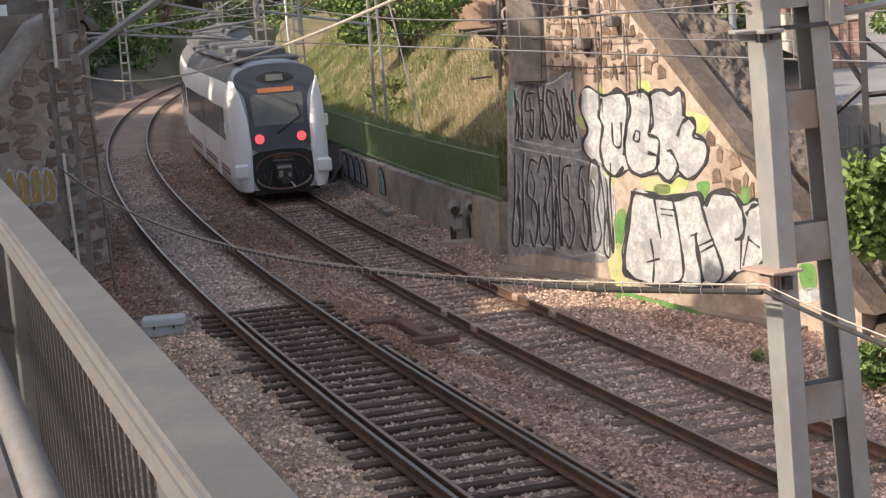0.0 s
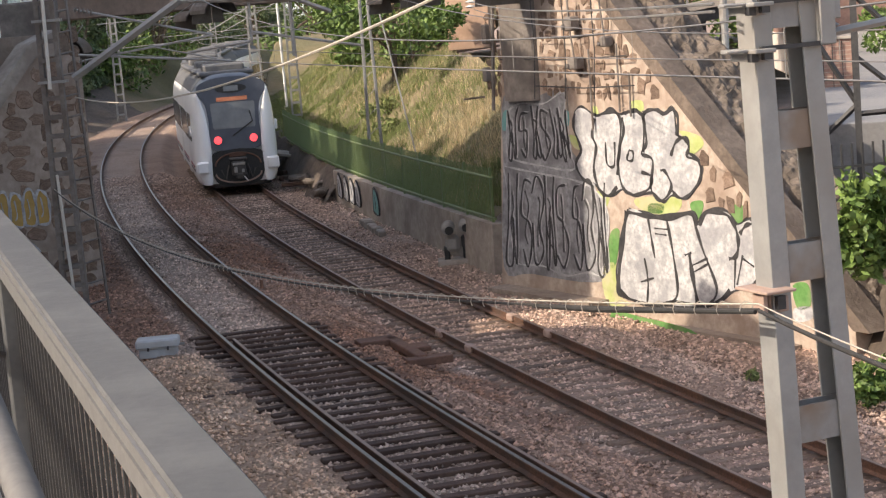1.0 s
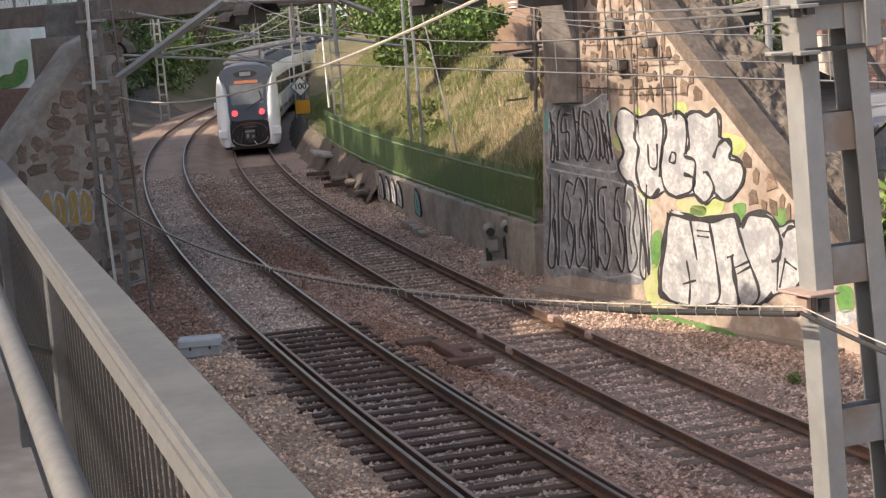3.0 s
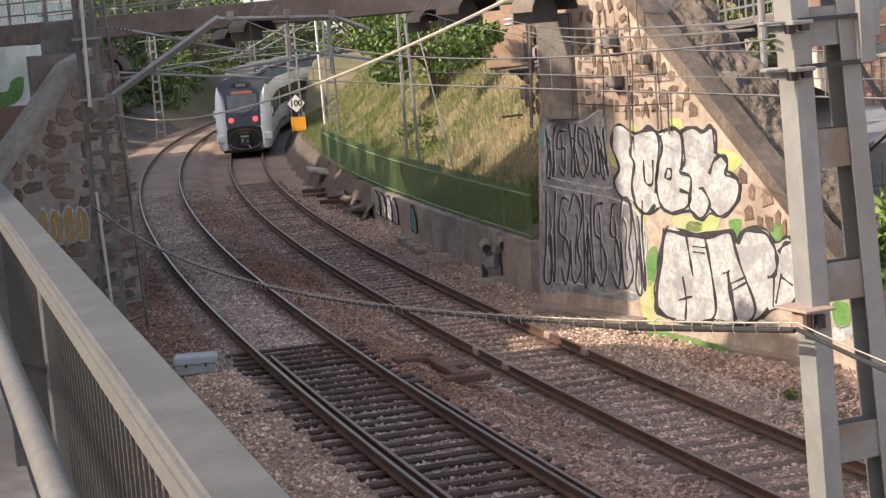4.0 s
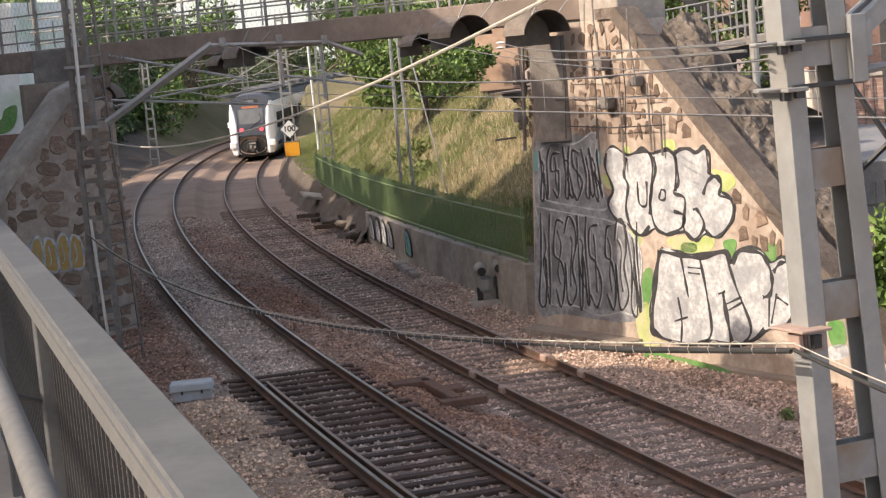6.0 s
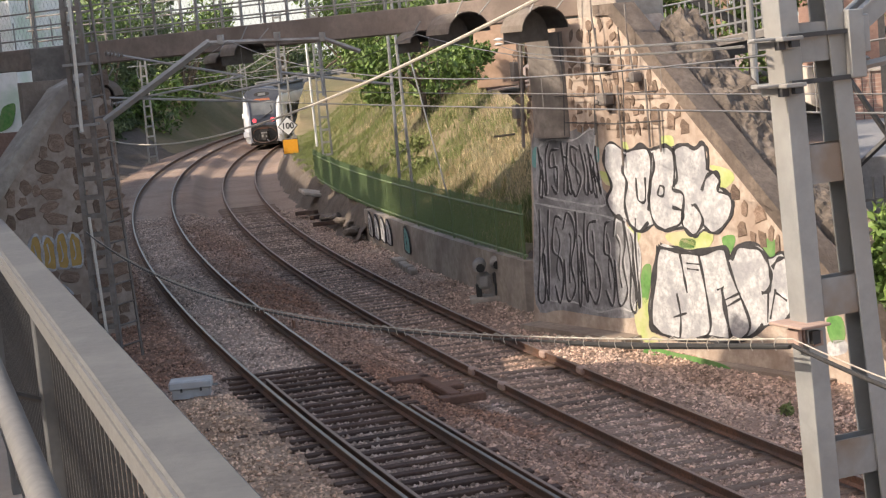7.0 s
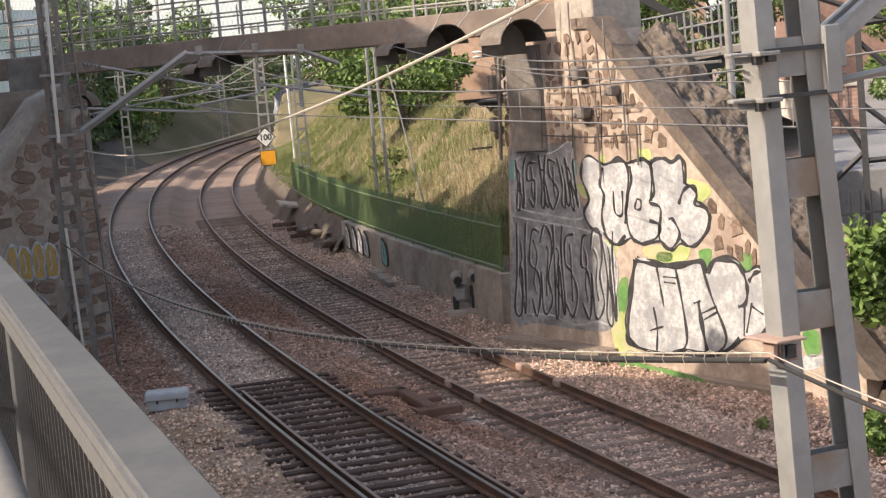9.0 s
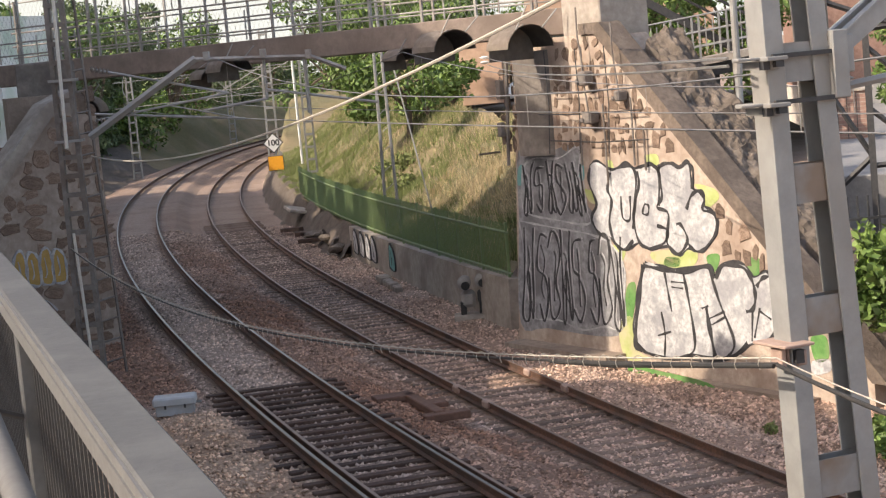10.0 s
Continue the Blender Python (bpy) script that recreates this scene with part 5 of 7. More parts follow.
def build_switch_plates():
    """Rusty rods and plates between the two tracks."""
    ob = empty("switch_rod", "rust-red steel rod and plates between the tracks", "switch rod")
    m = at(4.2, -2.1, 0.0)
    part("plate", boxes(((0.15, -1.1, 0.02), (0.85, 0.3, 0.14)), m=m, bevel=0.015), "rust_plate", ob)
    part("plate", boxes(((-0.25, 1.1, 0.06), (0.75, 0.5, 0.12)), m=m, bevel=0.015), "rust_plate", ob)
    part("rod", boxes(((0.05, 0.05, 0.05), (0.22, 2.2, 0.14)), m=m, bevel=0.02), "rust_plate", ob)
    part("plate", boxes(((0.3, 0.3, 0.0), (0.5, 0.5, 0.1)), m=m, bevel=0.02), "rust_plate", ob)
    # joint wraps on the rails of the right track
    for s, lat in ((5.9, -GAUGE / 2), (4.0, -GAUGE / 2), (6.6, GAUGE / 2), (4.4, GAUGE / 2)):
        o = tagged(part("rail_joint", boxes(((0, 0, -0.07), (0.17, 0.3, 0.15)), m=at(s, lat, 0.012), bevel=0.03), "rust_wrap"), "pinkish rusty joint sleeve around the rail", "rail joint", "rail joints")
    # planks beside the left track
    for i, (s, lat, w) in enumerate(((3.3, -5.95, 1.3), (2.3, -5.75, 1.0))):
        tagged(part("timber", boxes(((0, 0, 0), (w, 0.26, 0.16)), m=at(s, lat, 0.03), bevel=0.015), "sleeper_wood"), "dark weathered timber lying beside the rail", "timber", "loose timbers")


# ---- near railing and walkway ----
def build_railing():
    ob = empty("railing", "grey painted steel railing with thin bars and tubular handrail", "railing")
    p = Vector((-0.389, 2.2, 5.95))
    d = Vector((-0.2965, 0.955, 0.0)).normalized()
    n = Vector((d.y, -d.x, 0)).normalized()                     # away from the walkway
    m = Matrix(((n.x, d.x, 0, p.x), (n.y, d.y, 0, p.y), (0, d.z, 1, p.z), (0, 0, 0, 1)))
    bm = boxes(((0.044, 3, -0.034), (0.088, 12.0, 0.068)), m=m, bevel=0.004)
    part("top_rail", bm, "paint_grey", ob, "flat grey top rail")
    # side face of the top rail, painted lighter for the sun on it
    part("rail_edge", boxes(((-0.002, 3, -0.036), (0.008, 12.0, 0.06)), ((-0.005, 3, -0.028), (0.01, 12.0, 0.008)), m=m), "paint_pale", ob, "pale side of the rail, sunlight put into its colour")
    for y in (-2.55, -0.05, 2.45, 4.95, 7.45):
        part("post", boxes(((0.035, y, -0.55), (0.07, 0.09, 1.06)), m=m, bevel=0.004), "paint_grey", ob, "flat grey post")
    for i in range(104):
        y = -1.6 + 0.08 * i
        if i == 0:
            bar = part("bar", boxes(((0, 0, -0.5), (0.006, 0.014, 0.92))), "bar_grey", ob)
            bar.matrix_local = m @ Matrix.Translation((0.035, y, 0))
        else:
            o = new("bar", bar.data)
            o.parent, o.matrix_local = ob, m @ Matrix.Translation((0.035, y, 0))
    for z in (-0.98,):
        part("lower_rail", boxes(((0.035, 3, z), (0.035, 12.0, 0.035)), m=m), "dark_metal", ob)
    part("handrail", tube(bmesh.new(), [m @ Vector((-0.1, -2.5, -0.23)), m @ Vector((-0.1, 9, -0.23))], 0.03, 16), "paint_pale", ob, "round grey tubular handrail", True)
    for y in (-0.05, 2.45, 4.95):
        part("handrail_bracket", tubes([[m @ Vector((-0.1, y, -0.25)), m @ Vector((0.0, y, -0.29))]], 0.009), "dark_metal", ob)
    # walkway
    wk = bmesh.new()
    box(wk, (-1.75, 3, -1.18), (3.6, 14, 0.22), m)
    tagged(part("floor_walkway", wk, "concrete"), "grey concrete walkway behind the railing", "walkway", kind="structure")
    wk = bmesh.new()
    box(wk, (-1.9, 3, -3.8), (3.0, 13.6, 5.0), m)
    tagged(part("wall_walkway", wk, "concrete"), "plain concrete wall carrying the walkway", "wall", kind="structure")


# ---- surroundings ----
def build_right_side():
    """Yard, stair, buildings and fence beyond the right wing wall."""
    def rbox(name, c, size, mt, label, cat, rot=0.0, kind=""):
        return tagged(part(name, boxes(((0, 0, 0), size), m=Matrix.Translation(c) @ Matrix.Rotation(rot, 4, "Z"), bevel=0.02), mt), label, cat, kind=kind)
    rbox("road_terrace", (25.0, 58.0, 0.8), (24, 44, 4.6), "asphalt", "raised grey paved road beyond the wall", "road", -0.25, "structure")
    # stair with sloping landing
    ob = empty("metal_stair", "grey steel stair with sloping landing and bar railings", "stair")
    up = Matrix.Translation((0, 50.7, 0)) @ Matrix.Rotation(math.pi / 2, 4, "X")      # x across, y up, z towards the line
    part("landing", prism(bmesh.new(), [(5.6, 5.42), (8.9, 5.8), (8.9, 5.98), (5.6, 5.62)], up, 1.4), "concrete", ob, "pale concrete landing edge")
    part("soffit", prism(bmesh.new(), [(6.6, 5.2), (8.9, 5.45), (8.9, 5.78), (6.6, 5.5)], up, 1.2), "dark_metal", ob)
    for x in (7.72, 9.1):
        part("column", boxes(((x, 50.2, 4.2), (0.18, 0.18, 2.5))), "dark_metal", ob)
    floor_z = lambda x: 5.62 + 0.109 * (x - 5.6)
    for y in (49.34, 50.66):
        for k in range(9):
            x = 5.7 + 0.38 * k
            tall = k % 2 == 0
            part("post" if tall else "baluster", boxes(((x, y, floor_z(x) + 0.58), ((0.055, 0.055, 1.16) if tall else (0.025, 0.025, 1.0)))), "galv", ob)
        for z in (0.32, 0.72, 1.16):
            part("handrail", tubes([[(5.6, y, floor_z(5.6) + z), (8.9, y, floor_z(8.9) + z)]], 0.024), "galv", ob)
    for y, dx in ((51.0, 0.0), (51.9, 0.1)):
        part("stringer", prism(bmesh.new(), [(4.6 + dx, 8.25), (4.6 + dx, 8.5), (9.4 + dx, 5.5), (9.4 + dx, 5.25)], Matrix.Translation((0, y, 0)) @ Matrix.Rotation(math.pi / 2, 4, "X"), 0.08), "dark_metal", ob, "dark sloping stringer")
        for z in (0.55, 1.05):
            part("handrail", tubes([[(4.6 + dx, y, 8.5 + z), (9.4 + dx, y, 5.5 + z)]], 0.025), "dark_metal", ob)
    for k in range(14):
        part("tread", boxes(((4.8 + 0.33 * k, 51.5, 8.3 - 0.206 * k), (0.3, 0.9, 0.04))), "mast_brown", ob)
    # brick wall and notice below the landing
    ws = empty("brick_hut", "small orange brick hut below the stair landing", "hut")
    part("wall", boxes(((6.9, 53.4, 4.2), (1.5, 1.2, 2.6)), bevel=0.01), "brick", ws)
    for k in range(16):
        part("joint", boxes(((6.9, 52.797, 3.1 + 0.15 * k), (1.48, 0.006, 0.018))), "mortar", ws)
    part("notice", boxes(((7.52, 52.77, 5.05), (0.2, 0.03, 0.6))), "sign_yellow", ws, "yellow notice plate")
    # brick kiosk by the road
    kb = empty("brick_kiosk", "small red brick kiosk with pale cap beside the road", "kiosk")
    mk = Matrix.Translation((11.9, 52.4, 3.05)) @ Matrix.Rotation(-0.25, 4, "Z")
    part("wall", boxes(((0, 0, 0.7), (1.1, 0.9, 1.4)), m=mk, bevel=0.01), "brick", kb)
    part("cap", boxes(((0, 0, 1.44), (1.25, 1.05, 0.08)), m=mk, bevel=0.01), "concrete", kb)
    for k in range(11):
        part("joint", boxes(((0, -0.452, 0.12 + 0.12 * k), (1.08, 0.006, 0.016)), m=mk), "mortar", kb)
    for k in range(4):
        part("bar", boxes(((-0.4 + 0.27 * k, -0.5, 0.7), (0.02, 0.02, 1.3)), m=mk), "dark_metal", kb)
    # gantry of dark beams
    ob = empty("steel_gantry", "dark steel frame with diagonal braces beside the road", "gantry")
    m = Matrix.Translation((9.1, 38.0, 0)) @ Matrix.Rotation(-0.25, 4, "Z")
    for x in (-0.9, -0.1, 1.2):
        part("column", boxes(((x, 0, 4.0), (0.14, 0.14, 7.0)), m=m), "dark_metal", ob)
    for a, b in (((-0.9, 6.2), (1.2, 6.35)), ((-0.9, 5.0), (-0.1, 3.6)), ((-0.1, 3.6), (-0.9, 2.9)), ((-0.9, 6.9), (1.2, 6.0)), ((-0.1, 5.9), (1.2, 4.6)), ((-0.1, 3.4), (1.2, 3.45)), ((-0.1, 4.6), (1.2, 3.45)), ((-0.9, 7.3), (1.2, 7.4))):
        part("brace", tubes([[m @ Vector((a[0], 0, a[1])), m @ Vector((b[0], 0, b[1]))]], 0.06, 4), "dark_metal", ob)
    # brick building behind the road
    bl = empty("brick_building", "red brick building with pale plastered base", "building")
    mb = Matrix.Translation((23.6, 76.0, 3.4)) @ Matrix.Rotation(-0.1, 4, "Z")
    part("wall", boxes(((0, 0, 2.6), (17, 8, 7.0)), m=mb), "brick", bl)
    part("base", boxes(((0, -0.05, -0.3), (17.1, 8.1, 1.6)), m=mb), "plaster_pale", bl)
    part("roof", boxes(((0, 0, 6.25), (17.6, 8.6, 0.3)), m=mb), "concrete", bl)
    tree(8.6, 72.0, 3.0, 7.5, 2.6, 5200, 231, "leaf", 0.15, "leafy green tree behind the stair", "trees by the road", 0.2)
    tree(12.2, 74.0, 3.0, 7.0, 2.8, 5200, 233, "leaf", 0.15, "leafy green tree behind the stair", "trees by the road", 0.2)
    tree(15.4, 58.0, 3.0, 4.2, 1.5, 4200, 232, "leaf", 0.1, "small leafy tree at the road's edge", "trees by the road", 0.15)
    bl = empty("white_building", "pale plastered building behind the road", "building")
    mb = Matrix.Translation((9.5, 92.0, 3.4)) @ Matrix.Rotation(-0.1, 4, "Z")
    part("wall", boxes(((0, 0, 3.0), (9, 8, 7.5)), m=mb), "plaster_orange", bl)
    part("roof", boxes(((0, 0, 6.9), (9.6, 8.6, 0.3)), m=mb), "concrete", bl)
    for i in range(4):
        part("window", boxes(((-3 + 2 * i, -4.02, 3.4), (1.0, 0.08, 1.4)), m=mb), "train_window", bl)
    # orange wall on top of the embankment
    rbox("wall_orange", (1.85, 70.5, 5.8), (1.65, 0.4, 2.6), "plaster_orange", "weathered orange plaster wall on the embankment", "wall", -0.2, "structure")
    lp = empty("yard_pole", "pale upright steel pole on the road terrace", "pole")
    part("shaft", tubes([[(8.13, 49.0, 2.8), (8.13, 49.0, 9.2)]], 0.1, 10), "galv", lp)
    part("collar", tubes([[(8.13, 49.0, 5.3), (8.13, 49.0, 5.7)]], 0.13, 10), "mast_grey", lp)
    # bar fence and shrubs near the mast
    fe = empty("bar_fence", "dark iron bar fence above the bank", "fence")
    m = Matrix.Translation((6.9, 33.0, 2.1)) @ Matrix.Rotation(0.12, 4, "Z")
    for i in range(16):
        part("bar", boxes(((0.2 * i, 0, 0.55), (0.035, 0.035, 1.25)), m=m), "dark_metal", fe)
    for z in (0.15, 0.75):
        part("rail", boxes(((1.5, 0, z), (3.2, 0.04, 0.05)), m=m), "dark_metal", fe)
    bank = bmesh.new()
    prism(bank, [(0, -0.6), (14, -0.6), (14, 2.2), (1.6, 2.2)], Matrix.Translation((7.3, 33.6, 0)) @ Matrix.Rotation(0.1, 4, "Z") @ Matrix.Rotation(math.pi / 2, 4, "X"), 3.0)
    tagged(part("ground_bank", bank, "earth"), "brown earth bank beyond the wing wall", "bank", kind="structure")
    shrub(7.35, 30.9, 1.1, 0.75, 0.7, 1.05, 2600, 41)
    shrub(8.6, 31.5, 1.2, 1.0, 0.8, 1.2, 2600, 42)
    shrub(6.6, 28.0, -0.4, 0.6, 0.5, 0.4, 900, 43, "leaf", 0.08, "low green weeds at the foot of the bank")
    shrub(5.2, 30.6, -0.45, 0.16, 0.14, 0.12, 160, 44, "grass", 0.045, "low green weeds at the foot of the bank")


def build_left_side():
    bl = empty("white_house", "white house with red brick base beyond the bridge", "house")
    mb = Matrix.Translation((-28.6, 97.5, 0)) @ Matrix.Rotation(-0.3, 4, "Z")
    part("wall", boxes(((0, 0, 5.1), (16, 6, 10.8)), m=mb), "plaster_white", bl)
    part("base", boxes(((0, -0.1, 1.4), (16.2, 6, 5.0)), m=mb), "brick", bl, "red brick base")
    part("painted_patch", prism(bmesh.new(), blob([(5.6, 4.0), (6.6, 3.95), (7.4, 4.3), (7.7, 5.3), (7.0, 5.2), (6.7, 4.7), (6.1, 4.6)], 5), mb @ Matrix.Translation((0, -3.02, 0)) @ Matrix.Rotation(math.pi / 2, 4, "X"), 0.02), "green_paint", bl, "green painted patch")
    tagged(part("backdrop_sky", boxes(((0, 1500, 150), (2600, 2, 500))), "sky_backdrop"), "pale hazy sky behind the trees", "sky", kind="structure")
    # tall plain blocks added outside the view only to lay shade over the line
    tagged(part("shade_block_far", boxes(((-19.5, 39.2, 8.7), (10, 15.5, 19.3))), "plaster_pale"), "plain pale block added out of view to shade the line", "wall", kind="structure")
    for name, s0, s1, top, off in (("shade_block_mid", 19, 37, 12.2, -16.0), ("shade_block_long", 37, 69, 17.4, -22.0)):
        bm = bmesh.new()
        for j in range(9):
            q = s0 + (s1 - s0) * j / 9
            box(bm, (off, (s1 - s0) / 18, top / 2 - 1), (4.0, (s1 - s0) / 9 + 0.1, top + 2), at(q, 0, 0))
        tagged(part(name, bm, "plaster_pale"), "plain pale block added out of view to shade the line", "wall", kind="structure")
    # unseen trees added to break up the edge of the blocks' shade
    for i, (s, h) in enumerate(((14, 16.5), (19.5, 17.0), (25, 16.2), (31, 17.2), (37.5, 16.4), (44, 16.8))):
        tree(*on(s, -16.6, -0.4), h, 3.4, 5200, 220 + i, "leaf_dark", 0.3, "tall leafy tree standing behind the wall", "trees behind the wall", 0.6)
    # two lower added blocks, also unseen, that trim the sun patches
    tagged(part("shade_block_low", boxes(((-11.9, 31.9, 3.55), (5.2, 3.8, 7.9))), "plaster_pale"), "plain pale block added out of view to shade the line", "wall", kind="structure")
    tagged(part("shade_block_near", boxes(((-11.5, 15.5, 5.25), (6, 29, 12.1))), "plaster_pale"), "plain pale block added out of view to shade the line", "wall", kind="structure")


# ---- train ----
def section(w, top, z0, n=9):
    """Half outline, from the skirt up to the roof's middle."""
    pts = [(w * 0.94, z0), (w, z0 + 0.35), (w, 1.2), (w, 2.7)]
    for i in range(1, n):
        a = i / (n - 1) * math.pi / 2
        pts.append((w * math.cos(a) ** 0.62, 2.7 + (top - 2.7) * math.sin(a) ** 0.9))
    return pts


def car_body(L, tail):
    rows = [(0.0, 1.36, 4.08), (0.25, 1.42, 4.16), (0.7, 1.45, 4.22), (1.4, 1.47, 4.26), (2.3, 1.47, 4.26), (L - 0.3, 1.47, 4.26), (L, 1.42, 4.2)] if tail else [(0.0, 1.42, 4.2), (0.3, 1.47, 4.26), (L - 0.3, 1.47, 4.26), (L, 1.42, 4.2)]
    bm = bmesh.new()
    rings = []
    for y, w, top in rows:
        half = section(w, top, 0.48)
        full = [(x, z) for x, z in half] + [(-x, z) for x, z in half[::-1][1:]]
        lean = (lambda z: 0.5 * max(0, z - 1.65) / 2.6 * max(0, 1 - y / 1.4)) if tail else (lambda z: 0)
        rings.append([bm.verts.new((x, y + lean(z), z)) for x, z in full])
    k = len(rings[0])
    for a, b in zip(rings, rings[1:]):
        for i in range(k):
            bm.faces.new((a[i], a[(i + 1) % k], b[(i + 1) % k], b[i]))
    bm.faces.new(rings[0])
    bm.faces.new(rings[-1][::-1])
    bmesh.ops.recalc_face_normals(bm, faces=bm.faces)
    return bm


def blob(pts, n=6):
    """A closed rounded outline through pts."""
    out = []
    k = len(pts)
    for i in range(k):
        p0, p1, p2, p3 = (Vector(pts[(i + j - 1) % k]) for j in range(4))
        for j in range(n):
            t = j / n
            out.append(tuple(0.5 * (2 * p1 + (p2 - p0) * t + (2 * p0 - 5 * p1 + 4 * p2 - p3) * t * t + (3 * p1 - p0 - 3 * p2 + p3) * t ** 3)))
    return out


def build_car(L, tail, label):
    car = empty("train_car", label, "train car", "cars of the train")
    b = part("body", car_body(L, tail), "train_white", car, "glossy white body shell", True)
    b.data.materials.append(M["train_grey"])
    b.data.materials.append(M["train_roof"])
    for f in b.data.polygons:
        if f.center.z > 3.6:
            f.material_index = 1 if tail and f.center.y < 2.2 else 2
    for sg in (-1, 1):
        side = Matrix(((0, 0, sg, sg * 1.475), (1, 0, 0, 0), (0, 1, 0, 0), (0, 0, 0, 1)))
        part("window_band", prism(bmesh.new(), [(2.2 if tail else 0.4, 1.9), (L - 0.4, 1.9), (L - 0.4, 2.88), (2.2 if tail else 0.4, 2.88)], side, 0.012), "train_window", car, "dark grey window band")
        part("stripe", prism(bmesh.new(), [(1.6 if tail else 0.2, 0.98), (L - 0.2, 0.98), (L - 0.2, 1.06), (1.6 if tail else 0.2, 1.06)], side, 0.008), "train_red", car, "dark red stripe")
        part("stripe", prism(bmesh.new(), [(1.6 if tail else 0.2, 0.86), (L - 0.2, 0.86), (L - 0.2, 0.94), (1.6 if tail else 0.2, 0.94)], side, 0.008), "train_grey", car, "grey stripe")
        for y in ((4.6, 11.2) if L > 15 else (4.0, 9.0)):
            d = part("door", prism(bmesh.new(), [(y, 0.62), (y + 1.4, 0.62), (y + 1.4, 2.9), (y, 2.9)], side, 0.018), "train_white", car, "white passenger door")
            part("door_window", prism(bmesh.new(), [(y + 0.03, 1.9), (y + 1.37, 1.9), (y + 1.37, 2.87), (y + 0.03, 2.87)], side @ Matrix.Translation((0, 0, 0.02)), 0.006), "train_window", d)
    # roof with equipment
    part("roof", boxes(((0, L / 2 + 0.6, 4.24), (2.0, L - 2.4, 0.16)), bevel=0.05), "train_roof", car, "dirty grey roof")
    for i in range(3):
        part("roof_unit", boxes(((0, 4.2 + i * (L - 8) / 2, 4.4), (1.5, 2.2, 0.3)), bevel=0.06), "train_roof", car)
    part("underframe", boxes(((0, L / 2 + 0.4, 0.5), (2.5, L - 1.6, 0.5)), bevel=0.03), "train_under", car)
    for y in ((3.2, L - 2.6)):
        bg = part("bogie", boxes(((0, y, 0.42), (2.2, 2.9, 0.34)), bevel=0.05), "train_under", car)
        for dy in (-1.0, 1.0):
            for x in (-0.86, 0.86):
                part("wheel", tube(bmesh.new(), [(x - 0.06, y + dy, 0.43), (x + 0.06, y + dy, 0.43)], 0.42, 18), "train_under", bg)
    if not tail:
        return car
    # tail end: dark mask, windscreen, display, lamps, coupler
    lean = math.atan2(0.5, 2.6)
    fm = Matrix.Translation((0, -0.03, 1.65)) @ Matrix.Rotation(math.pi / 2 - lean, 4, "X")     # x across, y up the slope, z out
    mask = blob([(-0.88, 0.04), (0, 0.0), (0.88, 0.04), (0.9, 0.9), (0.98, 1.6), (1.22, 2.02), (1.14, 2.32), (0.55, 2.52), (-0.55, 2.52), (-1.14, 2.32), (-1.22, 2.02), (-0.98, 1.6), (-0.9, 0.9)], 4)
    part("mask", prism(bmesh.new(), mask, fm, 0.06), "train_grey", car, "dark grey end mask")
    part("windscreen", prism(bmesh.new(), [(-0.72, 0.72), (0.72, 0.72), (0.76, 0.78), (0.8, 1.58), (0.76, 1.64), (-0.76, 1.64), (-0.8, 1.58), (-0.76, 0.78)], fm @ Matrix.Translation((0, 0, 0.06)), 0.012), "windscreen", car, "windscreen with the sky's reflection put into its grey")
    part("display", prism(bmesh.new(), [(-0.55, 1.69), (0.55, 1.69), (0.55, 1.83), (-0.55, 1.83)], fm @ Matrix.Translation((0, 0, 0.06)), 0.012), "display", car, "dim orange destination display")
    hl = part("top_lamp", prism(bmesh.new(), blob([(-0.5, 2.05), (0, 1.96), (0.5, 2.05), (0.5, 2.2), (0, 2.3), (-0.5, 2.2)], 4), fm @ Matrix.Translation((0, 0, 0.06)), 0.015), "rubber", car)
    part("lamp_glass", prism(bmesh.new(), [(-0.26, 2.03), (0.26, 2.03), (0.26, 2.22), (-0.26, 2.22)], fm @ Matrix.Translation((0, 0, 0.075)), 0.012), "windscreen", hl)
    part("wiper", tubes([[fm @ Vector((-0.1, 0.45, 0.1)), fm @ Vector((0.66, 0.92, 0.1)), fm @ Vector((0.58, 1.3, 0.1))]], 0.024, 5), "rubber", car)
    for x in (-0.64, 0.64):
        lp = part("lamp_housing", tube(bmesh.new(), [fm @ Vector((x, 0.33, 0.03)), fm @ Vector((x, 0.33, 0.09))], 0.17, 14), "train_grey", car)
        part("tail_lamp", tube(bmesh.new(), [fm @ Vector((x, 0.33, 0.08)), fm @ Vector((x, 0.33, 0.115))], 0.14, 14), "lamp_red", lp, "glowing red tail lamp")
    # white side pillars
    for sg in (-1, 1):
        bm = bmesh.new()
        prev = None
        for z, xi, xo in ((0.46, 1.0, 1.3), (0.5, 0.96, 1.38), (0.7, 0.93, 1.45), (1.1, 0.93, 1.49), (1.7, 0.9, 1.505), (2.3, 0.93, 1.5), (2.8, 0.99, 1.48), (3.2, 1.08, 1.44), (3.5, 1.18, 1.38), (3.7, 1.26, 1.32)):
            yf = 0.5 * max(0, z - 1.65) / 2.6
            ring = []
            for k in range(9):
                q = k / 8 * math.pi / 2
                ring.append(bm.verts.new((sg * (xi + (xo - xi) * math.sin(q) ** 0.75), yf - 0.13 + 1.1 * (1 - math.cos(q) ** 0.6), z)))
            ring = [bm.verts.new((sg * xi, yf + 0.25, z))] + ring + [bm.verts.new((sg * (xo - 0.12), yf + 1.3, z))]
            if prev:
                for k in range(len(ring) - 1):
                    bm.faces.new((prev[k], prev[k + 1], ring[k + 1], ring[k]))
            else:
                bm.faces.new(ring)
            prev = ring
        bm.faces.new(prev)
        bmesh.ops.recalc_face_normals(bm, faces=bm.faces)
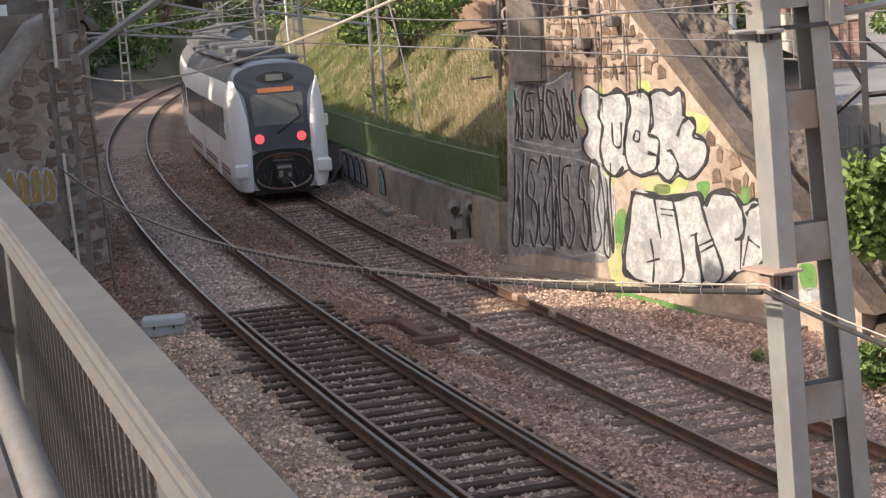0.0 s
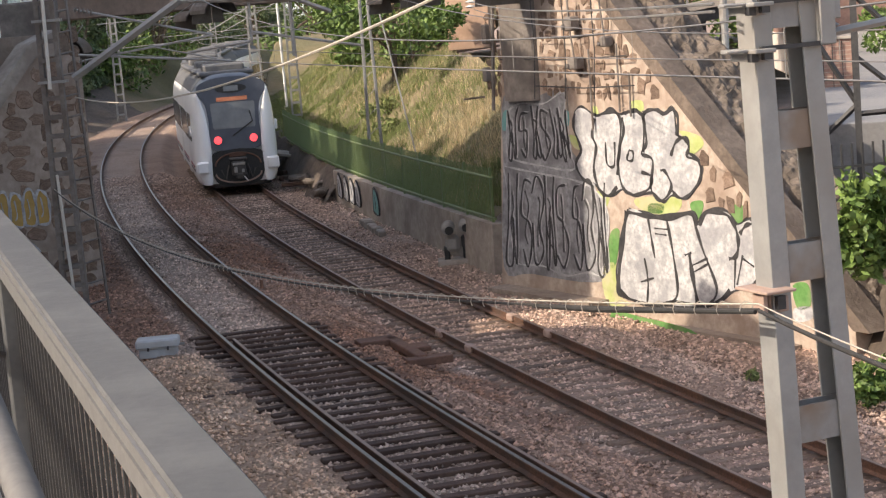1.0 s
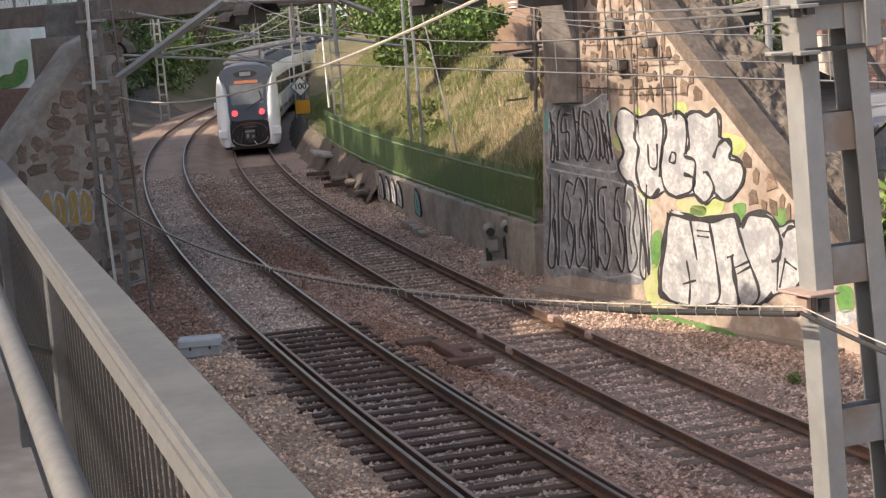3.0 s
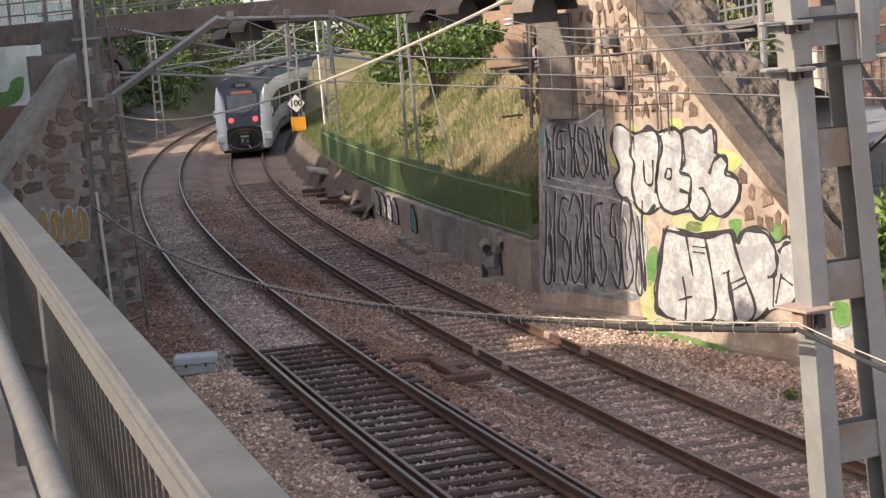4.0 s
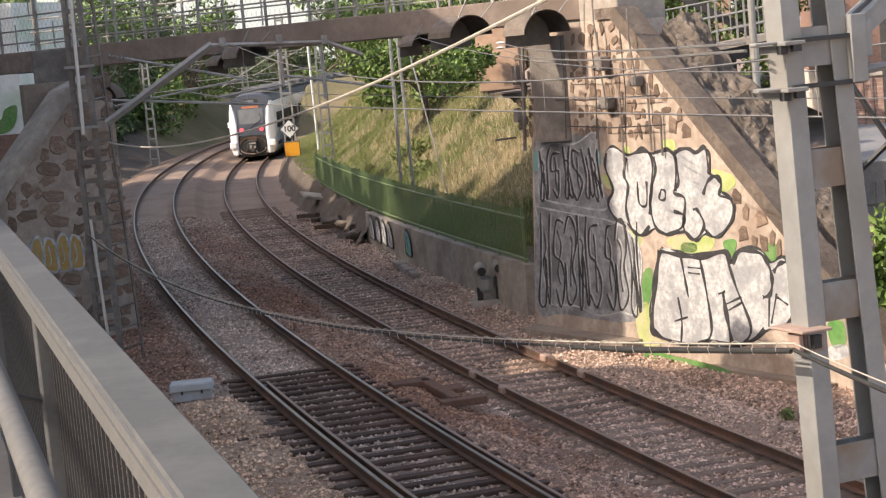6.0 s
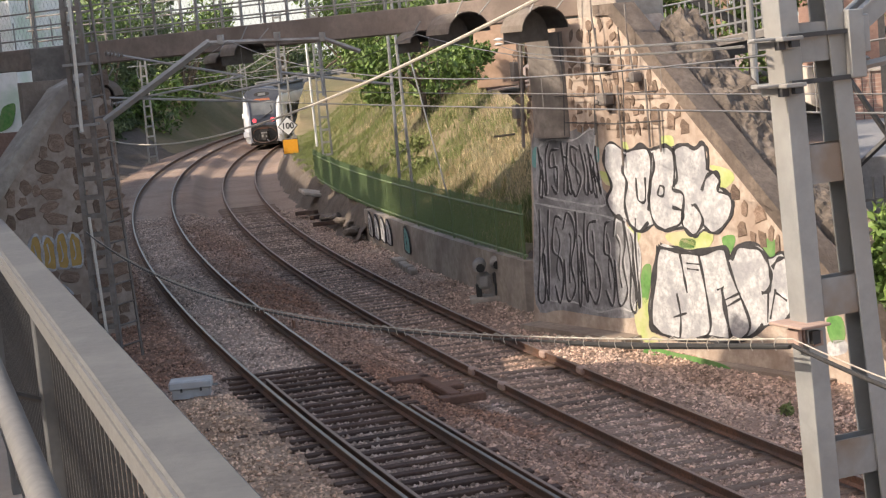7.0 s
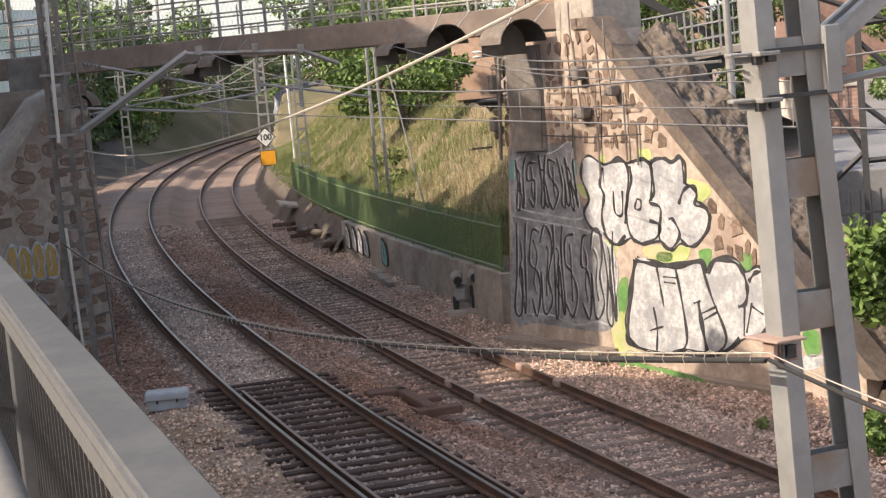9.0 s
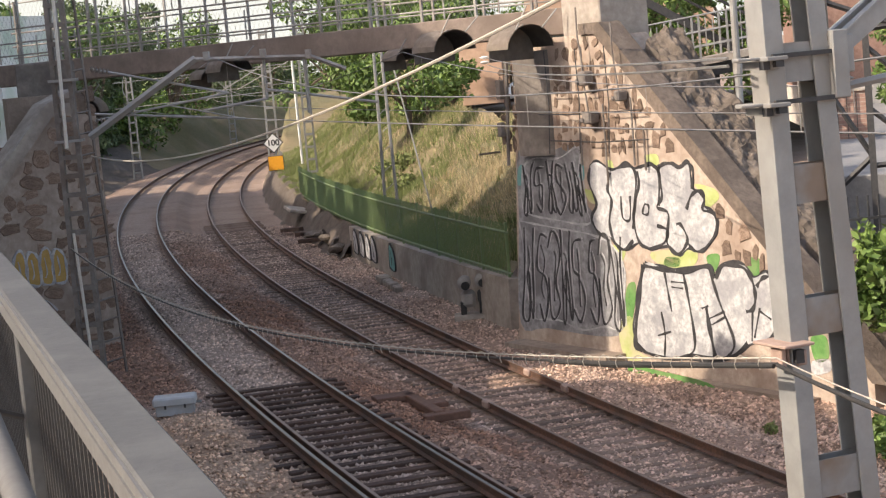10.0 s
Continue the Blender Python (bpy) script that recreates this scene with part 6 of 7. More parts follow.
        part("side_pillar", bm, "train_white", car, "rounded white corner pillar", True)
        part("buffer_block", boxes(((sg * 1.25, -0.1, 1.08), (0.46, 0.24, 0.42)), bevel=0.06), "train_white", car)
        part("mirror", boxes(((sg * 1.55, 0.85, 2.35), (0.1, 0.2, 0.36)), bevel=0.03), "train_white", car)
    # coupler bay
    bay = blob([(-0.92, 0.8), (-0.7, 0.46), (0, 0.38), (0.7, 0.46), (0.92, 0.8), (0.94, 1.2), (0.84, 1.56), (0, 1.66), (-0.84, 1.56), (-0.94, 1.2)], 4)
    bm_m = Matrix(((1, 0, 0, 0), (0, 0, -1, -0.04), (0, 1, 0, 0), (0, 0, 0, 1)))
    part("coupler_bay", prism(bmesh.new(), bay, bm_m, 0.05), "rubber", car, "black coupler bay")
    for name, z, h, sq in (("bay_rim", 1.1, 0.42, 1.0), ("bay_lip", 0.82, -0.34, 1.0)):
        part(name, tubes([[bm_m @ Vector((0.82 * math.cos(math.pi * q / 12), z + h * math.sin(math.pi * q / 12), 0.07)) for q in range(13)]], 0.03, 5), "rust_plate" if h > 0 else "rust_wrap", car, "dull reddish rim")
    cp = part("coupler", boxes(((0, -0.2, 0.98), (0.5, 0.34, 0.5)), ((0, -0.3, 0.72), (0.26, 0.3, 0.2)), ((0, -0.14, 1.3), (0.66, 0.16, 0.12)), bevel=0.04), "train_under", car)
    part("coupler_face", boxes(((0, -0.385, 1.14), (0.44, 0.03, 0.08)), ((-0.12, -0.385, 0.94), (0.12, 0.03, 0.2)), ((0.14, -0.385, 0.9), (0.1, 0.03, 0.12)), bevel=0.01), "mast_grey", cp)
    part("bay_plate", boxes(((0, -0.1, 1.45), (0.6, 0.05, 0.13)), bevel=0.01), "rust_plate", car)
    for x0, x1 in ((-0.34, -0.62), (0.34, 0.6), (0.2, 0.42)):
        part("hose", tubes([[(x0, -0.14, 1.1), ((x0 + x1) / 2, -0.2, 0.62), (x1, -0.13, 0.95)]], 0.03, 5), "train_under", car)
    part("hook_bar", tubes([[(0.16, -0.3, 0.7), (0.3, -0.32, 0.52)]], 0.022, 5), "sign_white", car)
    part("skirt", boxes(((0, 0.2, 0.4), (1.8, 0.3, 0.16)), bevel=0.03), "train_under", car)
    return car


def fill_out(car):
    """Stretch the shell to its full loading gauge; the running gear stays."""
    for ob in car.children_recursive:
        if ob.name.split(".")[0] not in ("bogie", "wheel"):
            for v in ob.data.vertices:
                v.co.x *= 1.045
                v.co.z = 0.3 + (v.co.z - 0.48) * 1.075
    return car


CARS = []


def build_train():
    CARS.append((fill_out(build_car(19.5, True, "white and dark grey electric train tail car with red lamps lit")), 0.0, 19.5))
    mid = fill_out(build_car(17.0, False, "white electric train middle car with dark window band"))
    CARS.append((mid, 20.0, 17.0))
    CARS.append((copy_thing(mid, Matrix()), 37.5, 17.0))
    CARS.append((copy_thing(mid, Matrix()), 55.0, 17.0))


def tail_at(t):
    """How far along the line the train's end stands at t seconds."""
    return 28.5 + 10.9 * t + 3.0 * max(0.0, t - 7.5) ** 2




# ---- painted letters on the walls ----
def paint(parent, pts, mt, m, lift, name="fill", n=4):
    part(name, prism(bmesh.new(), blob(pts, n), m @ Matrix.Translation((0, 0, 0.001)), lift), mt, parent)


def stroke(parent, pts, width, mt, m, lift):
    """A brush line of even width with rounded turns."""
    fine = []
    for i in range(len(pts) - 1):
        p0, p1, p2, p3 = (Vector(pts[max(0, min(len(pts) - 1, i + j - 1))]) for j in range(4))
        for j in range(6):
            t = j / 6
            fine.append(0.5 * (2 * p1 + (p2 - p0) * t + (2 * p0 - 5 * p1 + 4 * p2 - p3) * t * t + (3 * p1 - p0 - 3 * p2 + p3) * t ** 3))
    fine.append(Vector(pts[-1]))
    bm = bmesh.new()
    rows = []
    for i, p in enumerate(fine):
        d = (fine[min(i + 1, len(fine) - 1)] - fine[max(i - 1, 0)])
        d = d.normalized() if d.length > 1e-6 else Vector((1, 0))
        w = width / 2 * (0.8 + 0.3 * math.sin(i * 0.9 + pts[0][0] * 7))
        nrm = Vector((-d.y, d.x)) * w
        rows.append([bm.verts.new(m @ Vector((q.x, q.y, z))) for q in (p - nrm, p + nrm) for z in (0.001, lift)])
    for a, b in zip(rows, rows[1:]):
        for k, l in ((0, 1), (1, 3), (3, 2), (2, 0)):
            bm.faces.new((a[k], a[l], b[l], b[k]))
    bm.faces.new((rows[0][0], rows[0][1], rows[0][3], rows[0][2]))
    bm.faces.new((rows[-1][0], rows[-1][2], rows[-1][3], rows[-1][1]))
    bmesh.ops.recalc_face_normals(bm, faces=bm.faces)
    part("brush_line", bm, mt, parent)


def build_graffiti():
    m = WALL_M
    gs = []
    under = empty("graffiti", "dark silver undercoat below the letters", "graffiti", "graffiti on the abutment")
    paint(under, [(0.12, 0.25), (1.2, 0.2), (3.5, 0.2), (3.95, 0.6), (3.7, 2.4), (2.9, 3.2), (2.85, 4.3), (1.6, 4.15), (0.62, 4.2), (0.4, 2.6)], "silver_paint", m, 0.006, "undercoat")
    g = empty("graffiti", "white bubble-letter graffiti with black outlines on the stone wall", "graffiti", "graffiti on the abutment")
    gs.append(g)
    paint(g, [(3.27, 3.88), (3.57, 3.95), (4.01, 3.77), (4.48, 3.92), (4.85, 3.81), (5.24, 3.92), (5.55, 3.78), (5.78, 3.94), (6.19, 3.86), (6.5, 3.94), (6.57, 3.43), (6.86, 3.37), (6.91, 3.07), (7.19, 2.95), (7.2, 2.62), (6.71, 2.21), (6.36, 2.26), (6.03, 2.11), (5.69, 2.28), (5.2, 2.18), (4.72, 2.29), (4.2, 2.12), (3.81, 2.36), (3.38, 2.47), (3.21, 2.79), (3.4, 3.1), (3.19, 3.52)], "white_paint", m, 0.012)
    g = empty("graffiti", "large white block-letter graffiti with thick black outlines", "graffiti", "graffiti on the abutment")
    gs.append(g)
    paint(g, [(4.88, 1.85), (5.47, 1.79), (6.05, 1.77), (6.88, 1.9), (7.07, 1.7), (7.38, 1.97), (7.95, 1.96), (8.19, 1.73), (8.64, 1.8), (8.65, 0.73), (7.89, 0.41), (7.27, 0.08), (6.05, -0.04), (5.2, -0.05), (4.47, 0.07), (4.37, 0.52), (4.6, 1.17)], "white_paint", m, 0.012)
    g = empty("graffiti", "silver graffiti letters with dark outlines in the shade", "graffiti", "graffiti on the abutment")
    gs.append(g)
    paint(g, [(0.73, 3.87), (1.27, 4.05), (2.15, 4.05), (2.89, 4.3), (2.88, 3.87), (2.73, 3.3), (3.11, 2.65), (1.84, 2.68), (0.83, 2.78), (0.6, 2.96)], "silver_paint", m, 0.012)
    g = empty("graffiti", "silver graffiti letters with dark outlines in the shade", "graffiti", "graffiti on the abutment")
    gs.append(g)
    paint(g, [(0.41, 2.62), (1.06, 2.56), (2.18, 2.47), (3.13, 2.39), (3.81, 2.19), (4.18, 1.71), (4.05, 1.0), (3.79, 0.41), (3.34, 0.41), (2.49, 0.27), (1.65, 0.42), (0.75, 0.39), (0.55, 0.68), (0.49, 2.05)], "silver_paint", m, 0.012)
    g = empty("graffiti", "green and lime paint patches around the letters", "graffiti", "graffiti on the abutment")
    paint(g, [(2.97, 3.37), (3.31, 3.31), (3.46, 3.1), (3.17, 3.09)], "lime_paint", m, 0.007, "patch")
    paint(g, [(6.66, 3.53), (7.24, 3.44), (7.34, 3.24), (6.9, 3.04), (6.84, 3.33)], "lime_paint", m, 0.007, "patch")
    paint(g, [(3.63, 2.18), (4.25, 2.14), (4.1, 1.85), (3.88, 1.91)], "lime_paint", m, 0.007, "patch")
    paint(g, [(5.13, 2.1), (6.51, 2.2), (6.37, 1.86), (5.42, 1.84)], "lime_paint", m, 0.007, "patch")
    paint(g, [(5.6, 2.02), (6.02, 2.01), (5.95, 1.84), (5.53, 1.85)], "green_paint", m, 0.007, "patch")
    paint(g, [(6.85, 2.08), (7.2, 2.16), (7.23, 2.0), (7.01, 1.76)], "green_paint", m, 0.007, "patch")
    paint(g, [(8.01, 2.07), (8.39, 2.12), (8.42, 1.9), (8.16, 1.66)], "green_paint", m, 0.007, "patch")
    paint(g, [(4.21, 1.32), (4.52, 1.38), (4.32, 0.66), (4.07, 0.64)], "green_paint", m, 0.007, "patch")
    paint(g, [(3.83, 0.55), (4.35, 0.66), (4.35, 0.03), (4.75, -0.15), (3.96, -0.22)], "lime_paint", m, 0.007, "patch")
    paint(g, [(5.16, 4.09), (5.54, 4.12), (5.57, 3.92), (5.24, 3.92)], "lime_paint", m, 0.007, "patch")
    paint(g, [(3.87, 3.98), (4.04, 3.98), (4.07, 3.77), (3.84, 3.79)], "lime_paint", m, 0.007, "patch")
    paint(g, [(0.56, 3.83), (0.75, 3.87), (0.73, 3.49), (0.48, 3.45)], "teal_paint", m, 0.007, "patch")
    paint(g, [(2.92, 3.88), (3.03, 3.88), (3.01, 3.59), (2.84, 3.59)], "teal_paint", m, 0.007, "patch")
    paint(g, [(9.65, 0.69), (10.04, 0.75), (10.09, 0.36), (9.74, 0.26)], "green_paint", m, 0.007, "patch")
    paint(g, [(9.65, 0.25), (10.09, 0.32), (10.11, 0.11), (9.67, 0.0)], "white_paint", m, 0.007, "patch")
    stroke(gs[0], [(3.27, 3.84), (3.19, 3.52), (3.4, 3.06), (3.18, 2.74), (3.38, 2.46), (3.76, 2.29)], 0.07, "black_paint", m, 0.02)
    stroke(gs[0], [(3.95, 3.74), (3.82, 3.39), (3.93, 3.14), (3.8, 2.68), (3.93, 2.26), (4.23, 2.12), (4.56, 2.32)], 0.09, "black_paint", m, 0.02)
    stroke(gs[0], [(4.08, 3.81), (4.53, 3.89), (4.81, 3.74), (4.74, 3.19), (4.58, 2.57)], 0.09, "black_paint", m, 0.02)
    stroke(gs[0], [(4.26, 3.25), (4.27, 2.8), (4.51, 2.77), (4.57, 3.26)], 0.06, "black_paint", m, 0.02)
    stroke(gs[0], [(4.88, 3.78), (4.89, 3.47), (4.64, 2.88), (4.73, 2.35), (5.05, 2.17), (5.57, 2.31), (5.72, 2.57), (5.39, 2.66)], 0.08, "black_paint", m, 0.02)
    stroke(gs[0], [(4.98, 3.85), (5.35, 3.92), (5.58, 3.72), (5.49, 3.07)], 0.09, "black_paint", m, 0.02)
    stroke(gs[0], [(5.04, 3.1), (4.95, 2.91), (5.12, 2.89), (5.16, 3.06), (5.04, 3.1)], 0.06, "black_paint", m, 0.02)
    stroke(gs[0], [(5.56, 3.87), (5.99, 3.94), (6.18, 3.85), (6.5, 3.94), (6.64, 3.77), (6.57, 3.43)], 0.08, "black_paint", m, 0.02)
    stroke(gs[0], [(5.56, 3.87), (5.62, 3.28), (5.44, 3.04), (5.78, 2.91), (5.67, 2.33), (5.98, 2.1), (6.32, 2.39), (6.15, 2.7), (6.01, 2.71)], 0.08, "black_paint", m, 0.02)
    stroke(gs[0], [(6.36, 3.02), (6.53, 3.29), (6.76, 3.38), (6.93, 3.24), (6.86, 3.02), (7.19, 2.95), (7.21, 2.59), (6.83, 2.24), (6.53, 2.19), (6.32, 2.34)], 0.08, "black_paint", m, 0.02)
    stroke(gs[1], [(4.83, 1.81), (4.6, 1.17), (4.37, 0.17), (4.55, 0.01)], 0.16, "black_paint", m, 0.02)
    stroke(gs[1], [(4.37, 0.17), (4.76, -0.04), (5.52, -0.09), (6.26, 0.05), (7.27, 0.08), (7.89, 0.44)], 0.08, "black_paint", m, 0.02)
    stroke(gs[1], [(4.83, 1.81), (5.47, 1.76), (6.1, 1.74), (6.87, 1.88), (7.05, 1.66)], 0.11, "black_paint", m, 0.02)
    stroke(gs[1], [(5.51, 1.7), (5.59, 1.24), (5.65, 0.9)], 0.07, "black_paint", m, 0.02)
    stroke(gs[1], [(5.7, 1.52), (6.14, 1.52)], 0.04, "black_paint", m, 0.02)
    stroke(gs[1], [(5.71, 1.41), (6.07, 1.4)], 0.04, "black_paint", m, 0.02)
    stroke(gs[1], [(6.1, 1.74), (6.23, 1.08), (6.31, 0.27), (6.05, -0.02)], 0.08, "black_paint", m, 0.02)
    stroke(gs[1], [(6.92, 1.84), (7.15, 1.21), (7.51, 0.44), (7.27, 0.09)], 0.08, "black_paint", m, 0.02)
    stroke(gs[1], [(6.74, 1.08), (6.81, 0.58), (6.91, 0.06)], 0.13, "black_paint", m, 0.02)
    stroke(gs[1], [(6.6, 1.03), (6.81, 1.1)], 0.05, "black_paint", m, 0.02)
    stroke(gs[1], [(6.81, 0.84), (7.29, 1.02)], 0.05, "black_paint", m, 0.02)
    stroke(gs[1], [(6.87, 0.72), (7.32, 0.92)], 0.05, "black_paint", m, 0.02)
    stroke(gs[1], [(7.1, 1.66), (7.35, 1.93), (7.89, 1.93), (8.14, 1.71), (8.22, 1.41), (8.13, 1.13), (7.92, 1.06)], 0.1, "black_paint", m, 0.02)
    stroke(gs[1], [(8.11, 1.11), (8.03, 0.49)], 0.05, "black_paint", m, 0.02)
    stroke(gs[1], [(8.32, 1.16), (8.11, 0.56)], 0.05, "black_paint", m, 0.02)
    stroke(gs[1], [(8.27, 1.57), (8.45, 1.74), (8.64, 1.79)], 0.09, "black_paint", m, 0.02)
    stroke(gs[1], [(8.33, 1.09), (8.62, 0.96)], 0.05, "black_paint", m, 0.02)
    stroke(gs[1], [(5.31, 0.87), (5.38, 0.4), (5.3, -0.09)], 0.06, "black_paint", m, 0.02)
    stroke(gs[1], [(5.14, 0.36), (5.58, 0.48)], 0.05, "black_paint", m, 0.02)
    stroke(gs[2], [(0.75, 3.89), (0.78, 3.37), (0.66, 2.82), (0.79, 2.81), (0.86, 3.41), (0.9, 2.87), (0.96, 2.89), (1.02, 3.65), (1.17, 3.96)], 0.06, "black_paint", m, 0.02)
    stroke(gs[2], [(0.82, 3.92), (0.85, 3.4), (0.73, 2.85), (0.86, 2.84), (0.93, 3.44), (0.97, 2.9), (1.03, 2.92), (1.08, 3.68), (1.24, 3.99)], 0.03, "white_paint", m, 0.016)
    stroke(gs[2], [(0.82, 3.68), (0.87, 3.49), (0.78, 3.23), (0.91, 3.08)], 0.04, "black_paint", m, 0.02)
    stroke(gs[2], [(0.89, 3.71), (0.94, 3.52), (0.85, 3.26), (0.98, 3.11)], 0.03, "white_paint", m, 0.016)
    stroke(gs[2], [(1.51, 3.83), (1.24, 3.79), (1.15, 3.44), (1.42, 3.44), (1.41, 3.15), (1.33, 2.84), (1.16, 3.02)], 0.06, "black_paint", m, 0.02)
    stroke(gs[2], [(1.57, 3.86), (1.31, 3.82), (1.22, 3.47), (1.49, 3.47), (1.47, 3.18), (1.4, 2.87), (1.22, 3.05)], 0.03, "white_paint", m, 0.016)
    stroke(gs[2], [(1.32, 3.74), (1.34, 3.54), (1.3, 3.22), (1.34, 3.0)], 0.04, "black_paint", m, 0.02)
    stroke(gs[2], [(1.39, 3.77), (1.41, 3.57), (1.37, 3.25), (1.41, 3.03)], 0.03, "white_paint", m, 0.016)
    stroke(gs[2], [(1.66, 3.99), (1.7, 3.33), (1.63, 2.89), (1.75, 2.88), (1.81, 3.44), (1.8, 2.96), (1.93, 2.89), (1.83, 3.58), (1.92, 3.99)], 0.06, "black_paint", m, 0.02)
    stroke(gs[2], [(1.73, 4.02), (1.76, 3.36), (1.69, 2.92), (1.82, 2.91), (1.88, 3.47), (1.86, 2.99), (1.99, 2.92), (1.9, 3.61), (1.99, 4.02)], 0.03, "white_paint", m, 0.016)
    stroke(gs[2], [(1.7, 3.69), (1.83, 3.62), (1.75, 3.34), (1.8, 3.09)], 0.04, "black_paint", m, 0.02)
    stroke(gs[2], [(1.77, 3.72), (1.9, 3.65), (1.82, 3.37), (1.87, 3.12)], 0.03, "white_paint", m, 0.016)
    stroke(gs[2], [(2.25, 3.83), (2.02, 3.89), (2.0, 3.57), (2.14, 3.41), (2.3, 3.17), (2.07, 2.8), (1.96, 2.95)], 0.06, "black_paint", m, 0.02)
    stroke(gs[2], [(2.31, 3.86), (2.09, 3.92), (2.07, 3.6), (2.21, 3.44), (2.37, 3.2), (2.14, 2.83), (2.03, 2.98)], 0.03, "white_paint", m, 0.016)
    stroke(gs[2], [(2.16, 3.74), (2.16, 3.56), (2.14, 3.28), (2.18, 3.06)], 0.04, "black_paint", m, 0.02)
    stroke(gs[2], [(2.23, 3.77), (2.22, 3.59), (2.2, 3.31), (2.24, 3.09)], 0.03, "white_paint", m, 0.016)
    stroke(gs[2], [(2.34, 3.93), (2.46, 3.35), (2.4, 2.94), (2.53, 2.88), (2.57, 3.4), (2.61, 2.93), (2.72, 3.02), (2.67, 3.64), (2.63, 3.89)], 0.06, "black_paint", m, 0.02)
    stroke(gs[2], [(2.4, 3.96), (2.52, 3.38), (2.46, 2.98), (2.59, 2.91), (2.64, 3.43), (2.68, 2.96), (2.78, 3.05), (2.73, 3.67), (2.69, 3.92)], 0.03, "white_paint", m, 0.016)
    stroke(gs[2], [(2.5, 3.76), (2.54, 3.56), (2.58, 3.36), (2.56, 3.06)], 0.04, "black_paint", m, 0.02)
    stroke(gs[2], [(2.57, 3.79), (2.6, 3.59), (2.64, 3.39), (2.62, 3.09)], 0.03, "white_paint", m, 0.016)
    stroke(gs[2], [(2.63, 3.96), (2.72, 3.42), (2.74, 2.95), (2.85, 2.83), (2.78, 3.45), (2.98, 2.95), (2.98, 2.94), (2.91, 3.66), (2.92, 3.92)], 0.06, "black_paint", m, 0.02)
    stroke(gs[2], [(2.69, 3.99), (2.78, 3.45), (2.8, 2.98), (2.91, 2.86), (2.85, 3.48), (3.04, 2.98), (3.04, 2.97), (2.97, 3.69), (2.98, 3.95)], 0.03, "white_paint", m, 0.016)
    stroke(gs[2], [(2.72, 3.75), (2.81, 3.53), (2.8, 3.25), (2.85, 3.11)], 0.04, "black_paint", m, 0.02)
    stroke(gs[2], [(2.79, 3.78), (2.87, 3.56), (2.87, 3.28), (2.91, 3.14)], 0.03, "white_paint", m, 0.016)
    stroke(gs[3], [(0.59, 2.47), (0.46, 1.4), (0.25, 0.42), (0.53, 0.42), (0.64, 1.47), (0.64, 0.45), (0.72, 0.65), (0.83, 1.79), (0.95, 2.47)], 0.06, "black_paint", m, 0.02)
    stroke(gs[3], [(0.66, 2.5), (0.53, 1.43), (0.32, 0.45), (0.61, 0.46), (0.71, 1.51), (0.71, 0.48), (0.79, 0.68), (0.9, 1.83), (1.02, 2.5)], 0.03, "white_paint", m, 0.016)
    stroke(gs[3], [(0.67, 2.04), (0.68, 1.67), (0.54, 1.27), (0.65, 0.75)], 0.04, "black_paint", m, 0.02)
    stroke(gs[3], [(0.74, 2.07), (0.75, 1.7), (0.61, 1.31), (0.72, 0.78)], 0.03, "white_paint", m, 0.016)
    stroke(gs[3], [(1.44, 2.27), (1.18, 2.29), (0.98, 1.58), (1.26, 1.36), (1.31, 0.87), (1.1, 0.35), (0.97, 0.75)], 0.06, "black_paint", m, 0.02)
    stroke(gs[3], [(1.51, 2.31), (1.25, 2.32), (1.05, 1.61), (1.32, 1.39), (1.38, 0.9), (1.17, 0.38), (1.04, 0.78)], 0.03, "white_paint", m, 0.016)
    stroke(gs[3], [(1.19, 2.09), (1.29, 1.73), (1.09, 1.16), (1.16, 0.87)], 0.04, "black_paint", m, 0.02)
    stroke(gs[3], [(1.26, 2.12), (1.35, 1.76), (1.16, 1.19), (1.22, 0.9)], 0.03, "white_paint", m, 0.016)
    stroke(gs[3], [(1.45, 2.04), (1.65, 2.42), (1.83, 2.27), (1.89, 1.86), (1.66, 1.27), (1.76, 0.79), (1.54, 0.45), (1.38, 0.55), (1.4, 1.37)], 0.06, "black_paint", m, 0.02)
    stroke(gs[3], [(1.52, 2.07), (1.71, 2.45), (1.9, 2.3), (1.95, 1.89), (1.73, 1.31), (1.82, 0.82), (1.61, 0.48), (1.45, 0.59), (1.47, 1.4)], 0.03, "white_paint", m, 0.016)
    stroke(gs[3], [(1.68, 1.98), (1.72, 1.79), (1.58, 1.17), (1.55, 0.84)], 0.04, "black_paint", m, 0.02)
    stroke(gs[3], [(1.75, 2.02), (1.79, 1.82), (1.65, 1.2), (1.61, 0.88)], 0.03, "white_paint", m, 0.016)
    stroke(gs[3], [(1.98, 2.47), (1.93, 1.37), (1.85, 0.47), (1.94, 0.47), (2.11, 1.59), (2.14, 0.53), (2.22, 0.68), (2.22, 1.84), (2.33, 2.45)], 0.06, "black_paint", m, 0.02)
    stroke(gs[3], [(2.05, 2.5), (2.0, 1.4), (1.92, 0.5), (2.01, 0.51), (2.18, 1.62), (2.21, 0.56), (2.29, 0.71), (2.29, 1.87), (2.4, 2.48)], 0.03, "white_paint", m, 0.016)
    stroke(gs[3], [(2.04, 1.95), (2.12, 1.77), (1.97, 1.19), (2.11, 0.82)], 0.04, "black_paint", m, 0.02)
    stroke(gs[3], [(2.11, 1.98), (2.19, 1.8), (2.03, 1.22), (2.17, 0.85)], 0.03, "white_paint", m, 0.016)
    stroke(gs[3], [(2.73, 2.28), (2.42, 2.17), (2.35, 1.62), (2.55, 1.43), (2.7, 0.95), (2.48, 0.44), (2.26, 0.71)], 0.06, "black_paint", m, 0.02)
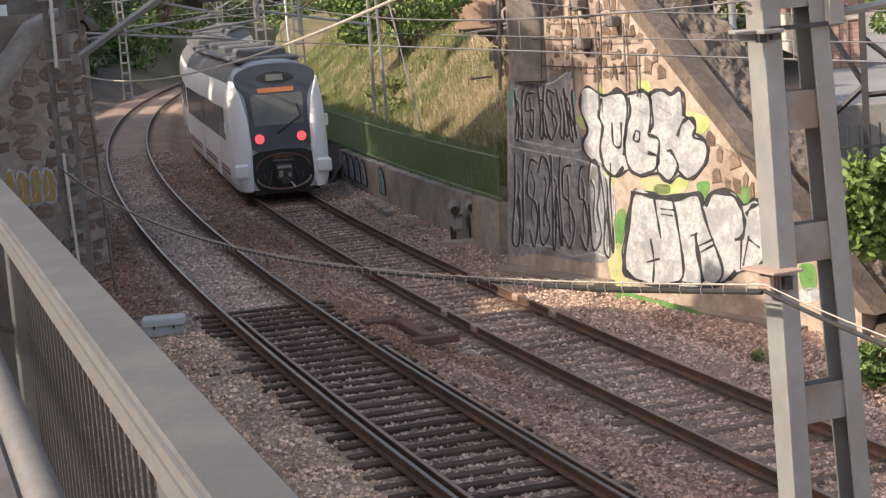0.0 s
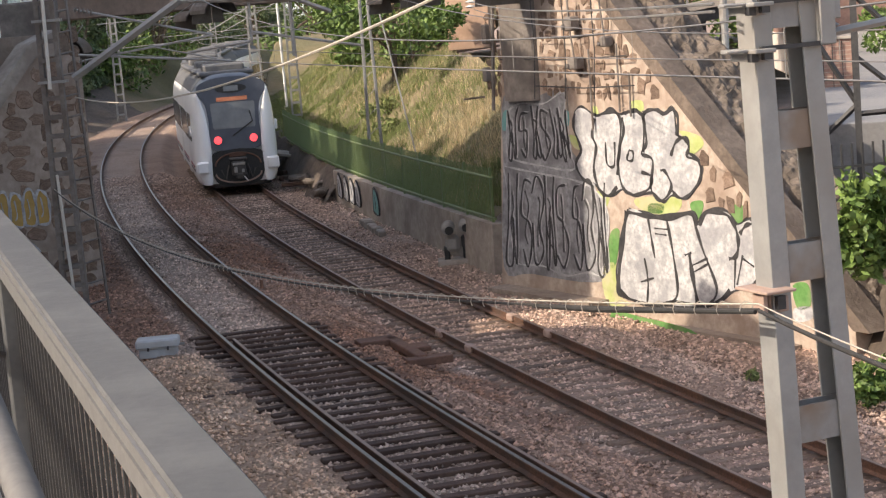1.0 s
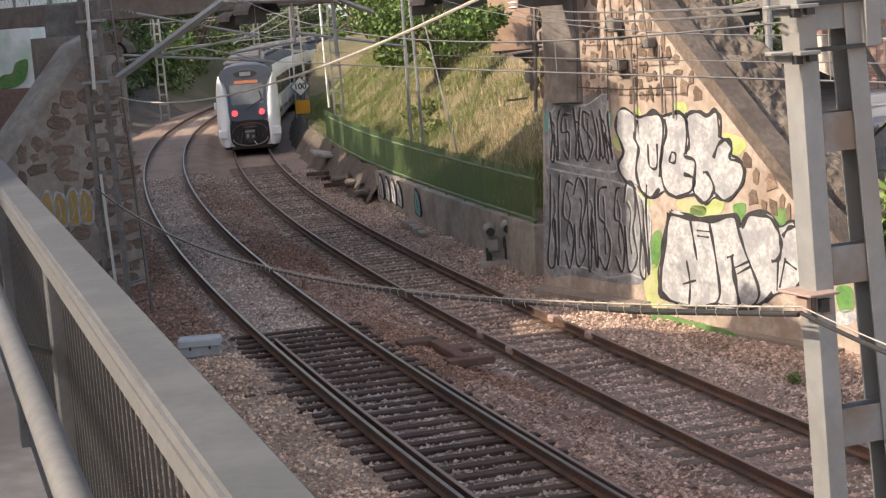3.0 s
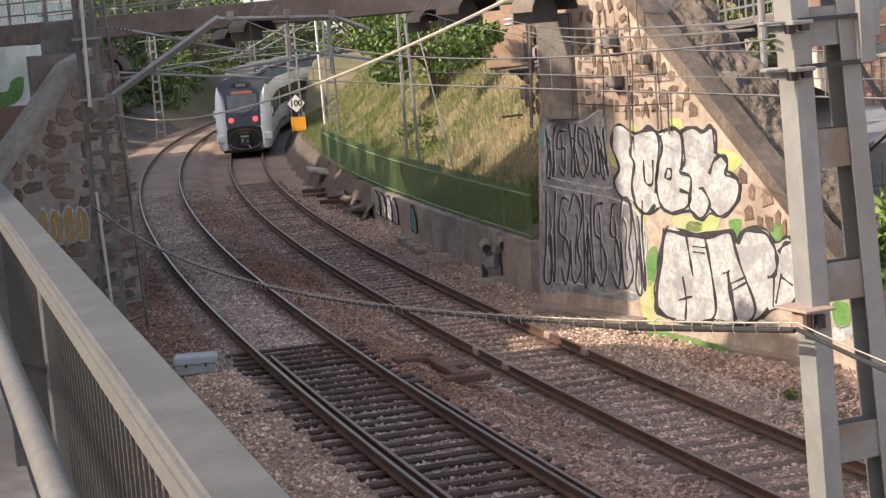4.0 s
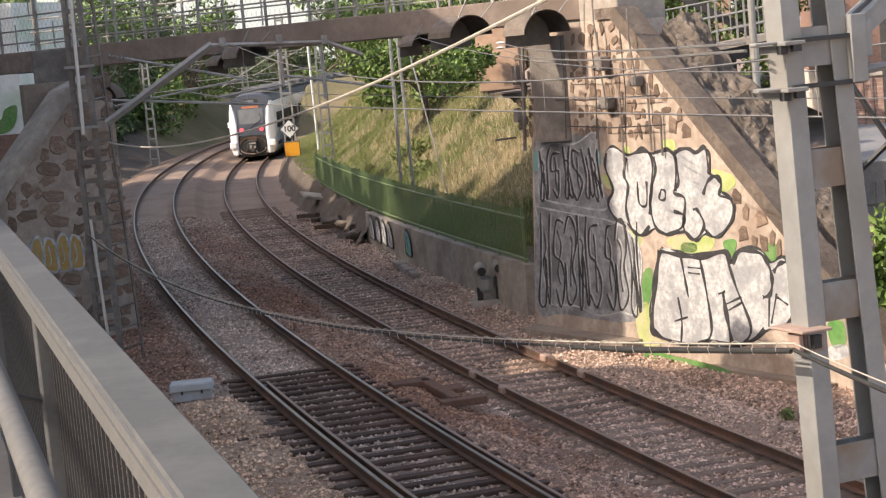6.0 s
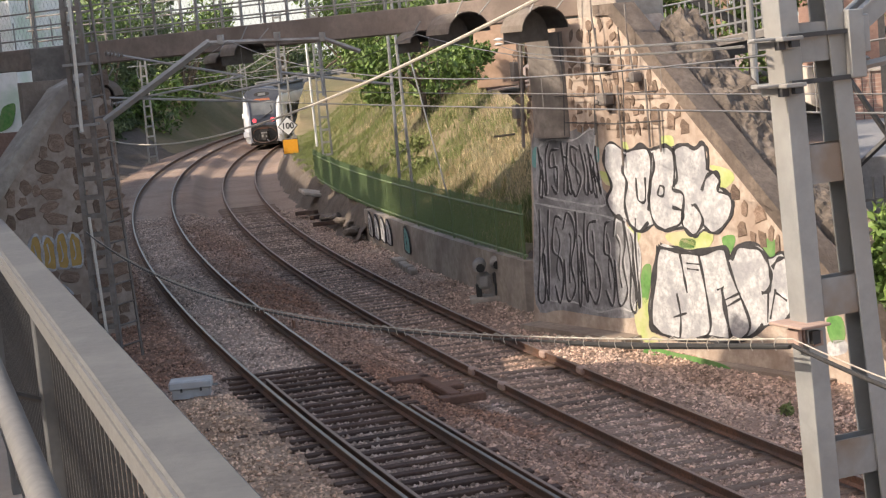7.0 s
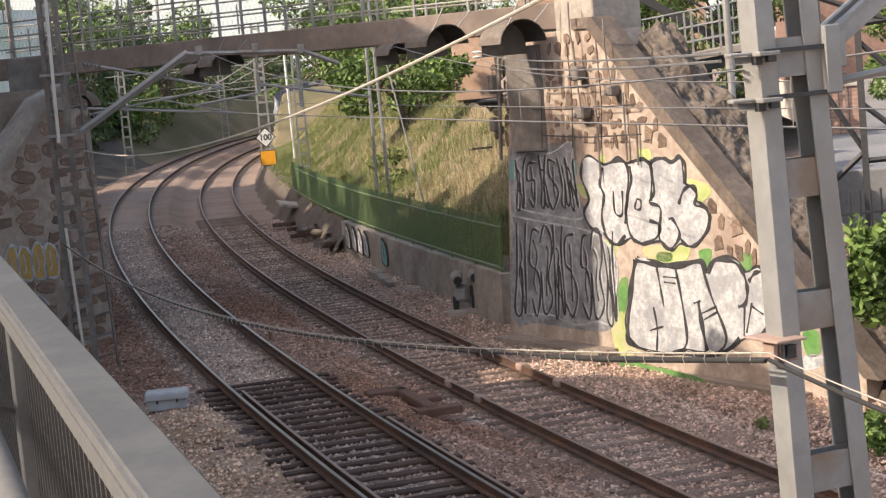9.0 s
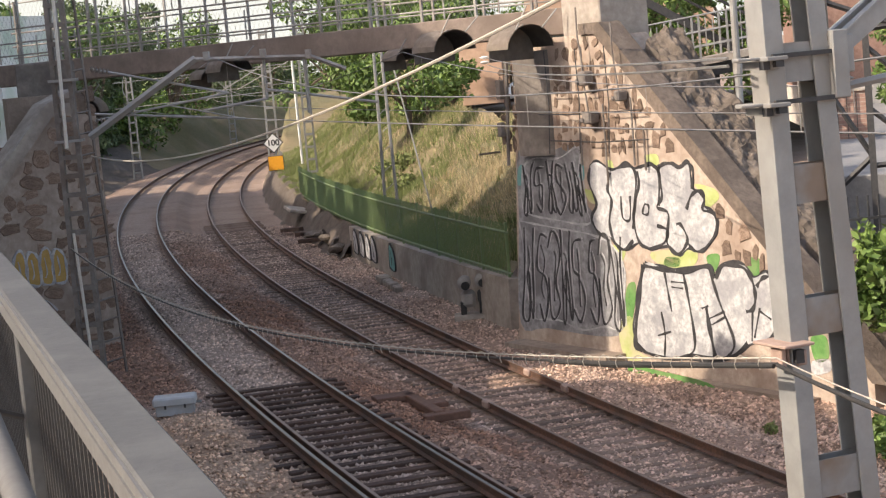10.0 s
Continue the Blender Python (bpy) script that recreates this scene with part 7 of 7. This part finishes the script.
    stroke(gs[3], [(2.79, 2.31), (2.48, 2.2), (2.41, 1.65), (2.62, 1.46), (2.76, 0.99), (2.55, 0.47), (2.33, 0.74)], 0.03, "white_paint", m, 0.016)
    stroke(gs[3], [(2.55, 2.07), (2.56, 1.73), (2.53, 1.17), (2.51, 0.78)], 0.04, "black_paint", m, 0.02)
    stroke(gs[3], [(2.61, 2.1), (2.62, 1.76), (2.59, 1.2), (2.57, 0.81)], 0.03, "white_paint", m, 0.016)
    stroke(gs[3], [(3.21, 2.29), (3.03, 2.18), (2.93, 1.62), (3.12, 1.49), (3.21, 0.95), (3.07, 0.43), (2.87, 0.77)], 0.06, "black_paint", m, 0.02)
    stroke(gs[3], [(3.27, 2.32), (3.09, 2.21), (2.99, 1.65), (3.18, 1.52), (3.28, 0.98), (3.13, 0.46), (2.93, 0.8)], 0.03, "white_paint", m, 0.016)
    stroke(gs[3], [(3.05, 2.01), (3.12, 1.71), (3.03, 1.19), (3.07, 0.8)], 0.04, "black_paint", m, 0.02)
    stroke(gs[3], [(3.11, 2.04), (3.18, 1.74), (3.09, 1.23), (3.14, 0.83)], 0.03, "white_paint", m, 0.016)
    stroke(gs[3], [(3.3, 1.96), (3.44, 2.39), (3.65, 2.37), (3.69, 1.83), (3.56, 1.39), (3.65, 0.81), (3.42, 0.48), (3.29, 0.6), (3.27, 1.46)], 0.06, "black_paint", m, 0.02)
    stroke(gs[3], [(3.36, 1.99), (3.5, 2.42), (3.71, 2.4), (3.75, 1.86), (3.63, 1.42), (3.71, 0.84), (3.48, 0.52), (3.36, 0.64), (3.33, 1.49)], 0.03, "white_paint", m, 0.016)
    stroke(gs[3], [(3.39, 1.99), (3.51, 1.74), (3.41, 1.25), (3.46, 0.86)], 0.04, "black_paint", m, 0.02)
    stroke(gs[3], [(3.45, 2.02), (3.57, 1.77), (3.47, 1.28), (3.52, 0.89)], 0.03, "white_paint", m, 0.016)
    stroke(gs[3], [(3.7, 2.33), (3.83, 1.37), (3.71, 0.55), (3.9, 0.42), (3.95, 1.58), (3.99, 0.53), (4.05, 0.68), (4.05, 1.8), (4.13, 2.39)], 0.06, "black_paint", m, 0.02)
    stroke(gs[3], [(3.76, 2.36), (3.89, 1.4), (3.77, 0.58), (3.96, 0.45), (4.01, 1.61), (4.05, 0.56), (4.11, 0.71), (4.11, 1.83), (4.19, 2.42)], 0.03, "white_paint", m, 0.016)
    stroke(gs[3], [(3.91, 2.06), (3.96, 1.77), (3.87, 1.19), (3.98, 0.86)], 0.04, "black_paint", m, 0.02)
    stroke(gs[3], [(3.97, 2.09), (4.02, 1.8), (3.94, 1.22), (4.04, 0.89)], 0.03, "white_paint", m, 0.016)
    stroke(gs[2], [(0.73, 3.87), (1.27, 4.05), (2.15, 4.05), (2.89, 4.3), (2.88, 3.87), (2.73, 3.3), (3.11, 2.65), (1.84, 2.68), (0.83, 2.78), (0.6, 2.96), (0.73, 3.87)], 0.05, "white_paint", m, 0.014)
    stroke(gs[3], [(0.41, 2.62), (1.06, 2.56), (2.18, 2.47), (3.13, 2.39), (3.81, 2.19), (4.18, 1.71), (4.05, 1.0), (3.79, 0.41), (3.34, 0.41), (2.49, 0.27), (1.65, 0.42), (0.75, 0.39), (0.55, 0.68), (0.49, 2.05), (0.41, 2.62)], 0.05, "white_paint", m, 0.014)
    stroke(gs[0], [(3.27, 3.88), (3.57, 3.95), (4.01, 3.77), (4.48, 3.92), (4.85, 3.81), (5.24, 3.92), (5.55, 3.78), (5.78, 3.94), (6.19, 3.86), (6.5, 3.94), (6.57, 3.43), (6.86, 3.37), (6.91, 3.07), (7.19, 2.95), (7.2, 2.62), (6.71, 2.21), (6.36, 2.26), (6.03, 2.11), (5.69, 2.28), (5.2, 2.18), (4.72, 2.29), (4.2, 2.12), (3.81, 2.36), (3.38, 2.47), (3.21, 2.79), (3.4, 3.1), (3.19, 3.52), (3.27, 3.88)], 0.13, "black_paint", m, 0.009)
    stroke(gs[1], [(4.88, 1.85), (5.47, 1.79), (6.05, 1.77), (6.88, 1.9), (7.07, 1.7), (7.38, 1.97), (7.95, 1.96), (8.19, 1.73), (8.64, 1.8), (8.65, 0.73), (7.89, 0.41), (7.27, 0.08), (6.05, -0.04), (5.2, -0.05), (4.47, 0.07), (4.37, 0.52), (4.6, 1.17), (4.88, 1.85)], 0.13, "black_paint", m, 0.009)
    paint(g, [(4.4, -0.75), (5.6, -0.8), (7.2, -0.72), (7.0, -0.4), (5.4, -0.3), (4.5, -0.28)], "green_paint", WALL_M @ Matrix.Translation((0, 0, 0.3)), 0.006, "patch")  # on the footing
    # ochre letters on the left wing wall
    g = empty("graffiti", "ochre graffiti letters with white outlines on the dark stone wall", "graffiti")
    rnd = random.Random(17)
    for i in range(4):
        x = 0.45 + 0.36 * i
        pts = [(x, 1.75 + rnd.uniform(-0.1, 0.1)), (x + 0.3, 1.8), (x + 0.34, 2.3), (x + 0.24, 2.62 + rnd.uniform(-0.1, 0.1)), (x + 0.06, 2.6), (x - 0.04, 2.2)]
        paint(g, pts, "ochre_paint", LW_M, 0.03)
        stroke(g, pts + [pts[0]], 0.075, "white_paint", LW_M, 0.04)
        stroke(g, [(x + 0.12, 2.45), (x + 0.16, 2.1), (x + 0.1, 1.95)], 0.04, "white_paint", LW_M, 0.04)
    stroke(g, [(0.0, 1.5), (0.5, 1.55), (0.7, 1.35), (1.2, 1.4), (1.5, 1.1)], 0.05, "white_paint", LW_M, 0.04)
    paint(g, [(0.5, 1.4), (1.1, 1.35), (1.2, 0.8), (0.6, 0.7)], "black_paint", LW_M, 0.03)
    # tags on the low wall
    g = empty("graffiti", "small white graffiti letters on the low concrete wall", "graffiti")
    for k, (s, mt) in enumerate(((31.5, "white_paint"), (30.3, "white_paint"), (29.2, "white_paint"), (28.2, "white_paint"), (25.3, "teal_paint"))):
        a, b = on(s, 2.63), on(s + 1.0, 2.63)
        d = (a - b).normalized()
        nrm = Vector((0, 0, 1)).cross(d) * -1
        mm = Matrix(((d.x, 0, nrm.x, b.x), (d.y, 0, nrm.y, b.y), (0, 1, 0, 0), (0, 0, 0, 1)))
        if nrm.x > 0:
            mm = Matrix(((d.x, 0, -nrm.x, b.x), (d.y, 0, -nrm.y, b.y), (0, 1, 0, 0), (0, 0, 0, 1)))
        pts = [(0.05, 0.15), (0.8, 0.1), (0.85, 0.5), (0.6, 0.8), (0.2, 0.85)]
        paint(g, pts, mt, mm, 0.03)
        stroke(g, pts + [pts[0]], 0.07, "black_paint", mm, 0.036)
        stroke(g, [(0.3, 0.7), (0.45, 0.4), (0.4, 0.25)], 0.07, "black_paint", mm, 0.036)


# ---- everything ----
build_ground()
build_bed()
build_tracks()
build_right_abutment()
build_left_abutment()
DECK_M, DECK_L = build_bridge()
for x, y, z, r, ln, tn in ((-0.78, -2.35, 6.45, 0.55, 0.85, -1.15), (2.15, -1.0, 6.55, 0.52, 1.0, -1.15), (3.7, -0.6, 6.45, 0.3, 0.7, -1.15), (9.1, -0.6, 6.55, 0.42, 0.9, -1.15), (10.1, -0.4, 6.42, 0.28, 0.8, -1.15), (13.0, -2.0, 5.8, 0.5, 1.2, -0.6)):
    shade_lamp(DECK_M, x, y, z, r, ln, tn)
build_low_wall()
build_fence()
build_hill()
build_bank()
build_left_bank()
build_rubble()
build_wall_fittings()
build_woods()
build_left_mast()
build_right_mast()
build_far_masts()
build_wires()
build_sign()
build_cabinet()
build_relay()
build_switch_plates()
build_railing()
build_right_side()
build_left_side()
build_graffiti()
build_train()
build_ballast()


def motions():
    """The train leaves along the curve; each car rides on its own stretch of track."""
    for car, back, length in CARS:
        rows = []
        for k in range(21):
            t = 0.5 * k
            s = tail_at(t) + back
            a, b = on(s + 3.0), on(s + length - 2.6)
            d = b - a
            a = a + Vector((0.06, 0, 0))
            turn = math.atan2(-d.x, d.y)
            p = a - d.normalized() * 3.0
            rows.append((t, pose(p.x, p.y, p.z, 0, 0, math.degrees(turn))))
        walk(car, rows)


motions()
